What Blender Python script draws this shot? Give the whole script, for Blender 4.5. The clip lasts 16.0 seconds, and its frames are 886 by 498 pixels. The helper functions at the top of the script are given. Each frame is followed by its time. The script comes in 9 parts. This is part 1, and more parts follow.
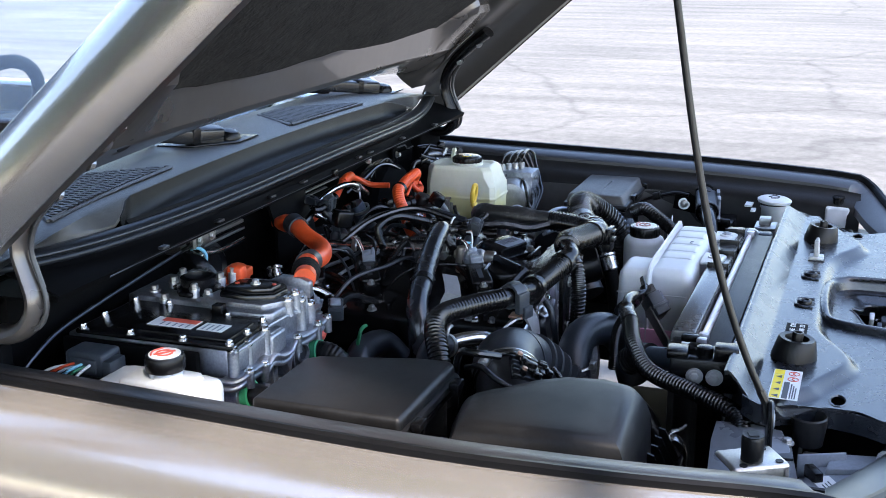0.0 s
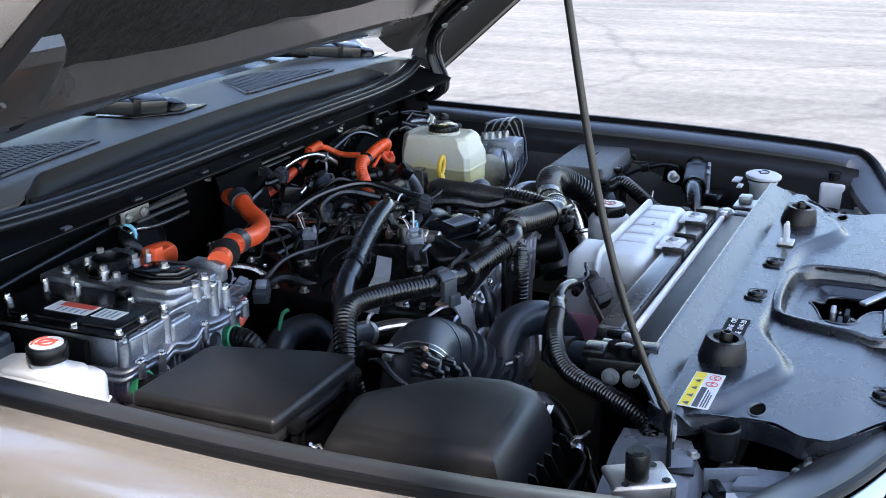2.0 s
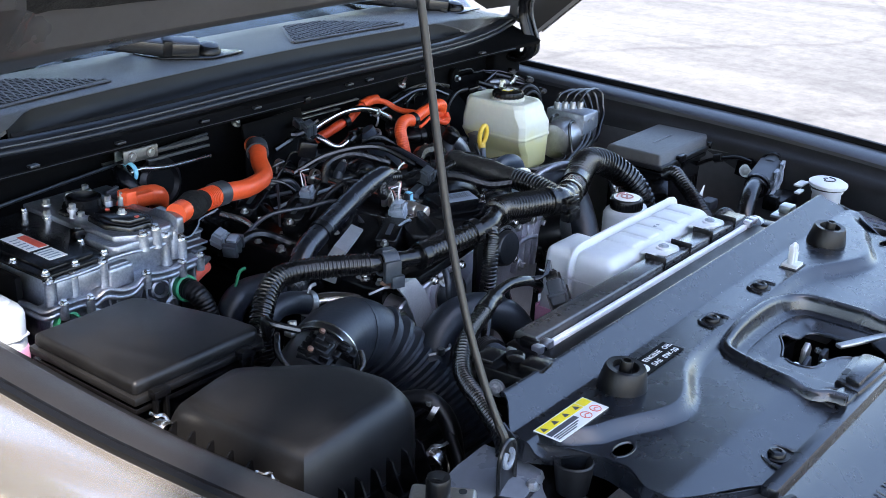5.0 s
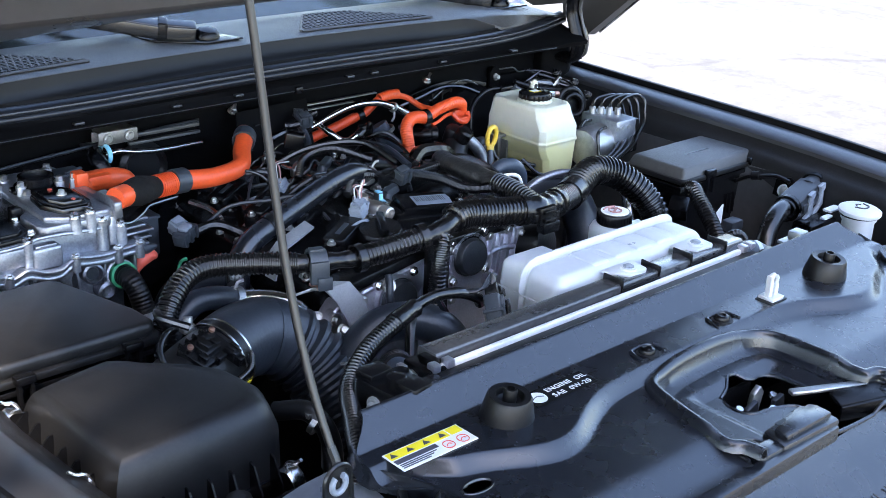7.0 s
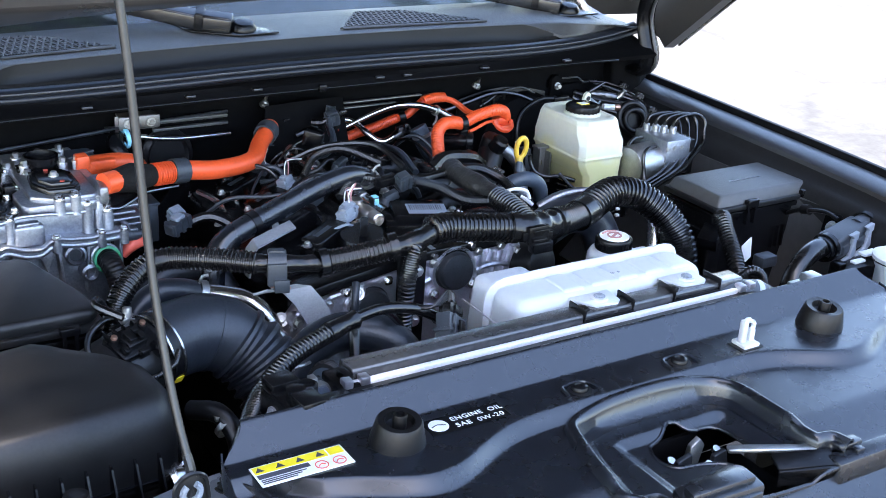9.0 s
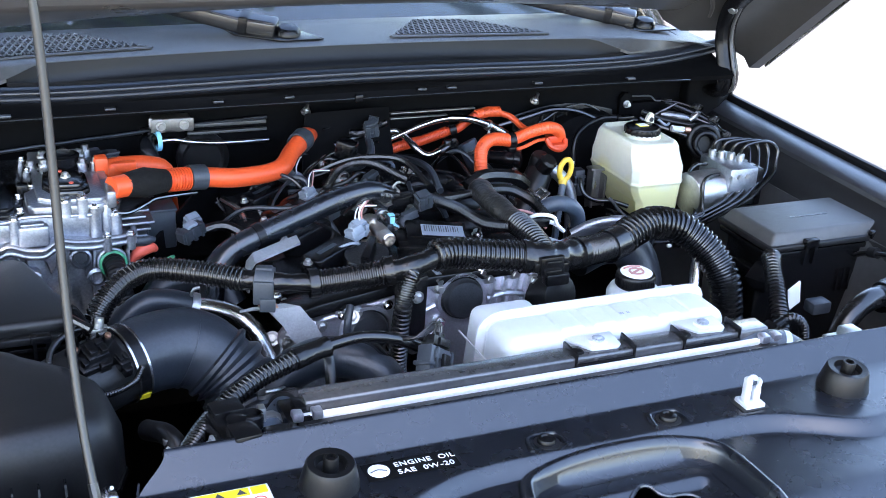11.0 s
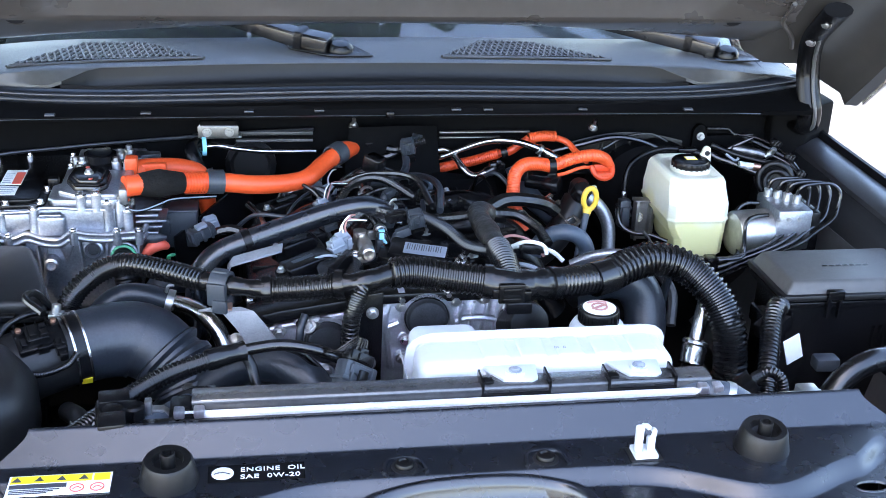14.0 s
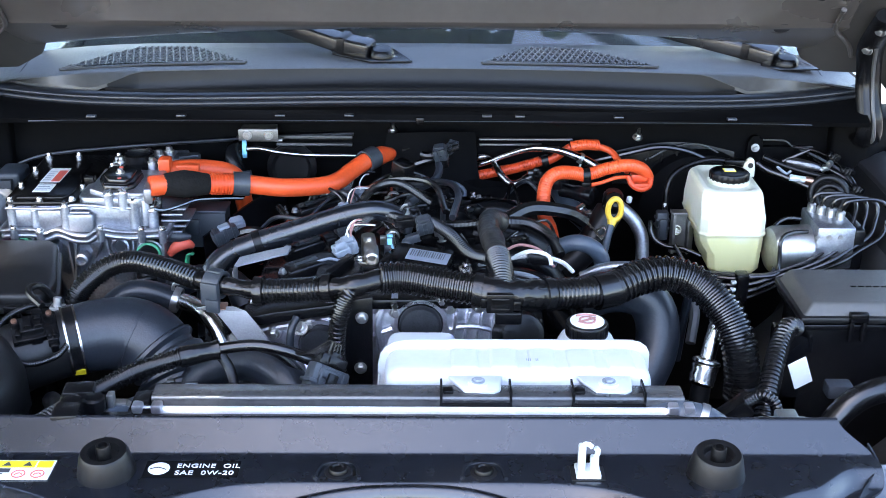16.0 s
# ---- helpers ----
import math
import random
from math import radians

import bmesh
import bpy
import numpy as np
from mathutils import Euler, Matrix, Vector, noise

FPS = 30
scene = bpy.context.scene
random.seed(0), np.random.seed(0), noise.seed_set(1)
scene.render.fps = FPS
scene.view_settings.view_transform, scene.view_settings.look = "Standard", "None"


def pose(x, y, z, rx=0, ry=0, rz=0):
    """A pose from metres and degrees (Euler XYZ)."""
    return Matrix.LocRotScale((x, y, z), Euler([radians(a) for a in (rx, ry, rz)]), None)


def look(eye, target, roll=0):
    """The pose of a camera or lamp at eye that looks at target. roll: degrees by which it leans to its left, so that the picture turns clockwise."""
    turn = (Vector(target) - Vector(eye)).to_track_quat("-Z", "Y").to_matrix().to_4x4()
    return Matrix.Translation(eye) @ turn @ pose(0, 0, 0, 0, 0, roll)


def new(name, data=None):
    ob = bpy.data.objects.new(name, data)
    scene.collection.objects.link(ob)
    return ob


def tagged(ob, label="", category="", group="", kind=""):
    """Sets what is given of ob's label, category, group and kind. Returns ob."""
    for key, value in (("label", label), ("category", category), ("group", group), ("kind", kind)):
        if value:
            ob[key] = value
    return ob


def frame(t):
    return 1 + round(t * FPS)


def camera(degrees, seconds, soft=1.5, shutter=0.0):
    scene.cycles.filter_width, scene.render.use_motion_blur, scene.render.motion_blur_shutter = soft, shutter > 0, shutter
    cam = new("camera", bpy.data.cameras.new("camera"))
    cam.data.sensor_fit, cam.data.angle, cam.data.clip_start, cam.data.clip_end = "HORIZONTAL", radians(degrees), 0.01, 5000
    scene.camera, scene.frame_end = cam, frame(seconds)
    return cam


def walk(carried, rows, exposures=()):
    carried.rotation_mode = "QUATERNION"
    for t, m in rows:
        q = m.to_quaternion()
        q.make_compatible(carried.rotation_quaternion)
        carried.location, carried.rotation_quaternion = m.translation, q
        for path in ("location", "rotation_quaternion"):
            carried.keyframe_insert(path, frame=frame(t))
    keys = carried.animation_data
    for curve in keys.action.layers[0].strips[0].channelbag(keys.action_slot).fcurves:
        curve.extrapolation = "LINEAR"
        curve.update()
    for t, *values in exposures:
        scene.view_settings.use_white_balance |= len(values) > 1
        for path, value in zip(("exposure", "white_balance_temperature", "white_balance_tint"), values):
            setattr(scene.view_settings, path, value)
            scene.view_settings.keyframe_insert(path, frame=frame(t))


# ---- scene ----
cam = camera(41.3, 16.0, soft=0.85)
EXPOSE = 2.35
PATH = [
    (0.0, pose(-1.8975, -0.0827, 1.6429, 74.38, 0.47, -69.66)),
    (0.5, pose(-1.8774, -0.1334, 1.6454, 73.89, 0.64, -69.6)),
    (1.0, pose(-1.8403, -0.1768, 1.6469, 73.32, 0.93, -69.13)),
    (1.5, pose(-1.7842, -0.2154, 1.6526, 72.66, 1.04, -67.83)),
    (2.0, pose(-1.718, -0.254, 1.6636, 71.94, 0.77, -65.7)),
    (2.5, pose(-1.6532, -0.2997, 1.694, 70.74, 0.08, -63.02)),
    (3.0, pose(-1.6059, -0.3494, 1.7253, 69.66, -0.79, -60.46)),
    (5.5, pose(-1.3912, -0.6374, 1.7358, 68.14, -1.97, -49.65)),
    (6.0, pose(-1.3169, -0.6717, 1.7175, 68.08, -2.03, -47.48)),
    (6.5, pose(-1.2284, -0.7196, 1.7181, 67.8, -1.97, -44.75)),
    (7.0, pose(-1.1423, -0.776, 1.7175, 67.82, -2.19, -41.91)),
    (7.5, pose(-1.0648, -0.8332, 1.7244, 67.73, -2.59, -39.16)),
    (8.0, pose(-0.9963, -0.8773, 1.7307, 67.52, -2.88, -36.58)),
    (8.5, pose(-0.9305, -0.9081, 1.7365, 67.23, -3.03, -33.94)),
    (9.0, pose(-0.8679, -0.9185, 1.7386, 67.08, -3.14, -31.45)),
    (11.5, pose(-0.5695, -0.9437, 1.752, 66.56, -3.05, -20.87)),
    (12.0, pose(-0.4956, -0.9664, 1.7567, 66.54, -2.73, -18.51)),
    (12.5, pose(-0.4207, -0.9975, 1.7639, 66.57, -2.5, -15.96)),
    (13.0, pose(-0.3464, -1.0289, 1.7702, 66.66, -2.29, -13.34)),
    (13.5, pose(-0.2826, -1.0462, 1.7718, 66.77, -2.21, -10.97)),
    (14.0, pose(-0.224, -1.051, 1.7692, 66.93, -2.09, -8.76)),
    (14.5, pose(-0.1656, -1.0489, 1.765, 67.08, -1.86, -6.6)),
    (15.0, pose(-0.1062, -1.0475, 1.7627, 67.17, -1.45, -4.5)),
    (15.5, pose(-0.0476, -1.0488, 1.7633, 67.15, -0.95, -2.52)),
    (16.0, pose(0.0222, -1.0576, 1.7678, 67.13, -0.41, -0.31)),
]
walk(cam, PATH, exposures=[(t, EXPOSE + stops, 6650, 14) for t, stops in ((0.0, -0.02), (1.5, -0.02), (3.0, -0.12), (5.5, 0.26), (9.0, 0.60), (12.5, 0.99), (16.0, 0.91))])

# ---- light ----
world = bpy.data.worlds.new("sky")
scene.world = world
world.use_nodes = True
wn = world.node_tree
sky = wn.nodes.new("ShaderNodeTexSky")
sky.sky_type, sky.sun_disc = "NISHITA", False
SUN = Vector((-0.42, -0.42, 0.80)).normalized()
sky.sun_elevation = math.asin(SUN.z)
sky.sun_rotation = math.atan2(SUN.x, SUN.y)
wn.links.new(sky.outputs[0], wn.nodes["Background"].inputs[0])
wn.nodes["Background"].inputs[1].default_value = 0.15
sun_data = bpy.data.lights.new("sun", "SUN")
sun_data.energy, sun_data.angle, sun_data.color = 3.0, radians(0.6), (1.0, 0.94, 0.86)
sun = new("sun", sun_data)
sun.matrix_world = look(SUN * 30, (0, 0, 0))


# ---- materials ----
def nodes_of(mat):
    mat.use_nodes = True
    return mat.node_tree, mat.node_tree.nodes["Principled BSDF"]


def material(name, color, rough=0.5, metal=0.0, spread=0.15, size=30.0, bump=0.0, bump_size=400.0, coat=0.0, spec=0.5,
             sheen_dirt=0.0, transmit=0.0, subsurface=0.0):
    """A surface with colour and gloss that vary at two scales, and fine relief."""
    mat = bpy.data.materials.new(name)
    tree, bsdf = nodes_of(mat)
    make, link = tree.nodes.new, tree.links.new
    coord = make("ShaderNodeTexCoord")
    big, fine = make("ShaderNodeTexNoise"), make("ShaderNodeTexNoise")
    for n, s, d in ((big, size, 4), (fine, size * 9, 3)):
        n.inputs["Scale"].default_value, n.inputs["Detail"].default_value = s, d
        link(coord.outputs["Object"], n.inputs["Vector"])
    both = make("ShaderNodeMath")
    both.operation = "ADD"
    link(big.outputs[0], both.inputs[0]), link(fine.outputs[0], both.inputs[1])
    ramp = make("ShaderNodeMapRange")
    ramp.inputs["From Min"].default_value, ramp.inputs["From Max"].default_value = 0.6, 1.4
    link(both.outputs[0], ramp.inputs["Value"])
    mix = make("ShaderNodeMix")
    mix.data_type = "RGBA"
    lo = [max(c * (1 - spread), 0) for c in color]
    hi = [min(c * (1 + spread) + sheen_dirt, 1) for c in color]
    mix.inputs[6].default_value, mix.inputs[7].default_value = (*lo, 1), (*hi, 1)
    link(ramp.outputs[0], mix.inputs[0])
    link(mix.outputs[2], bsdf.inputs["Base Color"])
    gloss = make("ShaderNodeMapRange")
    gloss.inputs["To Min"].default_value, gloss.inputs["To Max"].default_value = max(rough * 0.8, 0.01), min(rough * 1.25, 1)
    link(big.outputs[0], gloss.inputs["Value"])
    link(gloss.outputs[0], bsdf.inputs["Roughness"])
    bsdf.inputs["Metallic"].default_value = metal
    bsdf.inputs["Coat Weight"].default_value = coat
    bsdf.inputs["Coat Roughness"].default_value = 0.04
    bsdf.inputs["Specular IOR Level"].default_value = spec
    bsdf.inputs["Transmission Weight"].default_value = transmit
    bsdf.inputs["Subsurface Weight"].default_value = subsurface
    bsdf.inputs["Subsurface Radius"].default_value = (0.02, 0.02, 0.015)
    if bump:
        grain, relief = make("ShaderNodeTexNoise"), make("ShaderNodeBump")
        grain.inputs["Scale"].default_value, grain.inputs["Detail"].default_value = bump_size, 4
        link(coord.outputs["Object"], grain.inputs["Vector"])
        relief.inputs["Strength"].default_value, relief.inputs["Distance"].default_value = bump, 0.002
        link(grain.outputs[0], relief.inputs["Height"])
        link(relief.outputs[0], bsdf.inputs["Normal"])
    return mat


PLASTIC = material("black_plastic", (0.0040, 0.0040, 0.0046), 0.20, bump=0.15, bump_size=900, spread=0.35, sheen_dirt=0.0015, spec=0.26)
MATTE = material("matte_black_plastic", (0.0075, 0.0075, 0.008), 0.40, bump=0.12, bump_size=1500, spread=0.35, sheen_dirt=0.003, spec=0.36)
COVER = material("cover_plastic", (0.0055, 0.0072, 0.0108), 0.26, bump=0.05, bump_size=1100, spread=0.15, sheen_dirt=0.002, spec=0.88)
COWL = material("cowl_plastic", (0.052, 0.0515, 0.048), 0.42, bump=0.25, bump_size=1400, spread=0.16, size=9, spec=0.6, sheen_dirt=0.006)
SCOOP = material("scoop_plastic", (0.0075, 0.0077, 0.0080), 0.42, bump=0.1, bump_size=1200, spread=0.15, spec=0.25)
DARKZINC = material("dark_zinc", (0.075, 0.08, 0.088), 0.40, metal=0.9, spread=0.25, size=60, bump=0.1, bump_size=600)
RUBBER = material("rubber", (0.005, 0.005, 0.0055), 0.34, bump=0.15, bump_size=300, spread=0.3, spec=0.32)
HOSE = material("hose_rubber", (0.012, 0.0155, 0.0215), 0.36, bump=0.15, bump_size=260, spread=0.3, sheen_dirt=0.005)
GLOSSBLACK = material("loom_tube", (0.004, 0.004, 0.0045), 0.25, spread=0.3, spec=0.7)
TAPE = material("loom_tape", (0.005, 0.005, 0.0055), 0.22, bump=0.6, bump_size=110, spread=0.3)
ORANGE = material("orange_sleeve", (0.72, 0.084, 0.020), 0.40, spread=0.12, size=25, bump=0.08, bump_size=500)
ORANGEDARK = material("orange_shade", (0.58, 0.055, 0.012), 0.42, spread=0.12, size=25)
CAST = material("cast_aluminium", (0.37, 0.385, 0.42), 0.44, metal=1.0, spread=0.30, size=30, bump=0.16, bump_size=900)
CASTROUGH = material("sand_cast_aluminium", (0.58, 0.58, 0.63), 0.34, metal=0.9, spread=0.16, size=40, bump=0.2, bump_size=700)
STEEL = material("bright_steel", (0.62, 0.61, 0.60), 0.24, metal=1.0, spread=0.16, size=40, bump=0.05, bump_size=700)
ZINC = material("zinc", (0.48, 0.48, 0.47), 0.40, metal=1.0, spread=0.25, size=80, bump=0.1, bump_size=600)
STRAPSTEEL = material("strap_steel", (0.40, 0.405, 0.415), 0.42, metal=0.5, spread=0.2, size=40, bump=0.08, bump_size=600)
SATINSTEEL = material("satin_steel", (0.24, 0.235, 0.225), 0.46, metal=0.95, spread=0.2, size=40, bump=0.12, bump_size=700)
BEIGEZINC = material("beige_zinc", (0.62, 0.57, 0.51), 0.34, metal=1.0, spread=0.15, size=40, bump=0.1, bump_size=700)
WHITE = material("white_plastic", (0.53, 0.555, 0.58), 0.36, spread=0.04, size=14, subsurface=0.25, bump=0.05, bump_size=300)
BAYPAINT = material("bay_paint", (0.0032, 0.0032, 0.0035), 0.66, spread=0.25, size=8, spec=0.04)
GREYPAINT = material("inner_panel_paint", (0.060, 0.060, 0.061), 0.36, spread=0.2, size=8)
PAINT = material("bronze_paint", (0.40, 0.365, 0.33), 0.13, metal=0.75, spread=0.05, size=6, coat=1.0, bump=0.05, bump_size=1500)
SUPPORT = material("support_panel_paint", (0.15, 0.16, 0.18), 0.28, spread=0.15, size=10, bump=0.05, bump_size=200)
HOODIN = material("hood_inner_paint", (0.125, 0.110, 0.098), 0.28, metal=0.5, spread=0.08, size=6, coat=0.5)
# the bonnet's inner paint again, darkened to carry the flanks' shade
HOODSHADED = material("hood_inner_paint_shaded", (0.040, 0.037, 0.034), 0.34, spread=0.1, size=6)
SEAL = material("seal_rubber", (0.004, 0.004, 0.0045), 0.36, spread=0.2, size=20, spec=0.2)
HEADER = material("pale_aluminium", (0.82, 0.82, 0.83), 0.45, metal=0.3, spread=0.12, size=30, bump=0.1, bump_size=500)
RODBLACK = material("rod_black", (0.010, 0.010, 0.010), 0.30, metal=0.0, spread=0.2, size=40, spec=0.6)
SEALSATIN = material("satin_seal_rubber", (0.010, 0.012, 0.016), 0.34, spread=0.2, size=20, spec=0.4, bump=0.05, bump_size=500)
HOODFELT = material("insulation_felt_brown", (0.020, 0.018, 0.0155), 0.95, spread=0.95, size=45, bump=1.0, bump_size=120, spec=0.2, sheen_dirt=0.012)
LEDGE = material("ledge_plastic", (0.018, 0.018, 0.020), 0.36, spread=0.15, size=12, bump=0.1, bump_size=900, spec=0.9)
SHROUD = material("shroud_plastic", (0.050, 0.051, 0.053), 0.22, spread=0.3, size=14, bump=0.06, bump_size=200, spec=1.0, sheen_dirt=0.006)
GREYPLASTIC = material("grey_connector", (0.032, 0.038, 0.046), 0.42, spread=0.25)
LIGHTGREY = material("light_grey_connector", (0.22, 0.25, 0.29), 0.45, spread=0.15)
GREEN = material("green_plastic", (0.03, 0.26, 0.12), 0.45, spread=0.2)
YELLOW = material("yellow_plastic", (0.66, 0.43, 0.05), 0.4, spread=0.1)
LABELWHITE = material("label_white", (0.74, 0.74, 0.73), 0.45, spread=0.03)
LABELYELLOW = material("label_yellow", (0.85, 0.66, 0.02), 0.45, spread=0.03)
LABELFADED = material("label_faded_red", (0.42, 0.20, 0.18), 0.5, spread=0.1)
LABELRED = material("label_red", (0.66, 0.10, 0.06), 0.45, spread=0.05)
LABELMATTE = material("label_matte_black", (0.004, 0.004, 0.0045), 0.6, spread=0.1, spec=0.08)
LABELBLACK = material("label_black", (0.005, 0.005, 0.006), 0.5, spread=0.1)
INK = material("ink", (0.05, 0.05, 0.06), 0.5, spread=0.1)
BLUE = material("light_blue_clip", (0.25, 0.62, 0.78), 0.4, spread=0.05)
PINK = material("pink_fluid", (0.70, 0.34, 0.54), 0.3, spread=0.05)
LEAFMAT = material("leaves", (0.05, 0.10, 0.025), 0.5, spread=0.35, size=2)
BARK = material("bark", (0.12, 0.09, 0.07), 0.85, spread=0.3, size=8, bump=0.8, bump_size=40)
DASH = material("dashboard_vinyl", (0.010, 0.010, 0.011), 0.7, spread=0.15, bump=0.2)
FELT = material("insulation_felt", (0.007, 0.0067, 0.0064), 0.95, spread=0.8, size=60, bump=1.0, bump_size=160, spec=0.2)
HEATER = material("heater_hose_rubber", (0.040, 0.054, 0.074), 0.42, bump=0.1, bump_size=260, spread=0.2, size=25)
DUSTTAPE = material("dusty_loom_tape", (0.012, 0.0118, 0.0115), 0.38, bump=1.0, bump_size=110, spread=0.6, size=60, sheen_dirt=0.01)
FOIL = material("foil_wrap", (0.20, 0.20, 0.21), 0.38, metal=0.95, spread=0.3, size=70, bump=1.0, bump_size=160)
COPPER = material("copper_screw", (0.62, 0.36, 0.26), 0.35, metal=1.0, spread=0.1)
CHROME = material("lamp_chrome", (0.80, 0.81, 0.82), 0.10, metal=1.0, spread=0.05)


def ground_material():
    mat = bpy.data.materials.new("concrete_lot")
    tree, bsdf = nodes_of(mat)
    make, link = tree.nodes.new, tree.links.new
    coord = make("ShaderNodeTexCoord")
    spots, grain, streak = make("ShaderNodeTexNoise"), make("ShaderNodeTexNoise"), make("ShaderNodeTexNoise")
    spots.inputs["Scale"].default_value, grain.inputs["Scale"].default_value, streak.inputs["Scale"].default_value = 0.35, 14, 1.1
    spots.inputs["Detail"].default_value, streak.inputs["Detail"].default_value = 6, 5
    squash = make("ShaderNodeMapping")
    squash.inputs["Scale"].default_value = (2.0, 0.22, 1)
    link(coord.outputs["Object"], spots.inputs[0]), link(coord.outputs["Object"], grain.inputs[0])
    link(coord.outputs["Object"], squash.inputs[0]), link(squash.outputs[0], streak.inputs[0])
    ramp = make("ShaderNodeValToRGB")
    ramp.color_ramp.elements[0].position, ramp.color_ramp.elements[1].position = 0.30, 0.72
    ramp.color_ramp.elements[0].color, ramp.color_ramp.elements[1].color = (0.066, 0.065, 0.062, 1), (0.20, 0.195, 0.187, 1)
    total = make("ShaderNodeMath")
    total.operation = "MULTIPLY_ADD"
    link(streak.outputs[0], total.inputs[0])
    total.inputs[1].default_value = 0.6
    part_of = make("ShaderNodeMath")
    part_of.operation = "MULTIPLY"
    part_of.inputs[1].default_value = 0.4
    link(spots.outputs[0], part_of.inputs[0]), link(part_of.outputs[0], total.inputs[2])
    link(total.outputs[0], ramp.inputs[0])
    # cracks and fine speckle
    wobble, cracks, speck = make("ShaderNodeTexNoise"), make("ShaderNodeTexVoronoi"), make("ShaderNodeTexNoise")
    wobble.inputs["Scale"].default_value, wobble.inputs["Detail"].default_value = 0.9, 5
    cracks.feature, cracks.inputs["Scale"].default_value = "DISTANCE_TO_EDGE", 0.35
    speck.inputs["Scale"].default_value, speck.inputs["Detail"].default_value = 9, 9
    speck.inputs["Roughness"].default_value = 0.72
    bend = make("ShaderNodeMix")
    bend.data_type = "RGBA"
    bend.inputs[0].default_value = 0.45
    link(coord.outputs["Object"], wobble.inputs[0]), link(coord.outputs["Object"], speck.inputs[0])
    link(coord.outputs["Object"], bend.inputs[6]), link(wobble.outputs["Color"], bend.inputs[7])
    link(bend.outputs[2], cracks.inputs["Vector"])
    line = make("ShaderNodeMapRange")
    line.inputs["From Max"].default_value, line.inputs["To Min"].default_value = 0.012, 0.72
    link(cracks.outputs["Distance"], line.inputs["Value"])
    grit = make("ShaderNodeMapRange")
    grit.inputs["From Min"].default_value, grit.inputs["From Max"].default_value, grit.inputs["To Min"].default_value, grit.inputs["To Max"].default_value = 0.3, 0.7, 0.66, 1.22
    link(speck.outputs[0], grit.inputs["Value"])
    both = make("ShaderNodeMath")
    both.operation = "MULTIPLY"
    link(line.outputs[0], both.inputs[0]), link(grit.outputs[0], both.inputs[1])
    tint = make("ShaderNodeMix")
    tint.data_type, tint.blend_type = "RGBA", "MULTIPLY"
    tint.inputs[0].default_value = 1.0
    link(ramp.outputs[0], tint.inputs[6]), link(both.outputs[0], tint.inputs[7])
    link(tint.outputs[2], bsdf.inputs["Base Color"])
    bsdf.inputs["Roughness"].default_value = 0.85
    relief = make("ShaderNodeBump")
    relief.inputs["Strength"].default_value = 0.4
    link(grain.outputs[0], relief.inputs["Height"]), link(relief.outputs[0], bsdf.inputs["Normal"])
    return mat


def glass_material():
    mat = bpy.data.materials.new("windscreen_glass")
    tree, bsdf = nodes_of(mat)
    bsdf.inputs["Base Color"].default_value = (0.86, 0.93, 0.92, 1)
    bsdf.inputs["Transmission Weight"].default_value, bsdf.inputs["Roughness"].default_value = 1.0, 0.0
    bsdf.inputs["IOR"].default_value = 1.5
    return mat


def fluid_material():
    """Milky plastic in which yellow fluid shows below its level."""
    mat = material("milky_fluid_plastic", (0.60, 0.60, 0.49), 0.34, spread=0.05, size=12, subsurface=0.3)
    tree, bsdf = nodes_of(mat)
    make, link = tree.nodes.new, tree.links.new
    coord, split, wave, level, mix = make("ShaderNodeTexCoord"), make("ShaderNodeSeparateXYZ"), make("ShaderNodeTexNoise"), make("ShaderNodeMapRange"), make("ShaderNodeMix")
    link(coord.outputs["Object"], split.inputs[0]), link(coord.outputs["Object"], wave.inputs["Vector"])
    wave.inputs["Scale"].default_value = 14
    total = make("ShaderNodeMath")
    total.operation = "MULTIPLY_ADD"
    link(wave.outputs[0], total.inputs[0]), link(split.outputs["Z"], total.inputs[2])
    total.inputs[1].default_value = 0.075
    level.inputs["From Min"].default_value, level.inputs["From Max"].default_value = 0.086, 0.112
    level.inputs["To Min"].default_value, level.inputs["To Max"].default_value = 1.0, 0.0
    link(total.outputs[0], level.inputs["Value"])
    mix.data_type = "RGBA"
    old = bsdf.inputs["Base Color"].links[0].from_socket
    link(level.outputs[0], mix.inputs[0]), link(old, mix.inputs[6])
    mix.inputs[7].default_value = (0.62, 0.59, 0.30, 1)
    link(mix.outputs[2], bsdf.inputs["Base Color"])
    return mat


CONCRETE, GLASS, MILKFLUID = ground_material(), glass_material(), fluid_material()

# ---- builders ----
BASE = {}


def thing(name, at, label, category, group="", kind=""):
    ob = new(name)
    ob.location = at
    ob.empty_display_size = 0.05
    BASE[ob.name] = Vector(at)
    return tagged(ob, label, category, group, kind)


def part(name, bm, mat, parent=None, label="", sharp=38, kind=""):
    """One mesh object, given in world places, under a thing or a part."""
    base = BASE[parent.name] if parent else Vector()
    for v in bm.verts:
        v.co -= base
    bmesh.ops.recalc_face_normals(bm, faces=bm.faces)
    me = bpy.data.meshes.new(name)
    bm.to_mesh(me)
    bm.free()
    me.materials.append(mat)
    me.polygons.foreach_set("use_smooth", [True] * len(me.polygons))
    me.set_sharp_from_angle(angle=radians(sharp))
    ob = new(name, me)
    if parent:
        ob.parent = parent
    BASE[ob.name] = base
    return tagged(ob, label, kind=kind)


def solo(name, bm, mat, label, category, group="", kind="", sharp=38):
    return tagged(part(name, bm, mat, None, sharp=sharp), label, category, group, kind)


def join(*bms):
    """Several bmeshes as one."""
    out = bms[0]
    for other in bms[1:]:
        me = bpy.data.meshes.new("scratch")
        other.to_mesh(me)
        other.free()
        out.from_mesh(me)
        bpy.data.meshes.remove(me)
    return out


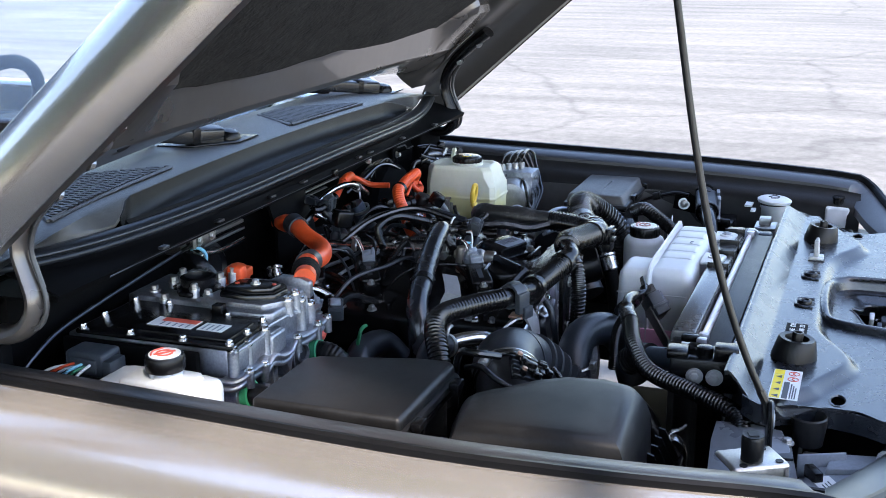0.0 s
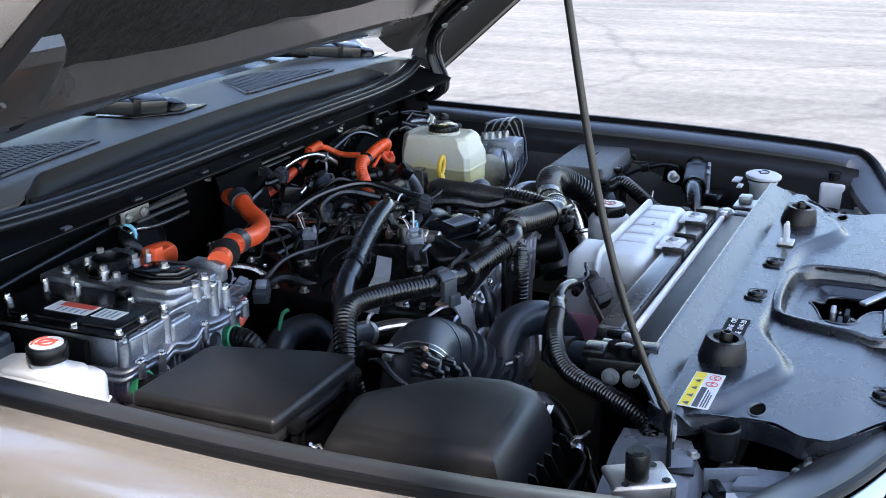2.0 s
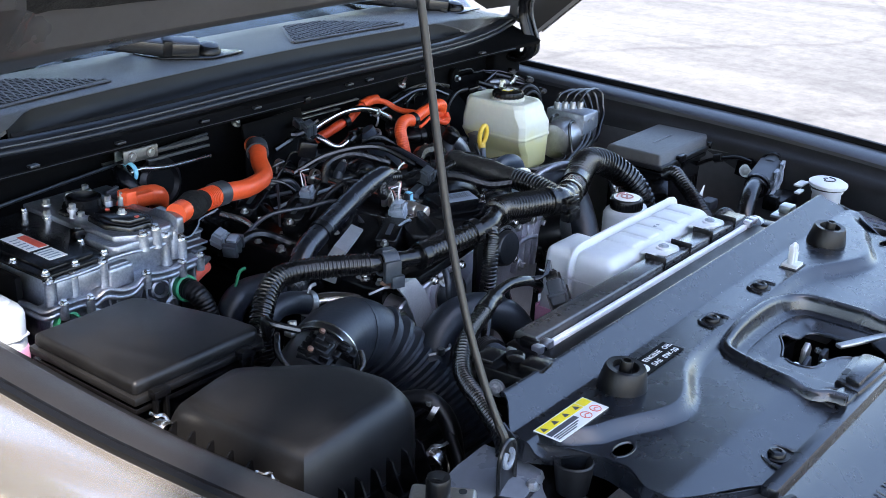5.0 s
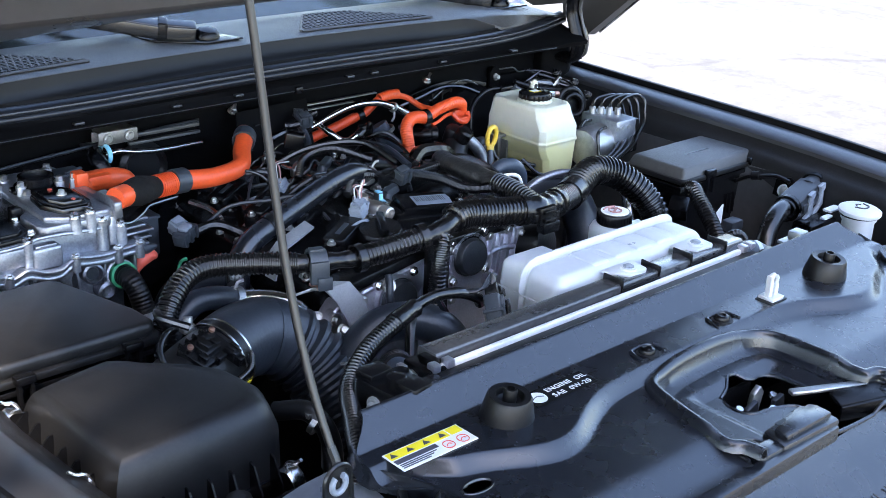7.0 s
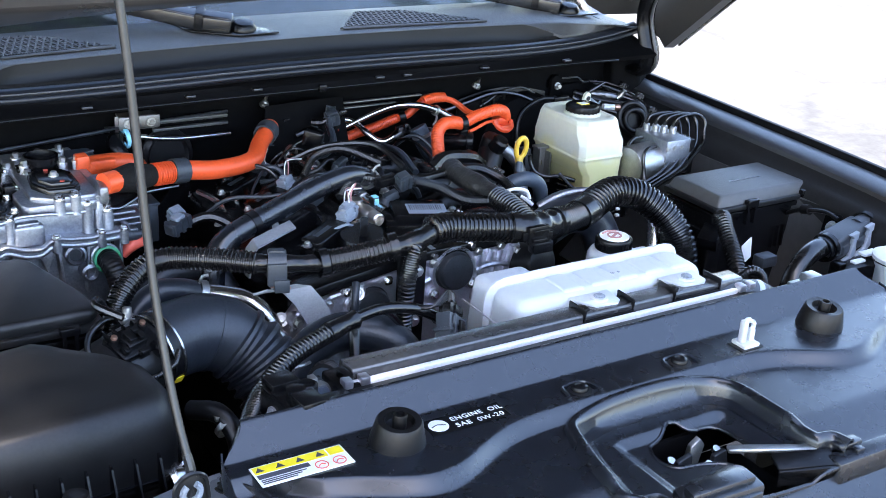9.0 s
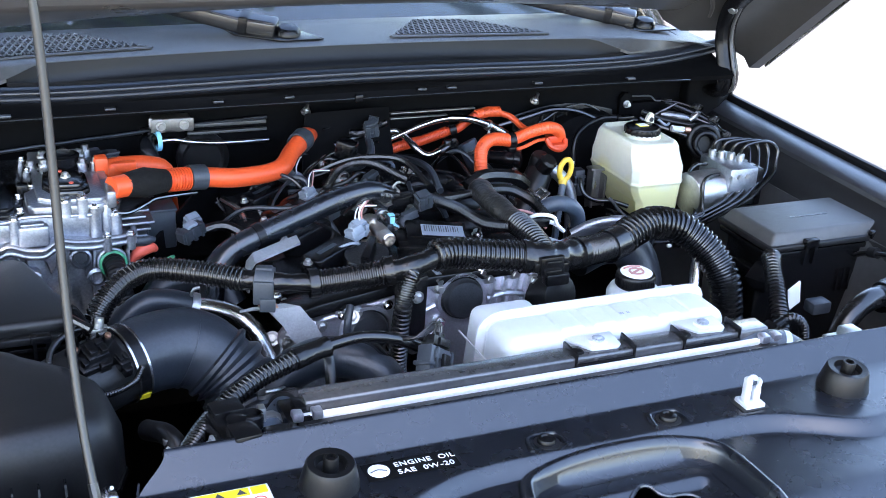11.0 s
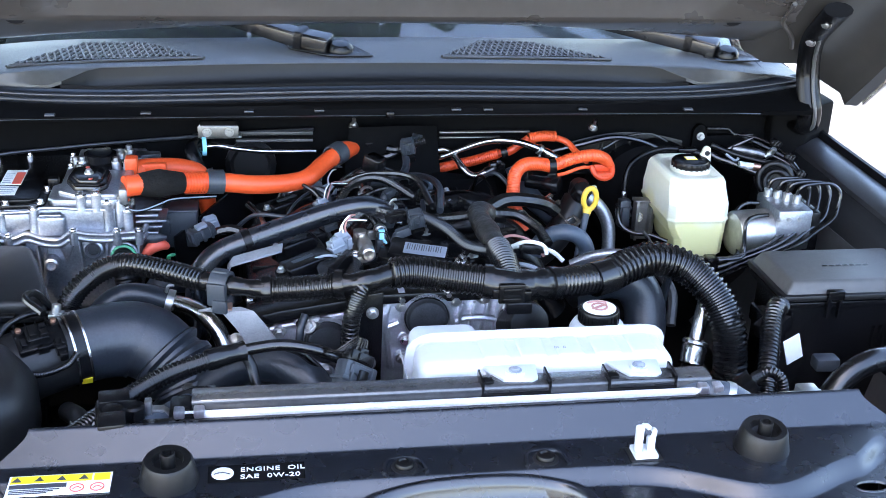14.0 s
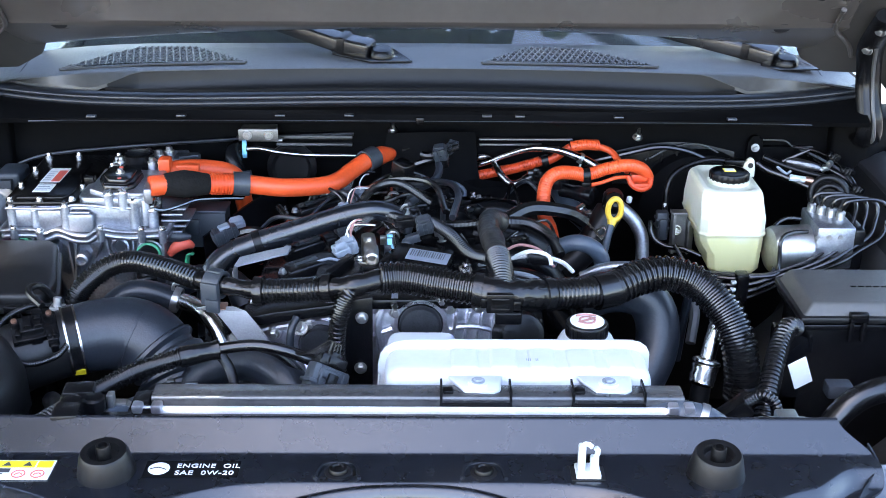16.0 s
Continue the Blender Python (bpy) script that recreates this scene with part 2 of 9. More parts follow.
def moved(bm, m):
    bmesh.ops.transform(bm, matrix=m, verts=bm.verts)
    return bm


def rounded(bm, width, segments=2, angle=30):
    bm.normal_update()
    edges = [e for e in bm.edges if len(e.link_faces) == 2 and e.calc_face_angle(0) > radians(angle)]
    if width > 0:
        bmesh.ops.bevel(bm, geom=edges, offset=width, offset_type="OFFSET", segments=segments, profile=0.5, affect="EDGES", clamp_overlap=True)
    return bm


def box(x0, x1, y0, y1, z0, z1, bevel=0.004, segments=2, top=(0, 0, 0, 0)):
    """A rounded box; top: by how much its upper face draws in at -x, +x, -y, +y."""
    bm = bmesh.new()
    a, b, c, d = top
    low = [bm.verts.new(p) for p in ((x0, y0, z0), (x1, y0, z0), (x1, y1, z0), (x0, y1, z0))]
    up = [bm.verts.new(p) for p in ((x0 + a, y0 + c, z1), (x1 - b, y0 + c, z1), (x1 - b, y1 - d, z1), (x0 + a, y1 - d, z1))]
    bm.faces.new(low[::-1]), bm.faces.new(up)
    for i in range(4):
        j = (i + 1) % 4
        bm.faces.new((low[i], low[j], up[j], up[i]))
    return rounded(bm, bevel, segments)


def prism(points, axis, a, b, bevel=0.003, segments=2):
    """A polygon, given in the two other axes in order, drawn out along an axis from a to b."""
    bm = bmesh.new()
    def at(p, h):
        return {"x": (h, p[0], p[1]), "y": (p[0], h, p[1]), "z": (p[0], p[1], h)}[axis]
    one, two = [bm.verts.new(at(p, a)) for p in points], [bm.verts.new(at(p, b)) for p in points]
    bm.faces.new(one), bm.faces.new(two[::-1])
    for i in range(len(points)):
        j = (i + 1) % len(points)
        bm.faces.new((one[i], two[i], two[j], one[j]))
    bmesh.ops.recalc_face_normals(bm, faces=bm.faces)
    return rounded(bm, bevel, segments)


def frame_to(direction):
    return Vector(direction).to_track_quat("Z", "Y").to_matrix().to_4x4()


def lathe(profile, at, direction=(0, 0, 1), n=24, closed=True):
    """Turned from (radius, height) pairs about an axis through a place."""
    bm = bmesh.new()
    rings = []
    for r, h in profile:
        rings.append([bm.verts.new((r * math.cos(2 * math.pi * i / n), r * math.sin(2 * math.pi * i / n), h)) for i in range(n)])
    for p, q in zip(rings, rings[1:]):
        for i in range(n):
            bm.faces.new((p[i], p[(i + 1) % n], q[(i + 1) % n], q[i]))
    if closed:
        bm.faces.new(rings[0][::-1]), bm.faces.new(rings[-1])
    return moved(bm, Matrix.Translation(at) @ frame_to(direction))


def spline(points, step):
    """Places and arc lengths along a smooth line through points."""
    p = np.array([np.array(q[:3], float) for q in points])
    ext = np.vstack([2 * p[0] - p[1], p, 2 * p[-1] - p[-2]])
    dense, tags = [], []
    for i in range(len(p) - 1):
        a, b, c, d = ext[i:i + 4]
        for u in np.linspace(0, 1, 24, endpoint=False):
            dense.append(0.5 * (2 * b + (c - a) * u + (2 * a - 5 * b + 4 * c - d) * u * u + (3 * b - a - 3 * c + d) * u ** 3))
            tags.append(i + u)
    dense.append(p[-1]), tags.append(len(p) - 1)
    dense, tags = np.array(dense), np.array(tags)
    s = np.concatenate([[0], np.cumsum(np.linalg.norm(np.diff(dense, axis=0), axis=1))])
    count = max(int(s[-1] / step), 2)
    at = np.linspace(0, s[-1], count + 1)
    return np.stack([np.interp(at, s, dense[:, k]) for k in range(3)], 1), at, np.interp(at, s, tags)


def tube(points, r, n=12, step=0.012, rib=0.0, pitch=0.006, caps=True, flat=1.0):
    """A hose or pipe along a smooth line; r: one radius, or one a point; rib: height of its rings."""
    if rib:
        step = pitch / 4
    places, at, tags = spline(points, step)
    radii = np.interp(tags, range(len(points)), r) if hasattr(r, "__len__") else np.full(len(at), float(r))
    if rib:
        radii = radii + rib * np.array([(0, 1, 1, 0)[k % 4] for k in range(len(at))])
    ways = np.gradient(places, axis=0)
    ways /= np.linalg.norm(ways, axis=1)[:, None]
    side = np.cross(ways[0], (0, 0, 1.0))
    if np.linalg.norm(side) < 0.1:
        side = np.cross(ways[0], (0, 1.0, 0))
    bm, rings = bmesh.new(), []
    turn = [(math.cos(2 * math.pi * i / n), math.sin(2 * math.pi * i / n)) for i in range(n)]
    for c, w, rad in zip(places, ways, radii):
        side = side - w * (side @ w)
        side /= np.linalg.norm(side)
        up = np.cross(side, w)
        rings.append([bm.verts.new(c + rad * (a * side + flat * b * up)) for a, b in turn])
    for p, q in zip(rings, rings[1:]):
        for i in range(n):
            bm.faces.new((p[i], p[(i + 1) % n], q[(i + 1) % n], q[i]))
    if caps:
        bm.faces.new(rings[0][::-1]), bm.faces.new(rings[-1])
    return bm


def loft(rows, closed=False):
    """A sheet through rows of places."""
    bm = bmesh.new()
    grid = [[bm.verts.new(p) for p in row] for row in rows]
    for p, q in zip(grid, grid[1:]):
        n = len(p)
        for i in range(n if closed else n - 1):
            j = (i + 1) % n
            bm.faces.new((p[i], p[j], q[j], q[i]))
    return bm


def thick(bm, depth):
    """Gives a sheet a thickness."""
    bmesh.ops.recalc_face_normals(bm, faces=bm.faces)
    bmesh.ops.solidify(bm, geom=bm.faces[:], thickness=depth)
    return bm


def bolt(at, direction=(0, 0, 1), r=0.006, h=0.006):
    """A flanged hexagon screw head."""
    head = lathe([(r, 0.0015), (r, h), (r * 0.8, h + 0.001)], at, direction, 6)
    return join(lathe([(r * 1.5, 0), (r * 1.45, 0.0018)], at, direction, 16), head)


def ring(at, direction, radius, width, depth=0.002, n=28):
    """A flat band round a hose."""
    h = width / 2
    return lathe([(radius, -h), (radius + depth, -h), (radius + depth, h), (radius, h), (radius, -h)], at, direction, n, closed=False)


def ease(t):
    t = min(max(t, 0.0), 1.0)
    return t * t * (3 - 2 * t)


# ---- ground and surroundings ----
def ground():
    bm = bmesh.new()
    bmesh.ops.create_grid(bm, x_segments=40, y_segments=40, size=400)
    solo("ground", bm, CONCRETE, "sunlit pale concrete lot with faint streaks and cracks", "ground", kind="structure")


def leafy_tree(at, crown, size, count, seed, openings=()):
    """A shade tree: trunk, limbs and a crown of many leaves; openings: chosen spots to be sunlit, with the leaves on
    their line to the sun left out.
    """
    rnd = random.Random(seed)
    tree = thing("tree", at, "leafy shade tree with gaps of sky in its crown", "tree")
    x, y, z = at
    cx, cy, cz = crown
    limbs = [tube([(x, y, z), (x + 0.1, y, z + 1.6), (x + (cx - x) * 0.3, y + (cy - y) * 0.3, cz * 0.75)], [0.22, 0.17, 0.12], 10, 0.2)]
    clumps = []
    for k in range(14):
        a = 2 * math.pi * k / 14 + rnd.uniform(-0.2, 0.2)
        q = rnd.uniform(0.35, 0.95)
        tip = Vector((cx + size[0] * q * math.cos(a), cy + size[1] * q * math.sin(a), cz + rnd.uniform(-0.4, 0.6) * size[2]))
        root = Vector((x + (cx - x) * 0.3, y + (cy - y) * 0.3, cz * 0.75))
        limbs.append(tube([root, root.lerp(tip, 0.5) + Vector((0, 0, 0.25)), tip], [0.09, 0.05, 0.015], 7, 0.25))
    part("trunk", join(*limbs), BARK, tree)
    verts, faces = [], []
    for k in range(count):
        if k % 14 == 0:
            a, q = rnd.uniform(0, 2 * math.pi), math.sqrt(rnd.random())
            centre = Vector((cx + size[0] * q * math.cos(a), cy + size[1] * q * math.sin(a), cz + rnd.uniform(-1, 1) * size[2] * math.sqrt(1 - 0.8 * q * q)))
        p = centre + Vector((rnd.gauss(0, 0.2), rnd.gauss(0, 0.2), rnd.gauss(0, 0.14)))
        m = Euler((rnd.uniform(-0.9, 0.9), rnd.uniform(-0.9, 0.9), rnd.uniform(0, 6.3))).to_matrix()
        # leaves on the sun's line to a chosen spot are left out
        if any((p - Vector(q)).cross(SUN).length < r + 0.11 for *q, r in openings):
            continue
        ln, wd = rnd.uniform(0.08, 0.15), rnd.uniform(0.03, 0.055)
        b = len(verts)
        for q in ((0, -ln, 0), (wd, 0, 0.012), (0, ln, -0.01), (-wd, 0, 0.012)):
            verts.append(p + m @ Vector(q))
        faces.append((b, b + 1, b + 2, b + 3))
    me = bpy.data.meshes.new("crown")
    me.from_pydata([v - BASE[tree.name] for v in verts], [], faces)
    me.materials.append(LEAFMAT)
    crown_ob = new("crown", me)
    crown_ob.parent = tree
    return tree


ground()
# spots on the car to be sunlit through holes added in the crown
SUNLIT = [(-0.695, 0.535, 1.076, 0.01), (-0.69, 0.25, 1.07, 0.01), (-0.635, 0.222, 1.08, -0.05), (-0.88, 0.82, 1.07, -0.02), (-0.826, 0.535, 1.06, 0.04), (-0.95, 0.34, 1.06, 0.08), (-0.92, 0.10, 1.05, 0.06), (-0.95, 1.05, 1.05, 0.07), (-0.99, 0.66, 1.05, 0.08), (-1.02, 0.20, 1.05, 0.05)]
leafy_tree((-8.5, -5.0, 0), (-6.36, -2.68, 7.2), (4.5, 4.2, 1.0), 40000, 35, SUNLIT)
leafy_tree((-8.0, 2.5, 0), (-6.6, 1.2, 4.6), (2.0, 3.4, 1.5), 9000, 8)
leafy_tree((-4.2, 4.4, 0), (-0.85, 1.30, 3.9), (1.15, 0.80, 0.35), 1600, 5)
leafy_tree((-8.0, 8.0, 0), (-7.6, 7.6, 4.0), (4.4, 4.4, 2.6), 26000, 12)

# ---- the car's body ----
car = thing("car", (0, 0.5, 0), "bronze-grey off-road vehicle with its bonnet propped open", "car")


def fender_line(y):
    """Half width and height of the fender's crest at a place along the car."""
    x = 0.848 - 0.055 * max(0.0, (0.45 - y) / 0.5) ** 2
    return x, 1.090 + 0.022 * y - 0.10 * max(0.0, -y) ** 1.2


def fender(s):
    ys = [1.02, 0.94, 0.86, 0.75, 0.6, 0.45, 0.3, 0.15, 0.08, 0.03, -0.01, -0.04, -0.065]
    def rows(points):
        out = []
        for y in ys:
            x, z = fender_line(y)
            rise = 0.0
            out.append([(s * (x + dx), y, z + dz + (rise if dz > -0.06 else 0)) for dx, dz in points])
        return out
    skin = thick(loft(rows([(0.002, 0.003), (0.012, 0.000), (0.028, -0.009), (0.046, -0.022), (0.062, -0.038), (0.075, -0.06), (0.084, -0.09), (0.092, -0.16), (0.10, -0.30), (0.095, -0.52)])), 0.004)
    body = part("fender", skin, PAINT, car, "bronze-grey painted fender")
    part("inner_flange", thick(loft(rows([(-0.068, -0.016), (-0.072, -0.024), (-0.090, -0.034), (-0.106, -0.044), (-0.112, -0.058), (-0.114, -0.16), (-0.13, -0.30), (-0.20, -0.45)])), 0.003), MATTE, body, "dark inner flange")
    # seal and ledge run on round the corner over the headlamp to the grille
    line = [(x, y, z) for y, (x, z) in [(y, fender_line(y)) for y in ys]]
    bend = [(0.768, -0.092, 1.071), (0.725, -0.112, 1.058), (0.635, -0.146, 1.041), (0.54, -0.186, 1.032), (0.454, -0.216, 1.027), (0.36, -0.244, 1.022)]
    pts = spline([(x, y, z) for x, y, z in line + bend], 0.02)[0]
    ways = np.gradient(pts, axis=0)
    def swept(points):
        out = []
        for p, w in zip(pts, ways):
            n = np.array((-w[1], w[0])) / np.hypot(w[0], w[1])
            out.append([(s * (p[0] + dx * n[0]), p[1] + dx * n[1], p[2] + dz) for dx, dz in points])
        return out
    part("edge_seal", thick(loft(swept([(0.004, 0.000), (0.004, 0.010), (-0.001, 0.013), (-0.007, 0.012), (-0.011, 0.006), (-0.012, -0.004)])), 0.003), SEAL, body, "black rubber edge seal")
    part("ledge", thick(loft(swept([(-0.011, 0.000), (-0.018, 0.003), (-0.038, 0.0025), (-0.060, -0.002), (-0.068, -0.008), (-0.071, -0.022)])), 0.003), LEDGE, body, "dark satin ledge")
    k = len(ys)
    tail = [(p, w) for p, w in zip(pts, ways) if p[1] < -0.07]
    lens = []
    for p, w in tail:
        n = np.array((-w[1], w[0])) / np.hypot(w[0], w[1])
        lens.append([(s * (p[0] + dx * n[0]), p[1] + dx * n[1], p[2] + dz) for dx, dz in ((0.004, -0.004), (0.014, -0.006), (0.03, -0.018), (0.05, -0.06), (0.065, -0.14), (0.07, -0.26))])
    part("headlamp_lens", thick(loft(lens), 0.003), CHROME, body, "bright headlamp lens edge")
    return body


for side in (-1, 1):
    fender(side)


def cowl_y(x):
    """The cowl's nose: forward in the middle, drawn back towards the hinges."""
    return 0.845 + 0.20 * x * x


def cowl_drop(x):
    """How far the seals sink from the middle towards the sides."""
    return -0.108 * x * x + 0.147 * x ** 4


def cowl_top(x):
    return 1.264 - 0.02 * x * x - 0.25 * max(0.0, abs(x) - 0.5) ** 2


def seal_rows(points, xs, bow=0.18):
    """Sections given in the middle of the car, carried along the nose's bow."""
    return [[(x, y + bow * x * x, z + cowl_drop(x)) for y, z in points] for x in xs]


def straight_rows(points, xs):
    return [[(x, y, z - 0.014 * x * x) for y, z in points] for x in xs]


XS = [i * 0.02 for i in range(-39, 40)]


def cowl():
    flat, trough = [], []
    for x in XS:
        k = min(max((0.562 - abs(x)) / 0.070, 0.0), 1.0)
        y1, z1, y2, z2 = 0.950 - 0.05 * x * x, cowl_top(x) - 0.0015, cowl_y(x), 1.2545 + cowl_drop(x)
        z2 = min(z2, z1 - 0.004)
        u1 = (1 - k) * 0.98
        row = [(x, 1.145 + 0.03 * x * x, cowl_top(x) - 0.010), (x, 1.130 + 0.03 * x * x, cowl_top(x) + 0.001), (x, 1.08, cowl_top(x) + 0.0025), (x, 1.02, cowl_top(x) + 0.002), (x, y1 + 0.012, cowl_top(x))]
        for q in range(6):
            u = u1 * q / 5 + 0.002 * q
            row.append((x, y1 + (y2 - y1) * u, z1 + (z2 - z1) * u))
        flat.append(row + [(x, row[-1][1], row[-1][2] - 0.006)])
        if k > 0.03:
            # a steep rear wall that flattens out to the nose
            dips = [(0.0, 0.0), (0.02, -0.0140), (0.06, -0.0240), (0.14, -0.0310), (0.28, -0.0330), (0.46, -0.0290), (0.66, -0.0200), (0.85, -0.0085), (1.0, 0.0)]
            deep = min(k * 1.6, 1.0)
            inner = [(x, y1 + (y2 - y1) * (u1 + (1 - u1) * u), z1 + (z2 - z1) * (u1 + (1 - u1) * u) + d * deep - 0.001) for u, d in dips]
            trough.append(inner + [(x, y2 - 0.002, z2 - 0.003), (x, y2 + 0.001, z2 - 0.010)])
    panel = part("cowl_panel", thick(loft(flat), 0.003), COWL, car, "textured grey-black plastic cowl", sharp=35)
    part("cowl_trough", thick(loft(trough), 0.002), SCOOP, panel, "smooth black moulded trough", sharp=50)
    part("cowl_seal", thick(loft(seal_rows([(0.8465, 1.2490), (0.8440, 1.2515), (0.8400, 1.2515), (0.8330, 1.2500), (0.8275, 1.2475), (0.8255, 1.2440), (0.8275, 1.2405), (0.832, 1.239)], XS, 0.19)), 0.003), SEALSATIN, panel, "satin black rubber bonnet seal", sharp=70)
    # thin grey tube that draws the highlight along the rubber seal
    part("seal_glint", loft(seal_rows([(0.8262 + 0.0013 * math.cos(a), 1.2462 + 0.0013 * math.sin(a)) for a in [i * math.pi / 4 for i in range(8)]], XS), closed=True), GREYPAINT, panel)
    part("cowl_seal", loft(seal_rows([(0.8340 + 0.0085 * math.cos(a), 1.2355 + 0.0065 * math.sin(a)) for a in [i * math.pi / 8 for i in range(16)]], XS), closed=True), SEALSATIN, panel, "satin black rubber bonnet seal")
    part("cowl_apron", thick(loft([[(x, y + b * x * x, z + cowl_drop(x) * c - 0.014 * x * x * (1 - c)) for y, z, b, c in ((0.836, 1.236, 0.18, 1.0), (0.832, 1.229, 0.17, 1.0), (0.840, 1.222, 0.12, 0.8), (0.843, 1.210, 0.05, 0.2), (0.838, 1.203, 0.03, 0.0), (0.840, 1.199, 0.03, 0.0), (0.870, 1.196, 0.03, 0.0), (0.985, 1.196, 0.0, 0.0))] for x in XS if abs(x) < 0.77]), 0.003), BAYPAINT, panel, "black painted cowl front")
    # the edge is paler than the black front to hold its highlight
    part("cowl_rail", loft([[(x, 0.8375 + 0.03 * x * x + 0.0022 * math.cos(a), 1.2013 - 0.014 * x * x - 0.030 * max(abs(x) - 0.60, 0) + 0.0020 * math.sin(a)) for a in [i * math.pi / 4 for i in range(8)]] for x in XS if abs(x) < 0.67], closed=True), DARKZINC, panel, "thin edge of the cowl front, its highlight put into the colour")
    for x in (-0.55, -0.40, -0.235, -0.12, 0.11, 0.165, 0.33, 0.52):
        part("apron_clip", box(x - 0.008, x + 0.008, 0.832, 0.842, 1.2085 - 0.014 * x * x, 1.2125 - 0.014 * x * x, 0.001), DARKZINC, panel)
    part("apron_clip", box(-0.009, 0.005, 0.830, 0.842, 1.196, 1.208, 0.002), PLASTIC, panel)
    for wedge in ([(-0.632, 0.960), (-0.311, 0.976), (-0.420, 1.092), (-0.522, 1.096)], [(0.107, 0.976), (0.413, 0.966), (0.290, 1.084), (0.195, 1.094)]):
        def on(x, y, lift):
            return (x, y, cowl_top(x) + 0.002 + lift)
        rim = []
        for (a, b), (e, f) in zip(wedge, wedge[1:] + wedge[:1]):
            rim.append(tube([on(a, b, 0.0005), on((a + e) / 2, (b + f) / 2, 0.0005), on(e, f, 0.0005)], 0.0052, 8, 0.03, flat=0.45))
        part("vent_grille", join(*rim), COWL, panel, "raised frame of the air vent")
        back = bmesh.new()
        corners = [back.verts.new(on(a, b, 0.0012)) for a, b in wedge]
        back.faces.new(corners)
        part("vent_back", back, LABELBLACK, panel)
        bars = []
        x0, x1 = min(p[0] for p in wedge), max(p[0] for p in wedge)
        for k in range(27):
            u = x0 + (x1 - x0) * (k + 0.5) / 27
            for lean in (0.30, -0.22):
                run = [(u + lean * (v - 1.03), v) for v in np.linspace(0.955, 1.10, 70) if _inside(u + lean * (v - 1.03), v, wedge)]
                if len(run) > 3:
                    bars.append(tube([on(*run[0], 0.0028), on(*run[len(run) // 2], 0.0028), on(*run[-1], 0.0028)], 0.0019, 5, 0.04, caps=False))
        for k in range(9):
            v = 0.962 + 0.015 * k
            run = [(u, v) for u in np.linspace(x0, x1, 90) if _inside(u, v, wedge)]
            if len(run) > 3:
                bars.append(tube([on(*run[0], 0.0024), on(*run[len(run) // 2], 0.0024), on(*run[-1], 0.0024)], 0.0016, 5, 0.05, caps=False))
        part("vent_mesh", join(*bars), COWL, panel)
    for sx in (-1, 1):
        part("panel_seam", tube([(sx * 0.706, 0.945, cowl_top(0.706) - 0.004), (sx * 0.712, 1.0, cowl_top(0.712) + 0.0015), (sx * 0.725, 1.10, cowl_top(0.725) + 0.002)], 0.0012, 5, 0.02), LABELBLACK, panel)


def _inside(x, y, poly):
    hit = False
    for (a, b), (c, d) in zip(poly, poly[1:] + poly[:1]):
        if (b > y) != (d > y) and x < (c - a) * (y - b) / (d - b) + a:
            hit = not hit
    return hit


cowl()


def firewall():
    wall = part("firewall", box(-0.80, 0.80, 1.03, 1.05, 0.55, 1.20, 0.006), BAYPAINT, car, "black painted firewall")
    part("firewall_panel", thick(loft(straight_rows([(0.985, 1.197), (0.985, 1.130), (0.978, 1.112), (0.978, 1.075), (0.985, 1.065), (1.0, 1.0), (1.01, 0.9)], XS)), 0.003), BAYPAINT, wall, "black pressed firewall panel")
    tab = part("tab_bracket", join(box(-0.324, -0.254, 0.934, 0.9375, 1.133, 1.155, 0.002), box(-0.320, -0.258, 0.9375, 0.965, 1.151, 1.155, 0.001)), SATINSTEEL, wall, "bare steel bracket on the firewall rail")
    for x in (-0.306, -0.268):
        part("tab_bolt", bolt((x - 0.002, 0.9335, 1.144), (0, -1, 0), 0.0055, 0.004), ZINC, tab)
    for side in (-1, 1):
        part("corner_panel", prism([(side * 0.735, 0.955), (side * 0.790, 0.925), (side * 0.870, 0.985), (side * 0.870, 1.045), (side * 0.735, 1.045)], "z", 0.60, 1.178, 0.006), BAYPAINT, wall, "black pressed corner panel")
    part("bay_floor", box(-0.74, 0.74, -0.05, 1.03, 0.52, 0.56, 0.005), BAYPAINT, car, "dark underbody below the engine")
    part("bracket_plate", join(box(-0.323, -0.258, 0.958, 0.962, 1.126, 1.150, 0.001), box(-0.335, -0.25, 0.960, 0.99, 1.124, 1.128, 0.001)), ZINC, wall, "zinc-plated bracket plate")
    for x in (-0.305, -0.275):
        part("bolt_hole", lathe([(0.0055, 0), (0.0055, 0.001)], (x, 0.9576, 1.139), (0, -1, 0), 14), LABELBLACK, wall)
    for x, y in ((-0.052, 0.966), (0.383, 0.940)):
        part("stud", join(bolt((x, y, 1.142), (0, -0.5, 0.8), 0.006, 0.008), lathe([(0.003, 0), (0.003, 0.022)], (x, y, 1.142), (0, -0.5, 0.8), 8)), ZINC, wall)


firewall()


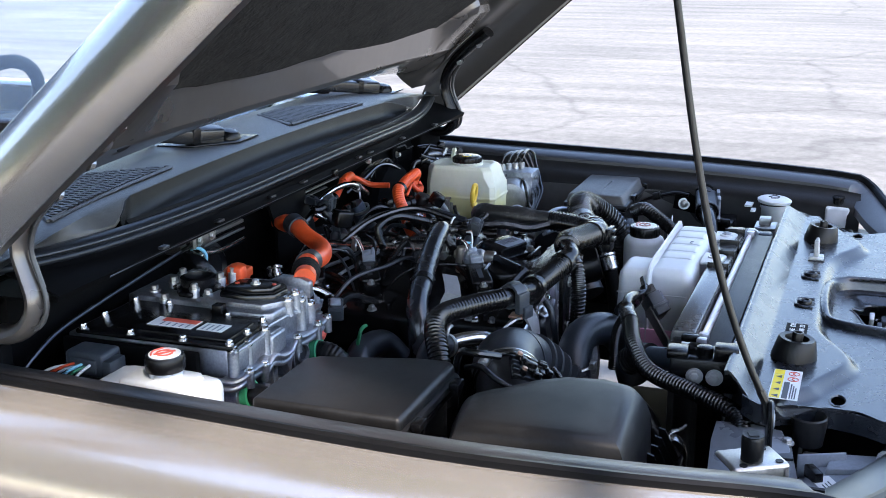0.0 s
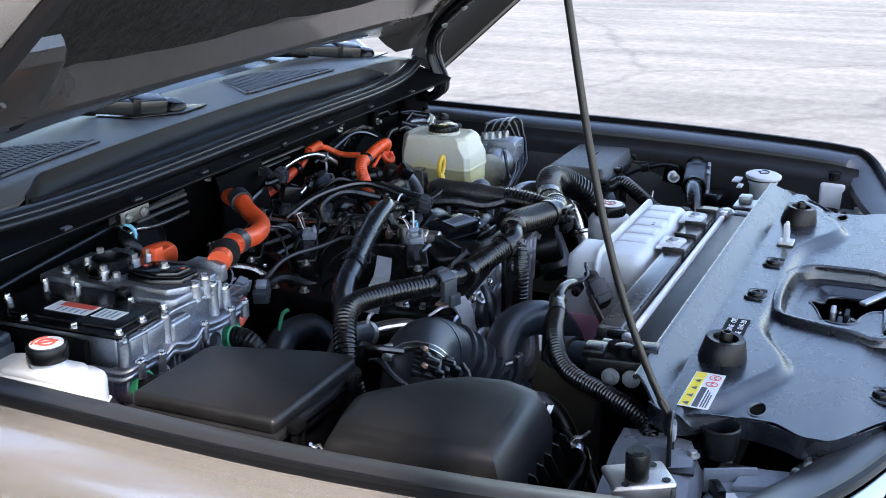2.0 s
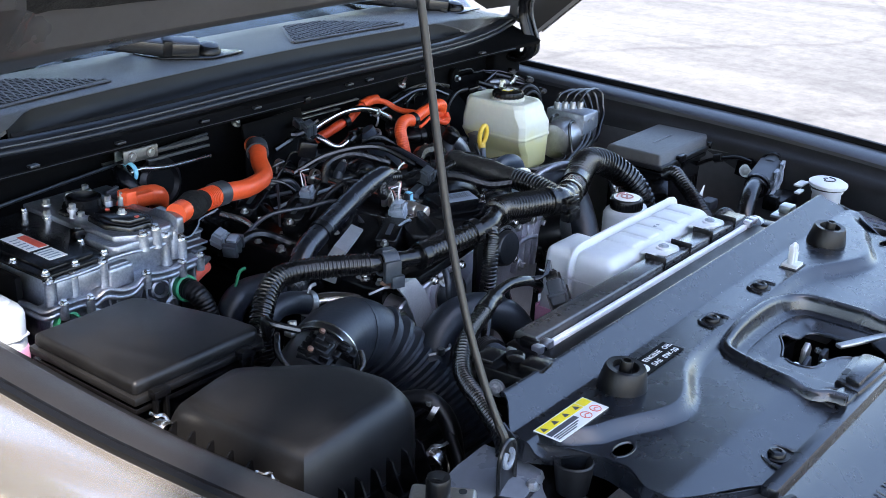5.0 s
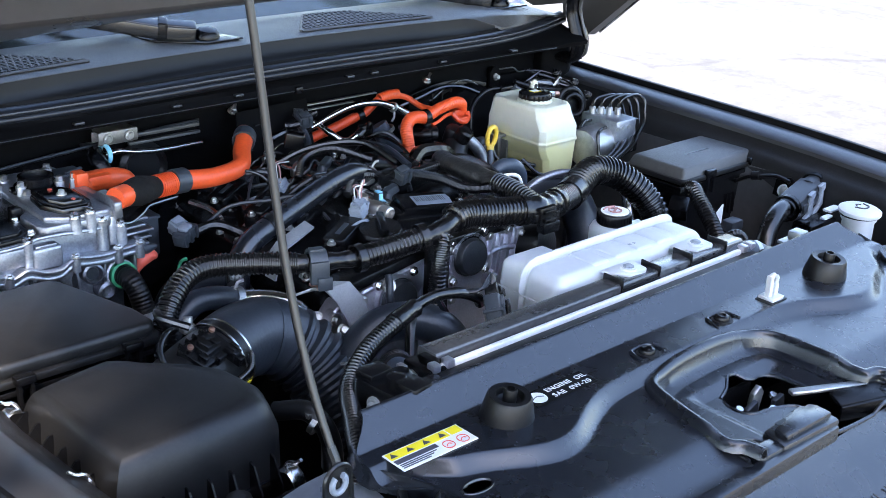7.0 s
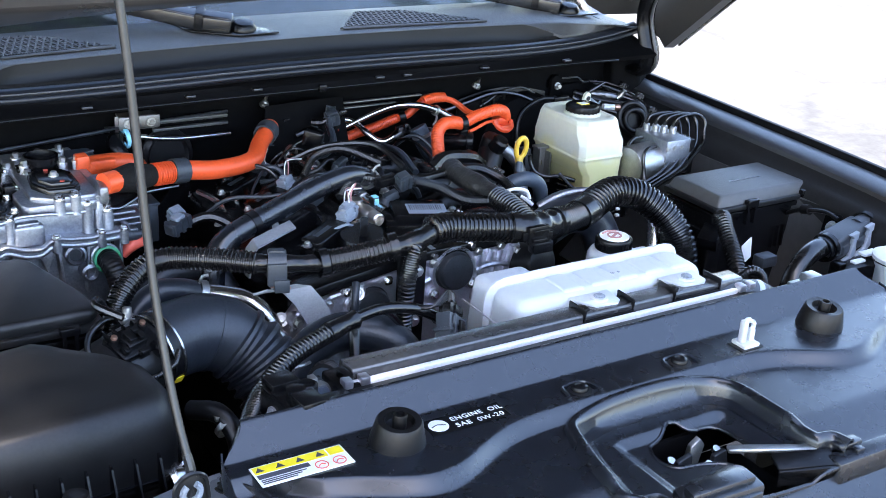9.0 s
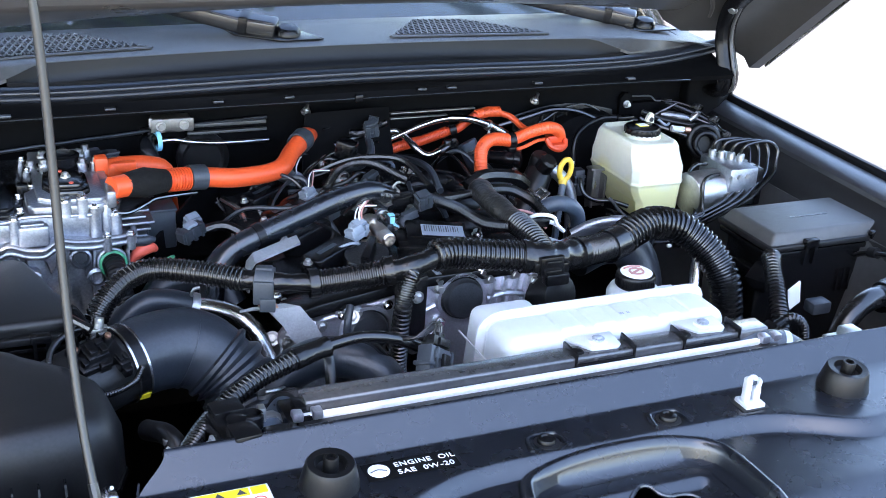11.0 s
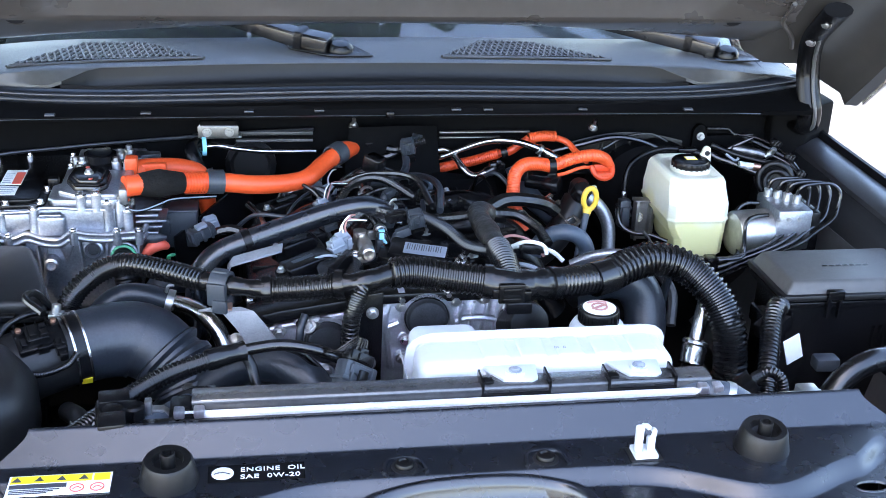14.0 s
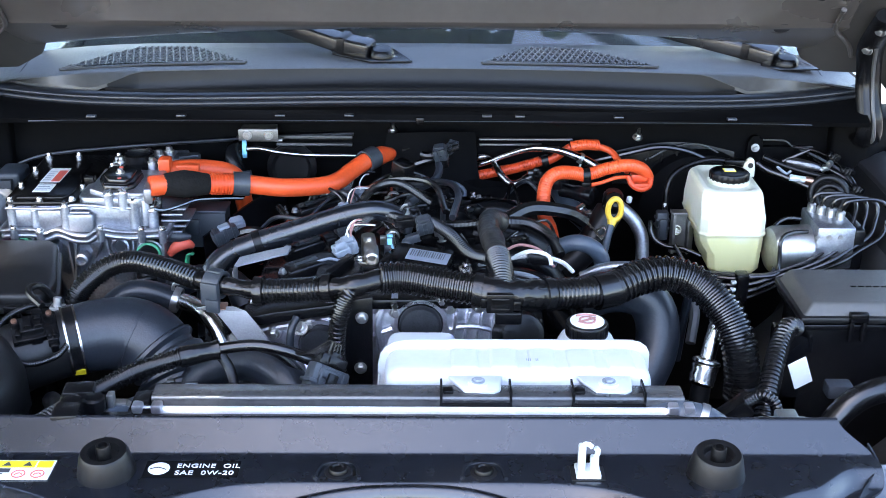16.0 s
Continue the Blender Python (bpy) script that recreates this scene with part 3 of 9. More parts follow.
def cabin():
    rows = []
    for k in range(9):
        v = k / 8
        rows.append([(x * (1 - 0.12 * v), 1.132 + 0.03 * x * x + 0.80 * v, cowl_top(x) - 0.008 + 0.62 * v - 0.05 * v * v) for x in XS])
    shield = part("windscreen", thick(loft(rows), 0.005), GLASS, car, "clear windscreen glass with leaf reflections")
    shield.visible_shadow = False
    dash = part("dashboard", prism([(1.28, 1.13), (1.36, 1.20), (1.62, 1.235), (1.82, 1.22), (1.86, 1.14), (1.84, 0.9), (1.28, 0.9)], "x", -0.72, 0.72, 0.02), DASH, car, "dark dashboard behind the windscreen")
    wheel = bmesh.new()
    ringpts = [(0.19 * math.cos(a), 0.19 * math.sin(a), 0) for a in [2 * math.pi * i / 24 for i in range(25)]]
    m = Matrix.Translation((0.36, 1.95, 1.16)) @ Matrix.Rotation(radians(-62), 4, "X")
    part("steering_wheel", join(tube([m @ Vector(p) for p in ringpts], 0.017, 10, 0.03), tube([m @ Vector((-0.18, 0, 0)), m @ Vector((0, -0.03, 0.0)), m @ Vector((0.18, 0, 0))], 0.02, 8, 0.03),
         lathe([(0.06, -0.02), (0.06, 0.02)], m.translation, m.to_3x3() @ Vector((0, 0, 1)), 16)), DASH, car, "dark steering wheel")
    for s in (-1, 1):
        part("pillar", tube([(s * 0.77, 1.08, 1.20), (s * 0.72, 1.55, 1.56), (s * 0.66, 2.0, 1.82)], 0.045, 10, 0.1), PAINT, car, "bronze-grey windscreen pillar")
        part("door", box(s * 0.78 - 0.05, s * 0.78 + 0.05, 1.15, 3.6, 0.5, 1.22, 0.02), PAINT, car, "bronze-grey side door")
        part("pillar", box(s * 0.72 - 0.04, s * 0.72 + 0.04, 2.75, 2.9, 1.2, 1.85, 0.02), PAINT, car, "bronze-grey door pillar")
    part("roof", box(-0.70, 0.70, 1.98, 3.8, 1.82, 1.87, 0.02), PAINT, car, "bronze-grey roof")
    part("rear_panel", box(-0.76, 0.76, 3.6, 3.68, 0.5, 1.84, 0.02), DASH, car, "dark cabin rear")
    part("cabin_floor", box(-0.76, 0.76, 1.06, 3.6, 0.5, 0.55, 0.01), DASH, car, "dark cabin floor")
    for s in (-1, 1):
        part("seat", join(box(s * 0.37 - 0.25, s * 0.37 + 0.25, 2.35, 2.85, 0.6, 0.85, 0.05), box(s * 0.37 - 0.24, s * 0.37 + 0.24, 2.75, 2.9, 0.85, 1.45, 0.05)), DASH, car, "dark front seat")


cabin()


def wiper(name, pivot, neck, tip):
    p, q, e = Vector(pivot), Vector(neck), Vector(tip)
    way = (q - p).normalized()
    up = Vector((0, -0.25, 0.97))
    side = way.cross(up).normalized()
    def slab(a, b, wa, wb, ha, hb, bevel):
        bm = bmesh.new()
        quad = [[bm.verts.new(c + side * (k * w) + up * h) for k, h in ((-1, 0.0), (1, 0.0), (0.72, t), (-0.72, t))] for c, w, t in ((a, wa, ha), (b, wb, hb))]
        bm.faces.new(quad[0]), bm.faces.new(quad[1][::-1])
        for i in range(4):
            j = (i + 1) % 4
            bm.faces.new((quad[0][i], quad[1][i], quad[1][j], quad[0][j]))
        bmesh.ops.recalc_face_normals(bm, faces=bm.faces)
        return rounded(bm, bevel, 3)
    arm = part("wiper_arm", join(slab(p + way * 0.02, q, 0.022, 0.020, 0.028, 0.028, 0.005), slab(q - way * 0.004, q.lerp(e, 0.25), 0.021, 0.019, 0.026, 0.024, 0.004),
                                 slab(q.lerp(e, 0.245), e, 0.018, 0.010, 0.023, 0.012, 0.003)), GLOSSBLACK, car, "glossy black wiper arm")
    part("pivot_boot", lathe([(0.023, -0.02), (0.023, 0.004), (0.021, 0.013), (0.016, 0.019), (0.006, 0.021)], p, (0, -0.2, 1), 20), PLASTIC, arm, "rounded black pivot cap")
    # a raised dark plate stands in for the shade in the pivot's recess
    well = [p + Vector(q) for q in ((0.055, -0.032, 0), (0.02, 0.06, 0), (-0.10, 0.085, 0), (-0.09, 0.02, 0), (-0.02, -0.035, 0))]
    part("pivot_plate", prism([(q.x, q.y) for q in well], "z", p.z + 0.0005, p.z + 0.0035, 0.001), PLASTIC, arm, "black plate standing in for the shaded recess round the pivot")
    part("hinge_step", slab(q - way * 0.010, q + way * 0.006, 0.0225, 0.0225, 0.031, 0.031, 0.003), PLASTIC, arm)
    part("wiper_blade", tube([q + Vector((-0.02, 0.06, 0.0)), e + Vector((0, 0.03, -0.01))], 0.007, 6, 0.05), RUBBER, arm)


wiper("wiper", (-0.072, 1.010, 1.265), (-0.142, 1.046, 1.272), (-0.58, 1.27, 1.365))
wiper("wiper", (0.655, 1.020, 1.252), (0.592, 1.062, 1.262), (0.10, 1.275, 1.345))

# ---- bonnet ----
HA = radians(41)
HOOD = Matrix(((1, 0, 0, 0), (0, -math.cos(HA), math.sin(HA), 0.95), (0, math.sin(HA), math.cos(HA), 1.175), (0, 0, 0, 1)))


def at_hood(bm):
    """From the bonnet's own axes (across, forward, outward) to its open place."""
    bmesh.ops.transform(bm, matrix=HOOD, verts=bm.verts)
    return bm


def hood():
    L = 1.18
    vs = [0.0, 0.04, 0.10, 0.25, 0.45, 0.65, 0.85, 1.0, 1.1, 1.15, L]
    def lag(x, v):
        return (0.122 - 0.10 * (x / 0.85) ** 2) * max(0.0, 1 - v / 0.35)
    def width(v):
        return 0.905 - 0.05 * (v / L) ** 2 - 0.10 * max(0, v - 1.0)
    def section(v):
        w, e = width(v), 0.03 * max(0, (v - 0.95) / 0.23) ** 2
        half = [(w, 0.0), (w + 0.004, 0.03), (w - 0.003, 0.065), (w - 0.022, 0.092), (w - 0.06, 0.108), (w - 0.2, 0.122), (0.4, 0.135), (0.2, 0.140)]
        row = []
        for x, h in half + [(0.0, 0.141)] + [(-x, h) for x, h in half[::-1]]:
            row.append((x, v + lag(x, v), h - e))
        return row
    shell = part("hood", at_hood(thick(loft([section(v) for v in vs]), -0.003)), PAINT, car, "bronze-grey bonnet, propped open", sharp=50)
    # inner frame: beam along the rear, sides and front, round a recessed felt pad
    rear = []
    for x in [i * 0.025 for i in range(-31, 32)]:
        e, q = 0.004 + lag(x, 0.0), ease((abs(x) - 0.53) / 0.07)
        # a dark under face, the ridge, and a front facet that climbs to the felt; flat plates at the corners
        front = [(0.204, 0.0745, 0.204, 0.0750), (0.238, 0.1005, 0.285, 0.0775), (0.246, 0.1060, 0.318, 0.0800), (0.254, 0.1090, 0.334, 0.0900), (0.266, 0.1120, 0.342, 0.1120)]
        rear.append([(x, e, 0.122), (x, e + 0.001, 0.108), (x, e + 0.007, 0.1015), (x, e + 0.035, 0.0890), (x, 0.182, 0.0755), (x, 0.196, 0.0728)] + [(x, a + (c - a) * q, b + (d - b) * q) for a, b, c, d in front])
    part("rear_beam", at_hood(thick(loft(rear), 0.002)), HOODIN, shell, "taupe painted inner beam", sharp=25)
    for x in (-0.37, -0.235, -0.02, 0.125, 0.25, 0.40):
        part("clip_hole", at_hood(lathe([(0.004, 0), (0.004, 0.001)], (x, 0.168, 0.0845), (0, -0.35, -1), 10)), LABELWHITE, shell)
    for s in (-1, 1):
        rows = []
        for v in vs:
            w = width(v)
            d = lag(w - 0.15, v)
            rows.append([(s * (w - 0.006), v, 0.004), (s * (w - 0.03), v, 0.006), (s * (w - 0.034), v, 0.03), (s * (w - 0.075), v, 0.062), (s * (w - 0.11), v + d, 0.070), (s * (w - 0.20), v + d, 0.074), (s * (w - 0.24), v + d + 0.01, 0.094), (s * (w - 0.245), v + d + 0.01, 0.115)])
        part("side_beam", at_hood(thick(loft(rows), 0.002)), HOODSHADED, shell, "inner flank, the inner paint darkened for its shade", sharp=60)
        part("hole_rim", at_hood(ring((s * 0.592, 0.19, 0.080), (0, 0, 1), 0.014, 0.006, 0.008)), HOODIN, shell)
        part("hole", at_hood(lathe([(0.014, 0), (0.014, 0.002)], (s * 0.592, 0.19, 0.0745), (0, 0, 1), 20)), LABELBLACK, shell)
        part("swage", at_hood(tube([(s * 0.735, 0.10, 0.0725), (s * 0.720, 0.135, 0.0715), (s * 0.70, 0.165, 0.0710), (s * 0.675, 0.20, 0.0705), (s * 0.67, 0.26, 0.070)], 0.0045, 8, 0.01)), HOODIN, shell)
    front = [[(x, L - 0.03, 0.085), (x, L - 0.06, 0.074), (x, L - 0.16, 0.076), (x, L - 0.18, 0.11)] for x in [i * 0.05 for i in range(-16, 17)]]
    part("front_beam", at_hood(thick(loft(front), 0.002)), HOODIN, shell, "taupe painted inner beam", sharp=60)
    felt = bmesh.new()
    bmesh.ops.create_grid(felt, x_segments=44, y_segments=34, size=1)
    for v in felt.verts:
        x, y = v.co.x, v.co.y
        v.co = (x * 0.70, 0.645 + y * 0.40, 0.110 + 0.003 * math.cos(x * 3.1 * 3) * math.cos(y * 3.1 * 2) + 0.002 * noise.noise(Vector((x * 9, y * 9, 0))))
    part("insulation_pad", at_hood(thick(felt, 0.006)), HOODFELT, shell, "black felt insulation pad")
    return shell


bonnet = hood()


def hinge(s):
    path = [(s * 0.742, 0.785, 1.392), (s * 0.744, 0.826, 1.360), (s * 0.746, 0.864, 1.326), (s * 0.757, 0.892, 1.290), (s * 0.763, 0.900, 1.255), (s * 0.765, 0.890, 1.220), (s * 0.768, 0.880, 1.190), (s * 0.773, 0.888, 1.162), (s * 0.778, 0.912, 1.146), (s * 0.780, 0.945, 1.146)]
    # same hinge on both sides; the right one's shade is put into its colour
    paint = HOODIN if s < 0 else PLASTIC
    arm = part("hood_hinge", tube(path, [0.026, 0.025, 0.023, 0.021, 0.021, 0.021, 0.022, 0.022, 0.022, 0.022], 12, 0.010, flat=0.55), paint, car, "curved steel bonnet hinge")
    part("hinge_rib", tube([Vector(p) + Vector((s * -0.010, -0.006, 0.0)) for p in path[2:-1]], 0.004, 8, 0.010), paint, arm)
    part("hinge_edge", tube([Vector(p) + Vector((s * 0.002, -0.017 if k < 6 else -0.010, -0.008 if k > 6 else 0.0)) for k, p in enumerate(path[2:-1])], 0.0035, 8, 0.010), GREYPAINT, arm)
    for p in ((s * 0.738, 0.858, 1.322), (s * 0.736, 0.808, 1.364)):
        part("bolt", bolt(p, (-s * 0.8, -0.5, -0.3), 0.007, 0.007), ZINC, arm)


for side in (-1, 1):
    hinge(side)

# ---- front of the bay ----
def shelf_edge(x):
    a = abs(x)
    return -0.018 - 0.052 * math.exp(-((a - 0.31) / 0.085) ** 2) + 0.03 * ease((a - 0.42) / 0.06)


def cover_z(x, y):
    """Height of the radiator cover's surface: rear slope, shelf, basin and front roll."""
    z = 1.066 + 0.026 * min(max((y - 0.032) / 0.034, 0), 1)
    z -= 0.015 * ease((shelf_edge(x) - y) / 0.022)
    z -= 0.016 * ease((-0.14 - y) / 0.07)
    return z


RIM = [(-0.136, -0.214), (-0.140, -0.190), (-0.151, -0.176), (-0.144, -0.124), (-0.128, -0.066), (-0.112, -0.044), (-0.064, -0.033), (0.023, -0.031), (0.078, -0.037), (0.103, -0.052), (0.113, -0.080), (0.115, -0.180), (0.122, -0.190), (0.137, -0.194), (0.142, -0.214)]
OPENING = [tuple(p[:2]) for p in spline([(x, y, 0) for x, y in RIM], 0.006)[0]]


def radiator_cover():
    cover = thing("radiator_cover", (0, 0, 1.0), "black moulded plastic cover over the radiator support", "engine cover")
    rows = []
    for i in range(110):
        y = -0.215 + 0.283 * i / 109
        half = 0.47 + 0.034 * ease((0.066 - y) / 0.04) - 0.052 * ease((0.0 - y) / 0.055) + 0.024 * ease((-0.085 - y) / 0.045) - 0.115 * ease((-0.145 - y) / 0.07)
        rows.append([(u * half, y, cover_z(u * half, y)) for u in [-1 + 2 * j / 220 for j in range(221)]])
    bm = loft(rows)
    holes = [f for f in bm.faces if _inside(f.calc_center_median().x, f.calc_center_median().y, OPENING)
             or any(((f.calc_center_median().x - a) / 0.019) ** 2 + ((f.calc_center_median().y + 0.067) / 0.010) ** 2 < 1 for a in (-0.425, 0.425))]
    bmesh.ops.delete(bm, geom=holes, context="FACES")
    part("panel", thick(bm, 0.003), COVER, cover, sharp=60)
    back = [tube([(-0.47 + 0.94 * k / 12, 0.069, cover_z(0, 0.066) - 0.004) for k in range(13)], 0.0035, 8, 0.05)]
    part("rear_edge", join(*back), COVER, cover)
    # the well round the latch: rounded rim, sloping wall and sunken floor with a mouth
    rows = []
    for k, p in enumerate(OPENING):
        a, b = OPENING[max(k - 2, 0)], OPENING[min(k + 2, len(OPENING) - 1)]
        d = Vector((b[0] - a[0], b[1] - a[1])).normalized()
        z = max(cover_z(p[0], p[1]), 1.046)
        rows.append([(p[0] + d.y * g, p[1] - d.x * g, z + h) for g, h in ((-0.010, -0.002), (-0.008, 0.004), (-0.005, 0.0075), (-0.001, 0.008), (0.002, 0.006), (0.004, 0.000), (0.007, -0.012), (0.013, 1.038 - z), (0.022, 1.036 - z))])
    part("opening_rim", thick(loft(rows), -0.002), COVER, cover, "rounded raised rim round the latch opening", sharp=50)
    mouth = [tuple(p[:2]) for p in spline([(x, y, 0) for x, y in ((-0.042, -0.091), (-0.016, -0.081), (-0.002, -0.070), (0.012, -0.072), (0.024, -0.085), (0.050, -0.088), (0.062, -0.102), (0.064, -0.126), (0.068, -0.150), (0.092, -0.176), (0.118, -0.196), (0.118, -0.226), (0.0, -0.222), (0.015, -0.190), (0.016, -0.160), (-0.015, -0.144), (-0.044, -0.137), (-0.052, -0.114), (-0.042, -0.091))], 0.004)[0]]
    tray = bmesh.new()
    bmesh.ops.create_grid(tray, x_segments=180, y_segments=120, size=1)
    def floor_z(x, y):
        return 1.037 - 0.008 * ease((-0.070 - y) / 0.02) * ease((x + 0.09) / 0.02) * ease((0.090 - x) / 0.02)
    for v in tray.verts:
        x, y = v.co.x * 0.155 - 0.005, v.co.y * 0.095 - 0.122
        v.co = (x, y, floor_z(x, y))
    bmesh.ops.delete(tray, geom=[f for f in tray.faces if _inside(f.calc_center_median().x, f.calc_center_median().y, mouth) or not _inside(f.calc_center_median().x, f.calc_center_median().y, OPENING)], context="FACES")
    part("tray", thick(tray, 0.002), COVER, cover, "sunken tray round the latch", sharp=60)
    part("mouth_lip", tube([(x, y, floor_z(x, y) - 0.001) for x, y in mouth[::3]], 0.0026, 8, 0.004), COVER, cover)
    part("front_lip", join(box(-0.37, 0.0, -0.226, -0.207, 1.016, 1.038, 0.003), box(-0.137, -0.092, -0.214, -0.190, 1.030, 1.042, 0.004)), COVER, cover, "upright front lip")
    part("front_lip", box(0.112, 0.37, -0.232, -0.207, 1.012, 1.042, 0.004), COVER, cover, "upright front lip")
    part("step_block", prism([(-0.100, -0.216), (-0.090, -0.180), (-0.004, -0.172), (0.012, -0.184), (0.006, -0.222)], "z", 1.016, 1.044, 0.005), COVER, cover)
    part("step_pad", prism([(-0.090, -0.212), (-0.086, -0.192), (-0.006, -0.184), (0.0, -0.192), (-0.002, -0.214)], "z", 1.043, 1.052, 0.003), COVER, cover)
    part("step_mark", box(-0.066, -0.048, -0.188, -0.180, 1.0436, 1.0446, 0), LABELBLACK, cover)
    part("step_pad", box(0.130, 0.166, -0.214, -0.198, 1.042, 1.050, 0.003), COVER, cover)
    part("under_step", prism([(0.100, -0.21), (0.108, -0.178), (0.114, -0.150), (0.118, -0.188), (0.136, -0.196), (0.138, -0.21)], "z", 1.018, 1.040, 0.002), COVER, cover)
    part("rib_notch", join(box(0.146, 0.158, -0.224, -0.214, 1.040, 1.047, 0.001)), COVER, cover)
    for s in (-1, 1):
        oval = [(s * 0.425 + 0.0195 * math.cos(a), -0.067 + 0.0105 * math.sin(a), cover_z(s * 0.425 + 0.0195 * math.cos(a), -0.067 + 0.0105 * math.sin(a)) - 0.001) for a in [2 * math.pi * i / 32 for i in range(33)]]
        part("hole_rim", tube(oval, 0.0022, 6, 0.004), COVER, cover)
        part("cup", lathe([(0.018, -0.030), (0.021, -0.008), (0.022, 0.006), (0.0205, 0.008), (0.018, 0.004), (0.015, -0.018), (0.006, -0.020)], (s * 0.476, -0.036, 1.040), (0, 0, 1), 24), MATTE, cover, "black moulded cup at the edge")
        part("edge_skirt", thick(loft([[(s * p[0], p[1], p[2] - d) for d in (0.0, 0.012, 0.026)] for p in spline([(0.500, 0.045, 1.074), (0.504, 0.018, 1.064), (0.475, -0.02, 1.058), (0.452, -0.06, 1.049), (0.462, -0.10, 1.049), (0.474, -0.135, 1.047), (0.43, -0.175, 1.040), (0.365, -0.208, 1.032)], 0.012)[0]]), 0.002), COVER, cover)
    return cover


cover = radiator_cover()


def bump_stop(x, y):
    z = cover_z(x, y)
    pad = part("bump_stop", lathe([(0.031, -0.004), (0.0305, 0.003), (0.0255, 0.025), (0.0235, 0.028), (0.0165, 0.0275), (0.0145, 0.020), (0.009, 0.018)], (x, y, z), (0, -0.1, 1), 30), RUBBER, cover, "black rubber bump stop")
    part("stud", lathe([(0.0078, 0.012), (0.0078, 0.034), (0.0070, 0.036), (0.005, 0.036), (0.0045, 0.031)], (x, y, z), (0, -0.1, 1), 18), RUBBER, pad)


bump_stop(-0.322, -0.004), bump_stop(0.322, -0.004)


def push_rivet(x, y, r=0.0085):
    z = cover_z(x, y)
    part("push_rivet", lathe([(r * 1.25, 0), (r * 1.25, 0.003), (r * 1.1, 0.0055), (r * 0.7, 0.0065), (r * 0.55, 0.005)], (x, y, z), (0, 0, 1), 22), PLASTIC, cover)
    part("rivet_seat", tube([(x - 0.023, y - 0.013, z), (x - 0.019, y + 0.008, z + 0.001), (x - 0.010, y + 0.013, z + 0.001), (x + 0.010, y + 0.013, z + 0.001), (x + 0.019, y + 0.008, z + 0.001), (x + 0.023, y - 0.013, z)], 0.0026, 8, 0.004), COVER, cover, "raised horseshoe round the rivet")
    part("rivet_recess", lathe([(r * 1.7, 0), (r * 1.7, 0.0008)], (x, y - 0.001, z), (0, 0, 1), 20), LABELBLACK, cover)


for x, y in ((-0.078, -0.002), (0.076, -0.002), (-0.30, -0.195), (-0.125, -0.19)):
    push_rivet(x, y)


def catch(x, y):
    z = cover_z(x, y)
    base = part("catch", join(box(x - 0.013, x + 0.013, y - 0.012, y + 0.012, z, z + 0.006, 0.001), box(x - 0.011, x - 0.003, y - 0.004, y + 0.005, z, z + 0.036, 0.002),
                              box(x + 0.002, x + 0.011, y - 0.004, y + 0.005, z, z + 0.022, 0.002), tube([(x - 0.007, y, z + 0.034), (x - 0.002, y, z + 0.037), (x + 0.003, y, z + 0.033)], 0.003, 8, 0.004),
                              tube([(x + 0.007, y, z + 0.02), (x + 0.010, y, z + 0.027), (x + 0.007, y, z + 0.032)], 0.003, 8, 0.004)), WHITE, cover, "white plastic rod catch")
    part("catch_slot", box(x - 0.018, x + 0.018, y - 0.014, y + 0.013, z - 0.001, z + 0.0012, 0), LABELBLACK, cover)


catch(0.186, -0.004)


def lettering(text, at, size, mat, parent, name="lettering", across=(1, 0, 0), up=(0, 1, 0), wide=1.0):
    """Flat letters lying on a surface."""
    curve = bpy.data.curves.new(name, "FONT")
    curve.body, curve.size, curve.extrude, curve.space_character, curve.offset = text, size, 0.0002, 1.12, size * 0.012
    ob = bpy.data.objects.new(name, curve)
    me = bpy.data.meshes.new_from_object(ob)
    bpy.data.objects.remove(ob)
    bm = bmesh.new()
    bm.from_mesh(me)
    bpy.data.meshes.remove(me)
    a, u = Vector(across).normalized(), Vector(up).normalized()
    n = a.cross(u)
    m = Matrix(((a.x * wide, u.x, n.x, at[0]), (a.y * wide, u.y, n.y, at[1]), (a.z * wide, u.z, n.z, at[2]), (0, 0, 0, 1)))
    return part(name, moved(bm, m), mat, parent)


def oil_label():
    y0, y1 = -0.014, 0.016
    z = 1.0664
    plate = part("oil_label", box(-0.283, -0.183, y0, y1, z, z + 0.0008, 0), LABELMATTE, cover, "black engine oil label with white letters")
    disc = lathe([(0.0115, 0), (0.0115, 0.0004)], (-0.268, 0.001, z + 0.0008), (0, 0, 1), 24)
    part("oil_disc", disc, LABELWHITE, plate)
    part("oil_can", join(tube([(-0.277, 0.0, z + 0.0012), (-0.269, 0.003, z + 0.0012), (-0.260, -0.001, z + 0.0012)], 0.0008, 4, 0.004)), INK, plate)
    lettering("ENGINE  OIL", (-0.250, 0.003, z + 0.0010), 0.0105, LABELWHITE, plate, wide=1.02)
    lettering("SAE  0W-20", (-0.250, -0.010, z + 0.0010), 0.0105, LABELWHITE, plate, wide=1.06)


oil_label()


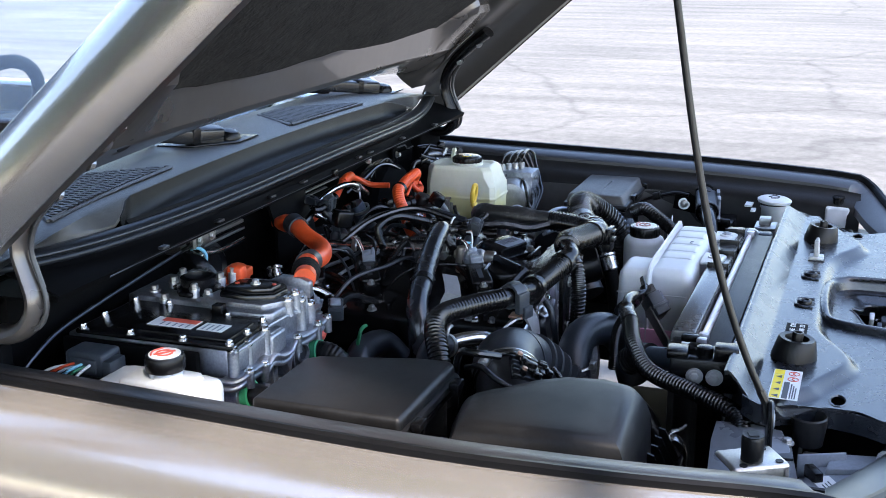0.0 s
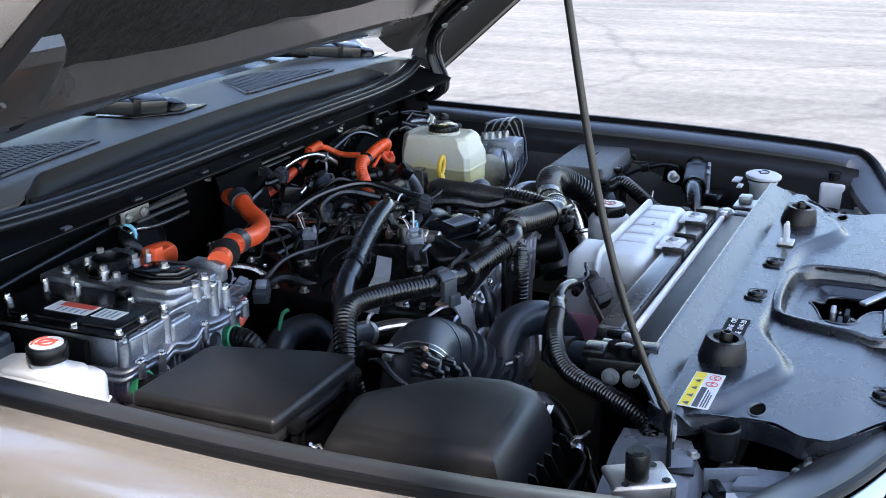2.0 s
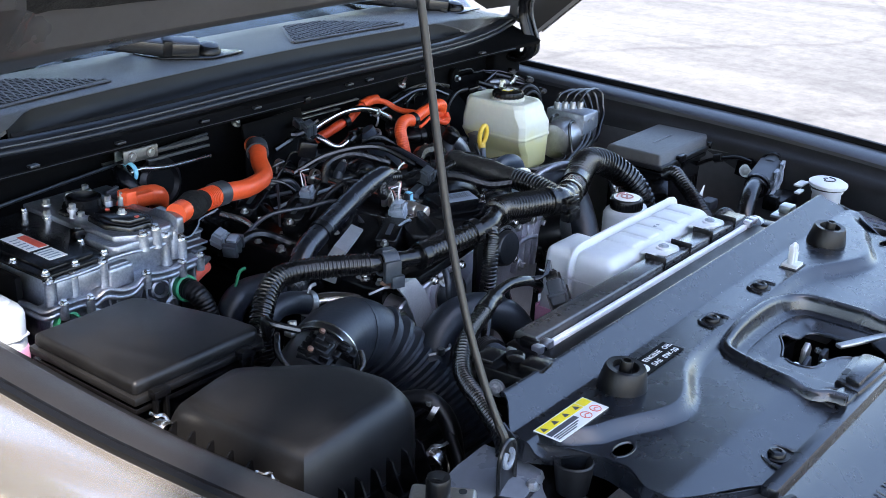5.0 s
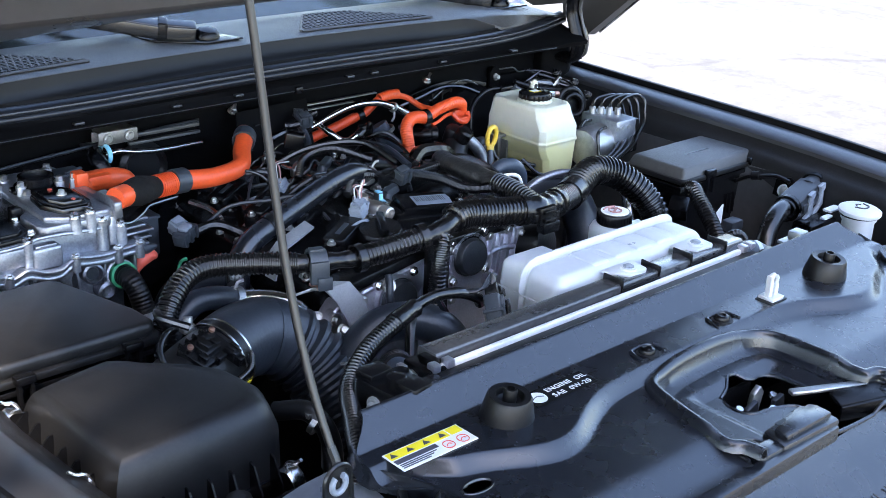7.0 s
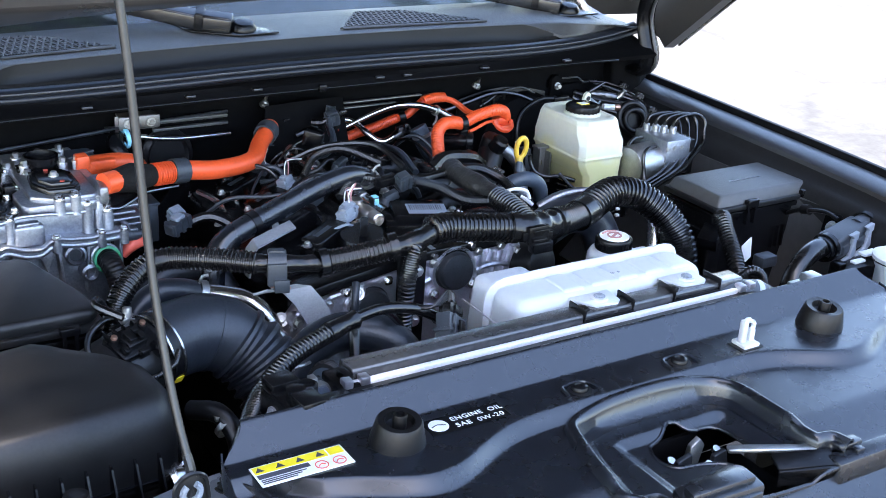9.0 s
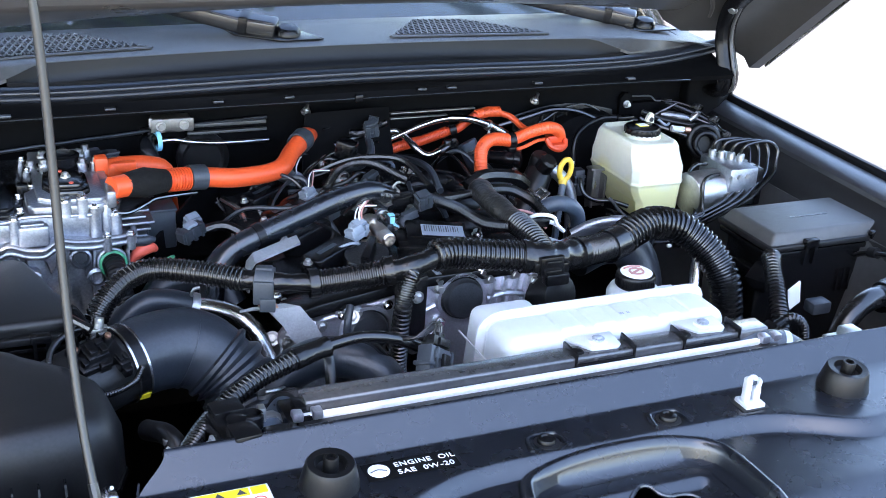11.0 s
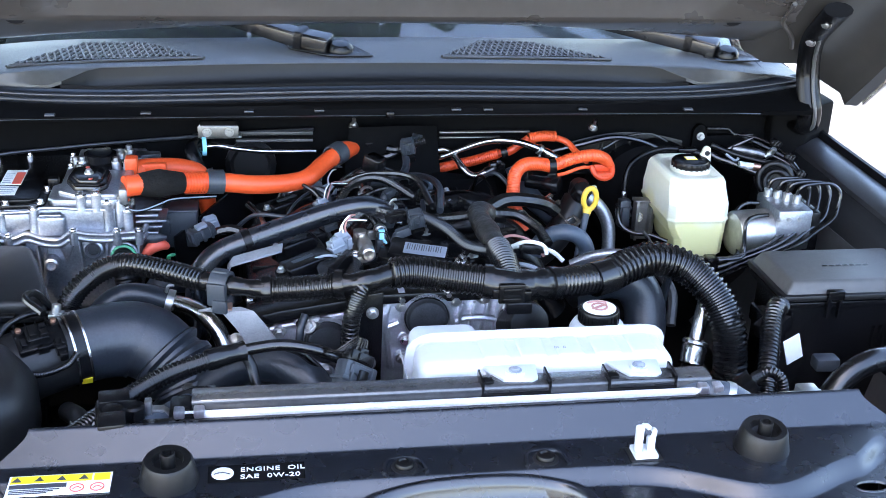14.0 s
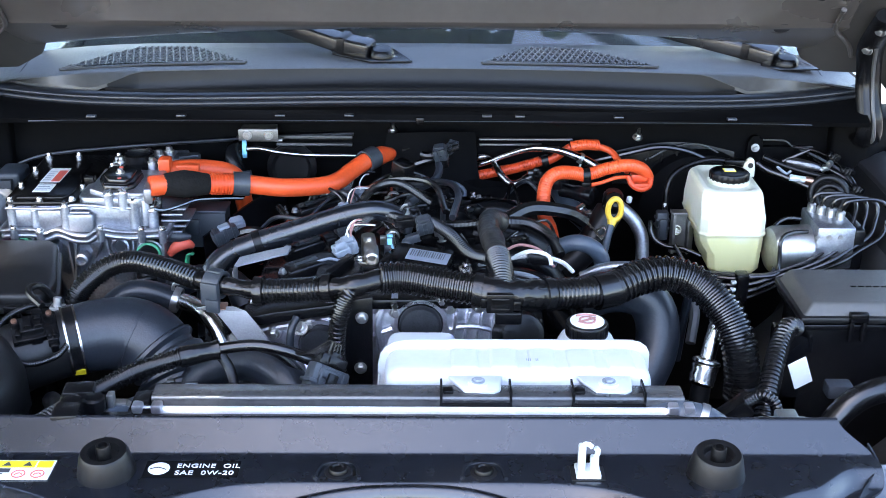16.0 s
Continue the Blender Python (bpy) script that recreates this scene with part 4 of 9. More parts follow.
def warning_label():
    z = 1.0666
    plate = part("warning_label", box(-0.482, -0.380, -0.020, 0.016, z, z + 0.0008, 0), LABELWHITE, cover, "white and yellow warning label")
    part("yellow_band", box(-0.480, -0.400, 0.002, 0.0145, z + 0.0008, z + 0.0012, 0), LABELYELLOW, plate)
    part("yellow_band", box(-0.398, -0.382, 0.002, 0.0145, z + 0.0008, z + 0.0012, 0), LABELYELLOW, plate)
    part("text_bar", box(-0.480, -0.424, -0.007, 0.000, z + 0.0008, z + 0.0012, 0), INK, plate)
    for k in range(3):
        part("text_bar", box(-0.479, -0.430 - 0.006 * k, -0.0105 - 0.003 * k, -0.009 - 0.003 * k, z + 0.0008, z + 0.0012, 0), INK, plate)
    for x in (-0.474, -0.452, -0.430, -0.408):
        sign = bmesh.new()
        sign.faces.new([sign.verts.new(p) for p in ((x - 0.005, 0.0045, z + 0.0015), (x + 0.005, 0.0045, z + 0.0015), (x, 0.0125, z + 0.0015))])
        part("warning_sign", sign, INK, plate)
    for x in (-0.413, -0.393):
        part("pictogram", join(ring((x, -0.010, z + 0.0012), (0, 0, 1), 0.0062, 0.0006, 0.0010, 18), tube([(x - 0.004, -0.012, z + 0.0012), (x, -0.008, z + 0.0012), (x + 0.004, -0.011, z + 0.0012)], 0.0007, 4, 0.003)), LABELRED, plate)


warning_label()


def hood_latch():
    latch = thing("hood_latch", (0.03, -0.13, 0.95), "black and steel bonnet latch in its well", "latch")
    part("plate", join(box(-0.06, 0.12, -0.21, -0.06, 0.960, 0.970, 0.003), box(-0.03, 0.05, -0.075, -0.068, 0.97, 1.015, 0.002)), BAYPAINT, latch)
    part("spring", tube([(-0.005 + 0.0018 * k, -0.128 + 0.006 * math.cos(k * 1.3), 1.000 + 0.006 * math.sin(k * 1.3)) for k in range(24)], 0.0014, 6, 0.003), STEEL, latch)
    part("striker_hook", prism([(0.002, 0.98), (0.010, 1.022), (0.022, 1.030), (0.030, 1.020), (0.020, 0.98)], "y", -0.106, -0.098, 0.001), ZINC, latch)
    part("jaw", prism([(-0.03, 0.98), (-0.02, 1.016), (0.0, 1.022), (0.006, 0.98)], "y", -0.118, -0.111, 0.001), DARKZINC, latch)
    part("jaw", prism([(0.028, 0.98), (0.030, 1.014), (0.048, 1.018), (0.058, 0.98)], "y", -0.124, -0.117, 0.001), DARKZINC, latch)
    for x, y in ((-0.02, -0.105), (0.015, -0.130), (0.045, -0.110)):
        part("rivet", lathe([(0.006, 0), (0.005, 0.004)], (x, y, 1.010), (0, -0.4, 1), 12), STEEL, latch)
    part("lever", moved(box(-0.05, 0.052, -0.006, 0.006, 0.0, 0.006, 0.002), pose(0.072, -0.166, 1.034, 0, -3, -30)), ZINC, latch, "steel release lever")
    part("lever", moved(join(box(-0.030, 0.040, -0.014, 0.012, -0.002, 0.005, 0.002), box(-0.030, 0.036, -0.018, -0.013, -0.020, 0.004, 0.002)), pose(0.085, -0.196, 1.034, 12, -4, -24)), PLASTIC, latch, "black release lever")
    part("lower_bar", box(0.0, 0.12, -0.228, -0.220, 0.998, 1.008, 0.002), GREYPAINT, latch)


hood_latch()


def prop_rod():
    prop = thing("prop_rod", (-0.544, 0.017, 1.04), "thin black steel bonnet prop rod", "prop rod")
    def along(z):
        w = z - 1.08
        return Vector((-0.542 - 0.1043 * w + 0.424 * w * w - 0.5602 * w ** 3, 0.0111 + 0.4922 * w - 0.7248 * w * w + 0.5212 * w ** 3, z))
    part("shaft", tube([along(1.085 + 0.05 * k) for k in range(14)], 0.0044, 12, 0.02), RODBLACK, prop)
    part("pivot", tube([along(1.10), along(1.084), (-0.545, 0.012, 1.070), (-0.544, 0.010, 1.060)], 0.0052, 8, 0.005), RODBLACK, prop, "black hooked end")
    m = pose(-0.546, 0.008, 1.066, 0, 0, 8)
    plate = prism([(-0.016, -0.040), (-0.018, 0.0), (-0.014, 0.014), (0.0, 0.020), (0.014, 0.014), (0.018, 0.0), (0.022, -0.040)], "y", -0.0015, 0.0015, 0.001)
    part("bracket", moved(join(plate, box(-0.022, 0.030, -0.030, 0.002, -0.043, -0.039, 0.001)), m), RODBLACK, prop, "black pivot bracket")
    arc = [(0.0095 * math.cos(a), -0.0035, 0.0095 * math.sin(a)) for a in [radians(120) + radians(300) * k / 16 for k in range(17)]]
    part("clip", moved(tube(arc, 0.0034, 8, 0.003), m), LIGHTGREY, prop, "pale nylon clip ring")
    part("rim", moved(tube([(-0.017, -0.002, -0.036), (-0.018, -0.002, 0.0), (-0.014, -0.002, 0.014), (0.0, -0.002, 0.020), (0.014, -0.002, 0.014), (0.018, -0.002, 0.0), (0.021, -0.002, -0.036)], 0.0026, 6, 0.004), m), RODBLACK, prop)
    part("bolt", bolt((-0.525, -0.014, 1.028), r=0.006), ZINC, prop)


prop_rod()


def support_panels():
    for s in (-1, 1):
        def flip(points):
            return [[(s * x, y, z) for x, y, z in row] for row in points]
        shelf = part("support_panel", thick(loft(flip([[(0.49, 0.075, 1.030), (0.54, 0.075, 1.026), (0.60, 0.07, 1.018), (0.72, 0.06, 1.0)], [(0.49, 0.03, 1.032), (0.54, 0.02, 1.036), (0.60, 0.01, 1.016), (0.72, 0.0, 0.99)], [(0.49, -0.005, 1.028), (0.54, -0.018, 1.030), (0.60, -0.025, 1.010), (0.70, -0.03, 0.985)], [(0.49, -0.022, 0.99), (0.54, -0.03, 0.99), (0.60, -0.036, 0.985), (0.70, -0.04, 0.965)]])), 0.003), SUPPORT, car, "glossy grey painted support panel")
        part("hole", lathe([(0.015, 0), (0.015, 0.0015)], (s * 0.592, 0.012, 1.0165), (s * 0.25, 0, 1), 20), LABELBLACK, shelf)
        lamp = part("headlamp", join(prism([(s * 0.49, -0.045), (s * 0.62, -0.025), (s * 0.70, -0.04), (s * 0.71, -0.085), (s * 0.50, -0.185), (s * 0.47, -0.15)], "z", 0.86, 0.998, 0.008, 3), prism([(s * 0.485, -0.065), (s * 0.535, -0.06), (s * 0.50, -0.160), (s * 0.47, -0.145)], "z", 0.99, 1.006, 0.004)), LIGHTGREY, car, "grey headlamp housing with white label")
        part("lamp_panel", prism([(s * 0.44, -0.030), (s * 0.50, -0.032), (s * 0.62, -0.022), (s * 0.69, -0.045), (s * 0.60, -0.115), (s * 0.50, -0.155), (s * 0.44, -0.165)], "z", 0.972, 0.984, 0.003), SUPPORT, car, "grey moulded panel over the headlamp")
        tilt = pose(s * 0.565, -0.066, 0.9985, 0, 0, -s * 30)
        label = part("label", moved(box(-0.024, 0.024, -0.013, 0.013, 0, 0.0008, 0), tilt), LABELWHITE, lamp)
        for k in range(3):
            part("text_bar", moved(box(-0.020, 0.004 + 0.003 * k, 0.005 - 0.005 * k, 0.0065 - 0.005 * k, 0.0009, 0.0012, 0), tilt), GREYPLASTIC, label)
        part("rib", moved(box(-0.002, 0.002, -0.03, 0.03, 0, 0.03, 0.001), pose(s * 0.512, -0.055, 0.985, 0, 0, -s * 25)), LIGHTGREY, lamp)
        part("adjuster", moved(box(-0.014, 0.014, -0.006, 0.006, 0, 0.016, 0.002), pose(s * 0.548, -0.048, 0.995, 0, 0, -s * 30)), PLASTIC, lamp)
        part("adjuster", moved(box(-0.02, 0.02, -0.005, 0.005, 0, 0.012, 0.002), pose(s * 0.622, -0.045, 0.99, 0, 0, -s * 20)), PLASTIC, lamp)
        part("reflector_end", lathe([(0.012, -0.02), (0.016, 0.0), (0.010, 0.02)], (s * 0.485, -0.135, 1.010), (s * 0.8, 0.4, 0.2), 12), CHROME, lamp)
        for x, y, z in ((0.655, -0.085, 1.035), (0.575, -0.123, 1.024), (0.505, -0.155, 1.018), (0.445, -0.178, 1.014)):
            tab = part("mount_tab", moved(join(box(-0.020, 0.020, -0.016, 0.010, -0.002, 0.003, 0.001), box(-0.012, 0.012, 0.002, 0.008, -0.012, 0.002, 0.001)), pose(s * x, y, z, 6, 0, s * 24 + (180 if s > 0 else 0))), GREYPAINT, lamp)
            part("slot", moved(box(-0.009, 0.009, -0.008, -0.003, 0.003, 0.0036, 0), pose(s * x, y, z, 6, 0, s * 24 + (180 if s > 0 else 0))), LABELBLACK, tab)
    # two unseen sheets, added to keep bright ground out of the bay's gaps
    part("undertray", box(-0.72, 0.72, -0.44, 1.02, 0.44, 0.47, 0.004), BAYPAINT, car, "unseen dark undertray added below the engine")
    part("cover_backing", box(-0.60, 0.60, -0.235, -0.02, 0.86, 0.875, 0.003), BAYPAINT, car, "unseen black sheet added below the cover")
    part("crossmember", box(-0.50, 0.50, -0.02, 0.07, 0.93, 1.02, 0.006), BAYPAINT, car, "black painted radiator crossmember")
    front = part("upper_grille", thick(loft([[(-0.62 + 0.124 * k, y, z) for k in range(11)] for y, z in ((-0.224, 1.022), (-0.235, 1.012), (-0.26, 0.995), (-0.33, 0.962), (-0.42, 0.925), (-0.45, 0.89), (-0.455, 0.6))]), 0.004), COVER, car, "satin dark grille surround")
    for k in range(34):
        x = -0.40 + 0.8 * k / 33
        for v in (0.25, 0.62):
            y = -0.26 - 0.16 * v
            z = 0.995 - 0.07 * v
            part("vent_slot", moved(box(-0.0012, 0.0012, -0.016, 0.016, 0.0002, 0.0012, 0), pose(x, y, z + 0.001, 24, 0, 22)), LABELBLACK, front)


support_panels()


def crash_bracket():
    unit = thing("bracket", (-0.645, 0.02, 0.98), "beige zinc-plated mounting bracket with rubber buffer", "bracket")
    m = pose(-0.646, 0.018, 0, 0, 0, -58)
    part("body", moved(join(box(-0.032, 0.036, -0.026, 0.026, 1.052, 1.060, 0.004, 3), prism([(-0.032, 1.058), (0.030, 1.058), (0.026, 1.02), (0.0, 0.985), (-0.045, 0.975), (-0.045, 1.03)], "y", -0.026, -0.021, 0.002), box(0.030, 0.036, -0.024, 0.024, 0.985, 1.058, 0.002), box(-0.05, -0.028, -0.030, 0.02, 1.012, 1.030, 0.004)), m), BEIGEZINC, unit)
    for a, b in ((-0.018, -0.020), (0.022, 0.016), (0.026, -0.018)):
        part("hole", moved(lathe([(0.0045, 0), (0.0045, 0.001)], (a, b, 1.0602), (0, 0, 1), 12), m), LABELBLACK, unit)
    part("buffer", lathe([(0.0125, 0), (0.0128, 0.026), (0.0115, 0.029), (0.0118, 0.030)], (-0.652, 0.016, 1.060), (0, 0, 1), 24), RUBBER, unit, "black rubber buffer")
    part("recess", moved(box(-0.0055, 0.0055, -0.0055, 0.0055, 0, 0.0012, 0), pose(-0.652, 0.016, 1.0898, 0, 0, 20)), LABELBLACK, unit)
    part("foot", moved(box(-0.06, 0.05, -0.05, 0.045, 0.972, 0.984, 0.003), m), BAYPAINT, unit)


crash_bracket()


def radiator():
    unit = thing("radiator", (0, 0.12, 0.5), "radiator with black fan shroud behind the front cover", "radiator")
    top = prism([(0.1315, 1.045), (0.1315, 1.076), (0.1335, 1.0795), (0.160, 1.0795), (0.166, 1.077), (0.168, 1.066), (0.168, 0.60), (0.160, 0.60), (0.158, 1.045)], "x", -0.305, 0.315, 0.0015)
    part("shroud", top, SHROUD, unit, "smooth dusty black fan shroud")
    part("shroud_end", join(box(-0.330, -0.300, 0.116, 0.164, 1.052, 1.070, 0.004), box(-0.318, -0.306, 0.125, 0.150, 1.068, 1.078, 0.002)), PLASTIC, unit)
    part("header_strip", prism([(0.1185, 1.050), (0.1185, 1.066), (0.1200, 1.0700), (0.1250, 1.0710), (0.1275, 1.069), (0.1275, 1.050)], "x", -0.322, 0.325, 0.001), HEADER, unit, "bright aluminium header edge")
    for x in (-0.318, -0.296, 0.300, 0.318):
        part("header_tooth", box(x - 0.006, x + 0.006, 0.114, 0.128, 1.066, 1.077, 0.002), CASTROUGH, unit)
    part("top_tank", box(-0.318, 0.318, 0.082, 0.1175, 1.045, 1.066, 0.002), MATTE, unit)
    for x0, x1 in ((0.032, 0.112), (0.186, 0.268)):
        part("tab_bracket", join(box(x0 - 0.002, x0 + 0.001, 0.129, 0.164, 1.066, 1.0870, 0.001), box(x1 - 0.001, x1 + 0.002, 0.129, 0.164, 1.066, 1.0870, 0.001), box(x0, x1, 0.1290, 0.1310, 1.062, 1.0725, 0.0005), box(x0 + 0.002, x0 + 0.014, 0.138, 0.152, 1.079, 1.0840, 0.002)), PLASTIC, unit, "black moulded tab bracket")
        for k in range(3):
            part("bay", box(x0 + 0.004 + 0.026 * k, x0 + 0.024 + 0.026 * k, 0.1300, 0.1314, 1.0660, 1.0750, 0), LABELBLACK, unit)
    part("side_tank", box(0.325, 0.36, 0.085, 0.118, 0.6, 1.066, 0.006), PLASTIC, unit)
    part("side_tank", box(-0.36, -0.32, 0.085, 0.118, 0.6, 1.070, 0.006), PLASTIC, unit)
    part("core", box(-0.32, 0.32, 0.078, 0.086, 0.55, 1.06, 0.002), CAST, unit)
    for k in range(26):
        x = -0.33 + 0.026 * k
        part("rib", box(x - 0.0008, x + 0.0008, 0.167, 0.1705, 1.02, 1.060, 0), MATTE, unit)
    part("drain_cap", lathe([(0.013, 0), (0.013, 0.014), (0.010, 0.016), (0.009, 0.012)], (-0.368, 0.122, 1.068), (0, 0, 1), 18), PLASTIC, unit)
    m = pose(-0.404, 0.105, 1.012, 0, 0, -84)
    block = part("mount_block", moved(join(box(-0.045, 0.045, -0.004, 0.030, 0.02, 0.066, 0.004), box(-0.050, -0.022, 0.0, 0.035, 0.062, 0.074, 0.003), box(0.012, 0.044, 0.0, 0.03, 0.064, 0.082, 0.003), lathe([(0.011, 0), (0.011, 0.012), (0.008, 0.013)], (0.0, 0.016, 0.066), (0, 0, 1), 16)), m), PLASTIC, unit, "black bolted mount block")
    for x in (-0.012, 0.014):
        part("washer", moved(lathe([(0.0115, 0), (0.0115, 0.002)], (x, -0.0045, 0.043), (0, -1, 0), 18), m), STRAPSTEEL, block)
        part("bolt", moved(bolt((x, -0.006, 0.043), (0, -1, 0), 0.0062), m), STRAPSTEEL, block)
    part("hose_joint", tube([(-0.285, 0.235, 1.010), (-0.296, 0.215, 1.028), (-0.315, 0.187, 1.038), (-0.338, 0.148, 1.046), (-0.358, 0.118, 1.048)], 0.0165, 18, 0.006), HEATER, unit, "blue-grey rubber hose stub")
    part("ribbed_boot", tube([(-0.288, 0.230, 1.016), (-0.298, 0.212, 1.030), (-0.312, 0.192, 1.037)], 0.0185, 16, rib=0.002, pitch=0.006), RUBBER, unit)
    part("spring_clip", join(ring((-0.340, 0.145, 1.046), (-0.5, -0.83, 0.1), 0.0170, 0.008, 0.002, 18), box(-0.357, -0.349, 0.132, 0.144, 1.062, 1.080, 0.001), box(-0.352, -0.336, 0.138, 0.150, 1.062, 1.066, 0.001)), ZINC, unit)
    part("spring_clip", join(tube([(-0.285, 0.285, 1.010), (-0.300, 0.275, 1.014), (-0.316, 0.278, 1.012), (-0.325, 0.29, 1.008)], 0.0022, 6, 0.004), box(-0.322, -0.312, 0.272, 0.280, 1.010, 1.020, 0.001)), ZINC, unit)
    part("hose_joint", tube([(0.27, 0.14, 1.05), (0.31, 0.13, 1.058), (0.35, 0.12, 1.048), (0.39, 0.11, 1.0)], 0.018, 16, 0.01), HEATER, unit, "grey rubber hose stub")
    part("spring_clip", join(ring((0.335, 0.125, 1.053), (1, -0.3, -0.25), 0.019, 0.009, 0.002, 18)), ZINC, unit)


radiator()

# ---- reservoirs and boxes ----
def coolant_tank():
    tank = thing("coolant_reservoir", (0.12, 0.23, 0.94), "white translucent coolant reservoir with black cap", "reservoir")
    part("body", box(-0.046, 0.292, 0.168, 0.252, 0.92, 1.0850, 0.018, 6, (0.010, 0.006, 0.012, 0.0)), WHITE, tank)
    part("end_lobe", box(-0.046, 0.055, 0.240, 0.306, 0.92, 1.0835, 0.014, 5, (0.010, 0.004, 0.0, 0.006)), WHITE, tank, "squared lobe behind the seam")
    part("body", box(0.030, 0.288, 0.240, 0.272, 0.92, 1.060, 0.010, 4), WHITE, tank)
    flange = [(-0.0475, 0.94), (-0.0475, 1.060), (-0.0445, 1.074), (-0.038, 1.084), (-0.028, 1.0905), (-0.015, 1.0935), (0.0, 1.0940), (0.268, 1.0940), (0.280, 1.0915), (0.289, 1.0850), (0.293, 1.076), (0.294, 1.03), (0.294, 0.94)]
    part("seam_flange", prism(flange, "y", 0.2470, 0.2520, 0.0015), WHITE, tank, "raised moulded seam")
    for k in range(5):
        x = 0.060 + 0.0475 * k
        part("top_pad", box(x - 0.0205, x + 0.0205, 0.186, 0.243, 1.076, 1.0868, 0.005, 4, (0.003, 0.003, 0.006, 0.001)), WHITE, tank)
    part("level_line", box(-0.0474, -0.0455, 0.185, 0.300, 1.044, 1.0465, 0.0008), WHITE, tank)
    part("fluid", join(box(-0.0475, -0.0435, 0.205, 0.300, 0.935, 0.985, 0.0015), box(-0.04, 0.03, 0.304, 0.3075, 0.935, 0.985, 0.0015)), PINK, tank, "pink coolant showing through")
    part("neck", lathe([(0.038, -0.12), (0.038, -0.016), (0.034, -0.008), (0.028, -0.005), (0.0245, -0.004), (0.0245, 0.002)], (0.221, 0.306, 1.078), (0, 0, 1), 32), WHITE, tank)
    part("nozzle", lathe([(0.007, 0), (0.007, 0.035)], (0.248, 0.306, 1.058), (1, 0, 0), 12), WHITE, tank)
    cap = part("cap", lathe([(0.0262, 0), (0.0270, 0.002), (0.0270, 0.0185), (0.0260, 0.0200), (0.0240, 0.0205)], (0.221, 0.306, 1.0715), (0, 0, 1), 40), PLASTIC, tank, "black ribbed cap")
    for k in range(30):
        part("grip", moved(box(-0.0012, 0.0012, 0.0266, 0.0278, 0.003, 0.017, 0), pose(0.221, 0.306, 1.0715, 0, 0, 12 * k)), PLASTIC, cap)
    part("cap_label", lathe([(0.0222, 0), (0.0222, 0.0012)], (0.221, 0.306, 1.0920), (0, 0, 1), 28), LABELWHITE, cap, "white disc with red warning sign")
    part("cap_sign", join(ring((0.221, 0.306, 1.0941), (0, 0, 1), 0.0085, 0.0012, 0.0026, 20), moved(box(-0.013, 0.013, -0.0018, 0.0018, 0, 0.001, 0), pose(0.221, 0.306, 1.0938, 0, 0, 30)), tube([(0.208, 0.318, 1.0945), (0.221, 0.322, 1.0945), (0.234, 0.318, 1.0945)], 0.0014, 5, 0.006)), LABELFADED, cap)
    for x in (0.075, 0.229):
        part("mounting_tab", prism([(x - 0.036, 0.178), (x - 0.030, 0.164), (x - 0.016, 0.142), (x + 0.018, 0.139), (x + 0.026, 0.145), (x + 0.030, 0.178)], "z", 1.0785, 1.0835, 0.002), WHITE, tank, "pale moulded mounting tab")
        part("washer", lathe([(0.012, 0), (0.0115, 0.003), (0.009, 0.0035)], (x, 0.157, 1.0835), (0, 0, 1), 20), WHITE, tank)
        part("bolt", bolt((x, 0.157, 1.0865), r=0.0055, h=0.003), LIGHTGREY, tank)
    lettering("III  II", (0.135, 0.205, 1.0886), 0.007, LIGHTGREY, tank, "moulded_mark", (1, 0, 0), (0, 1, 0.02))


coolant_tank()


def octagon(x0, x1, y0, y1, c):
    return [(x0 + c, y0), (x1 - c, y0), (x1, y0 + c), (x1, y1 - c), (x1 - c, y1), (x0 + c, y1), (x0, y1 - c), (x0, y0 + c)]


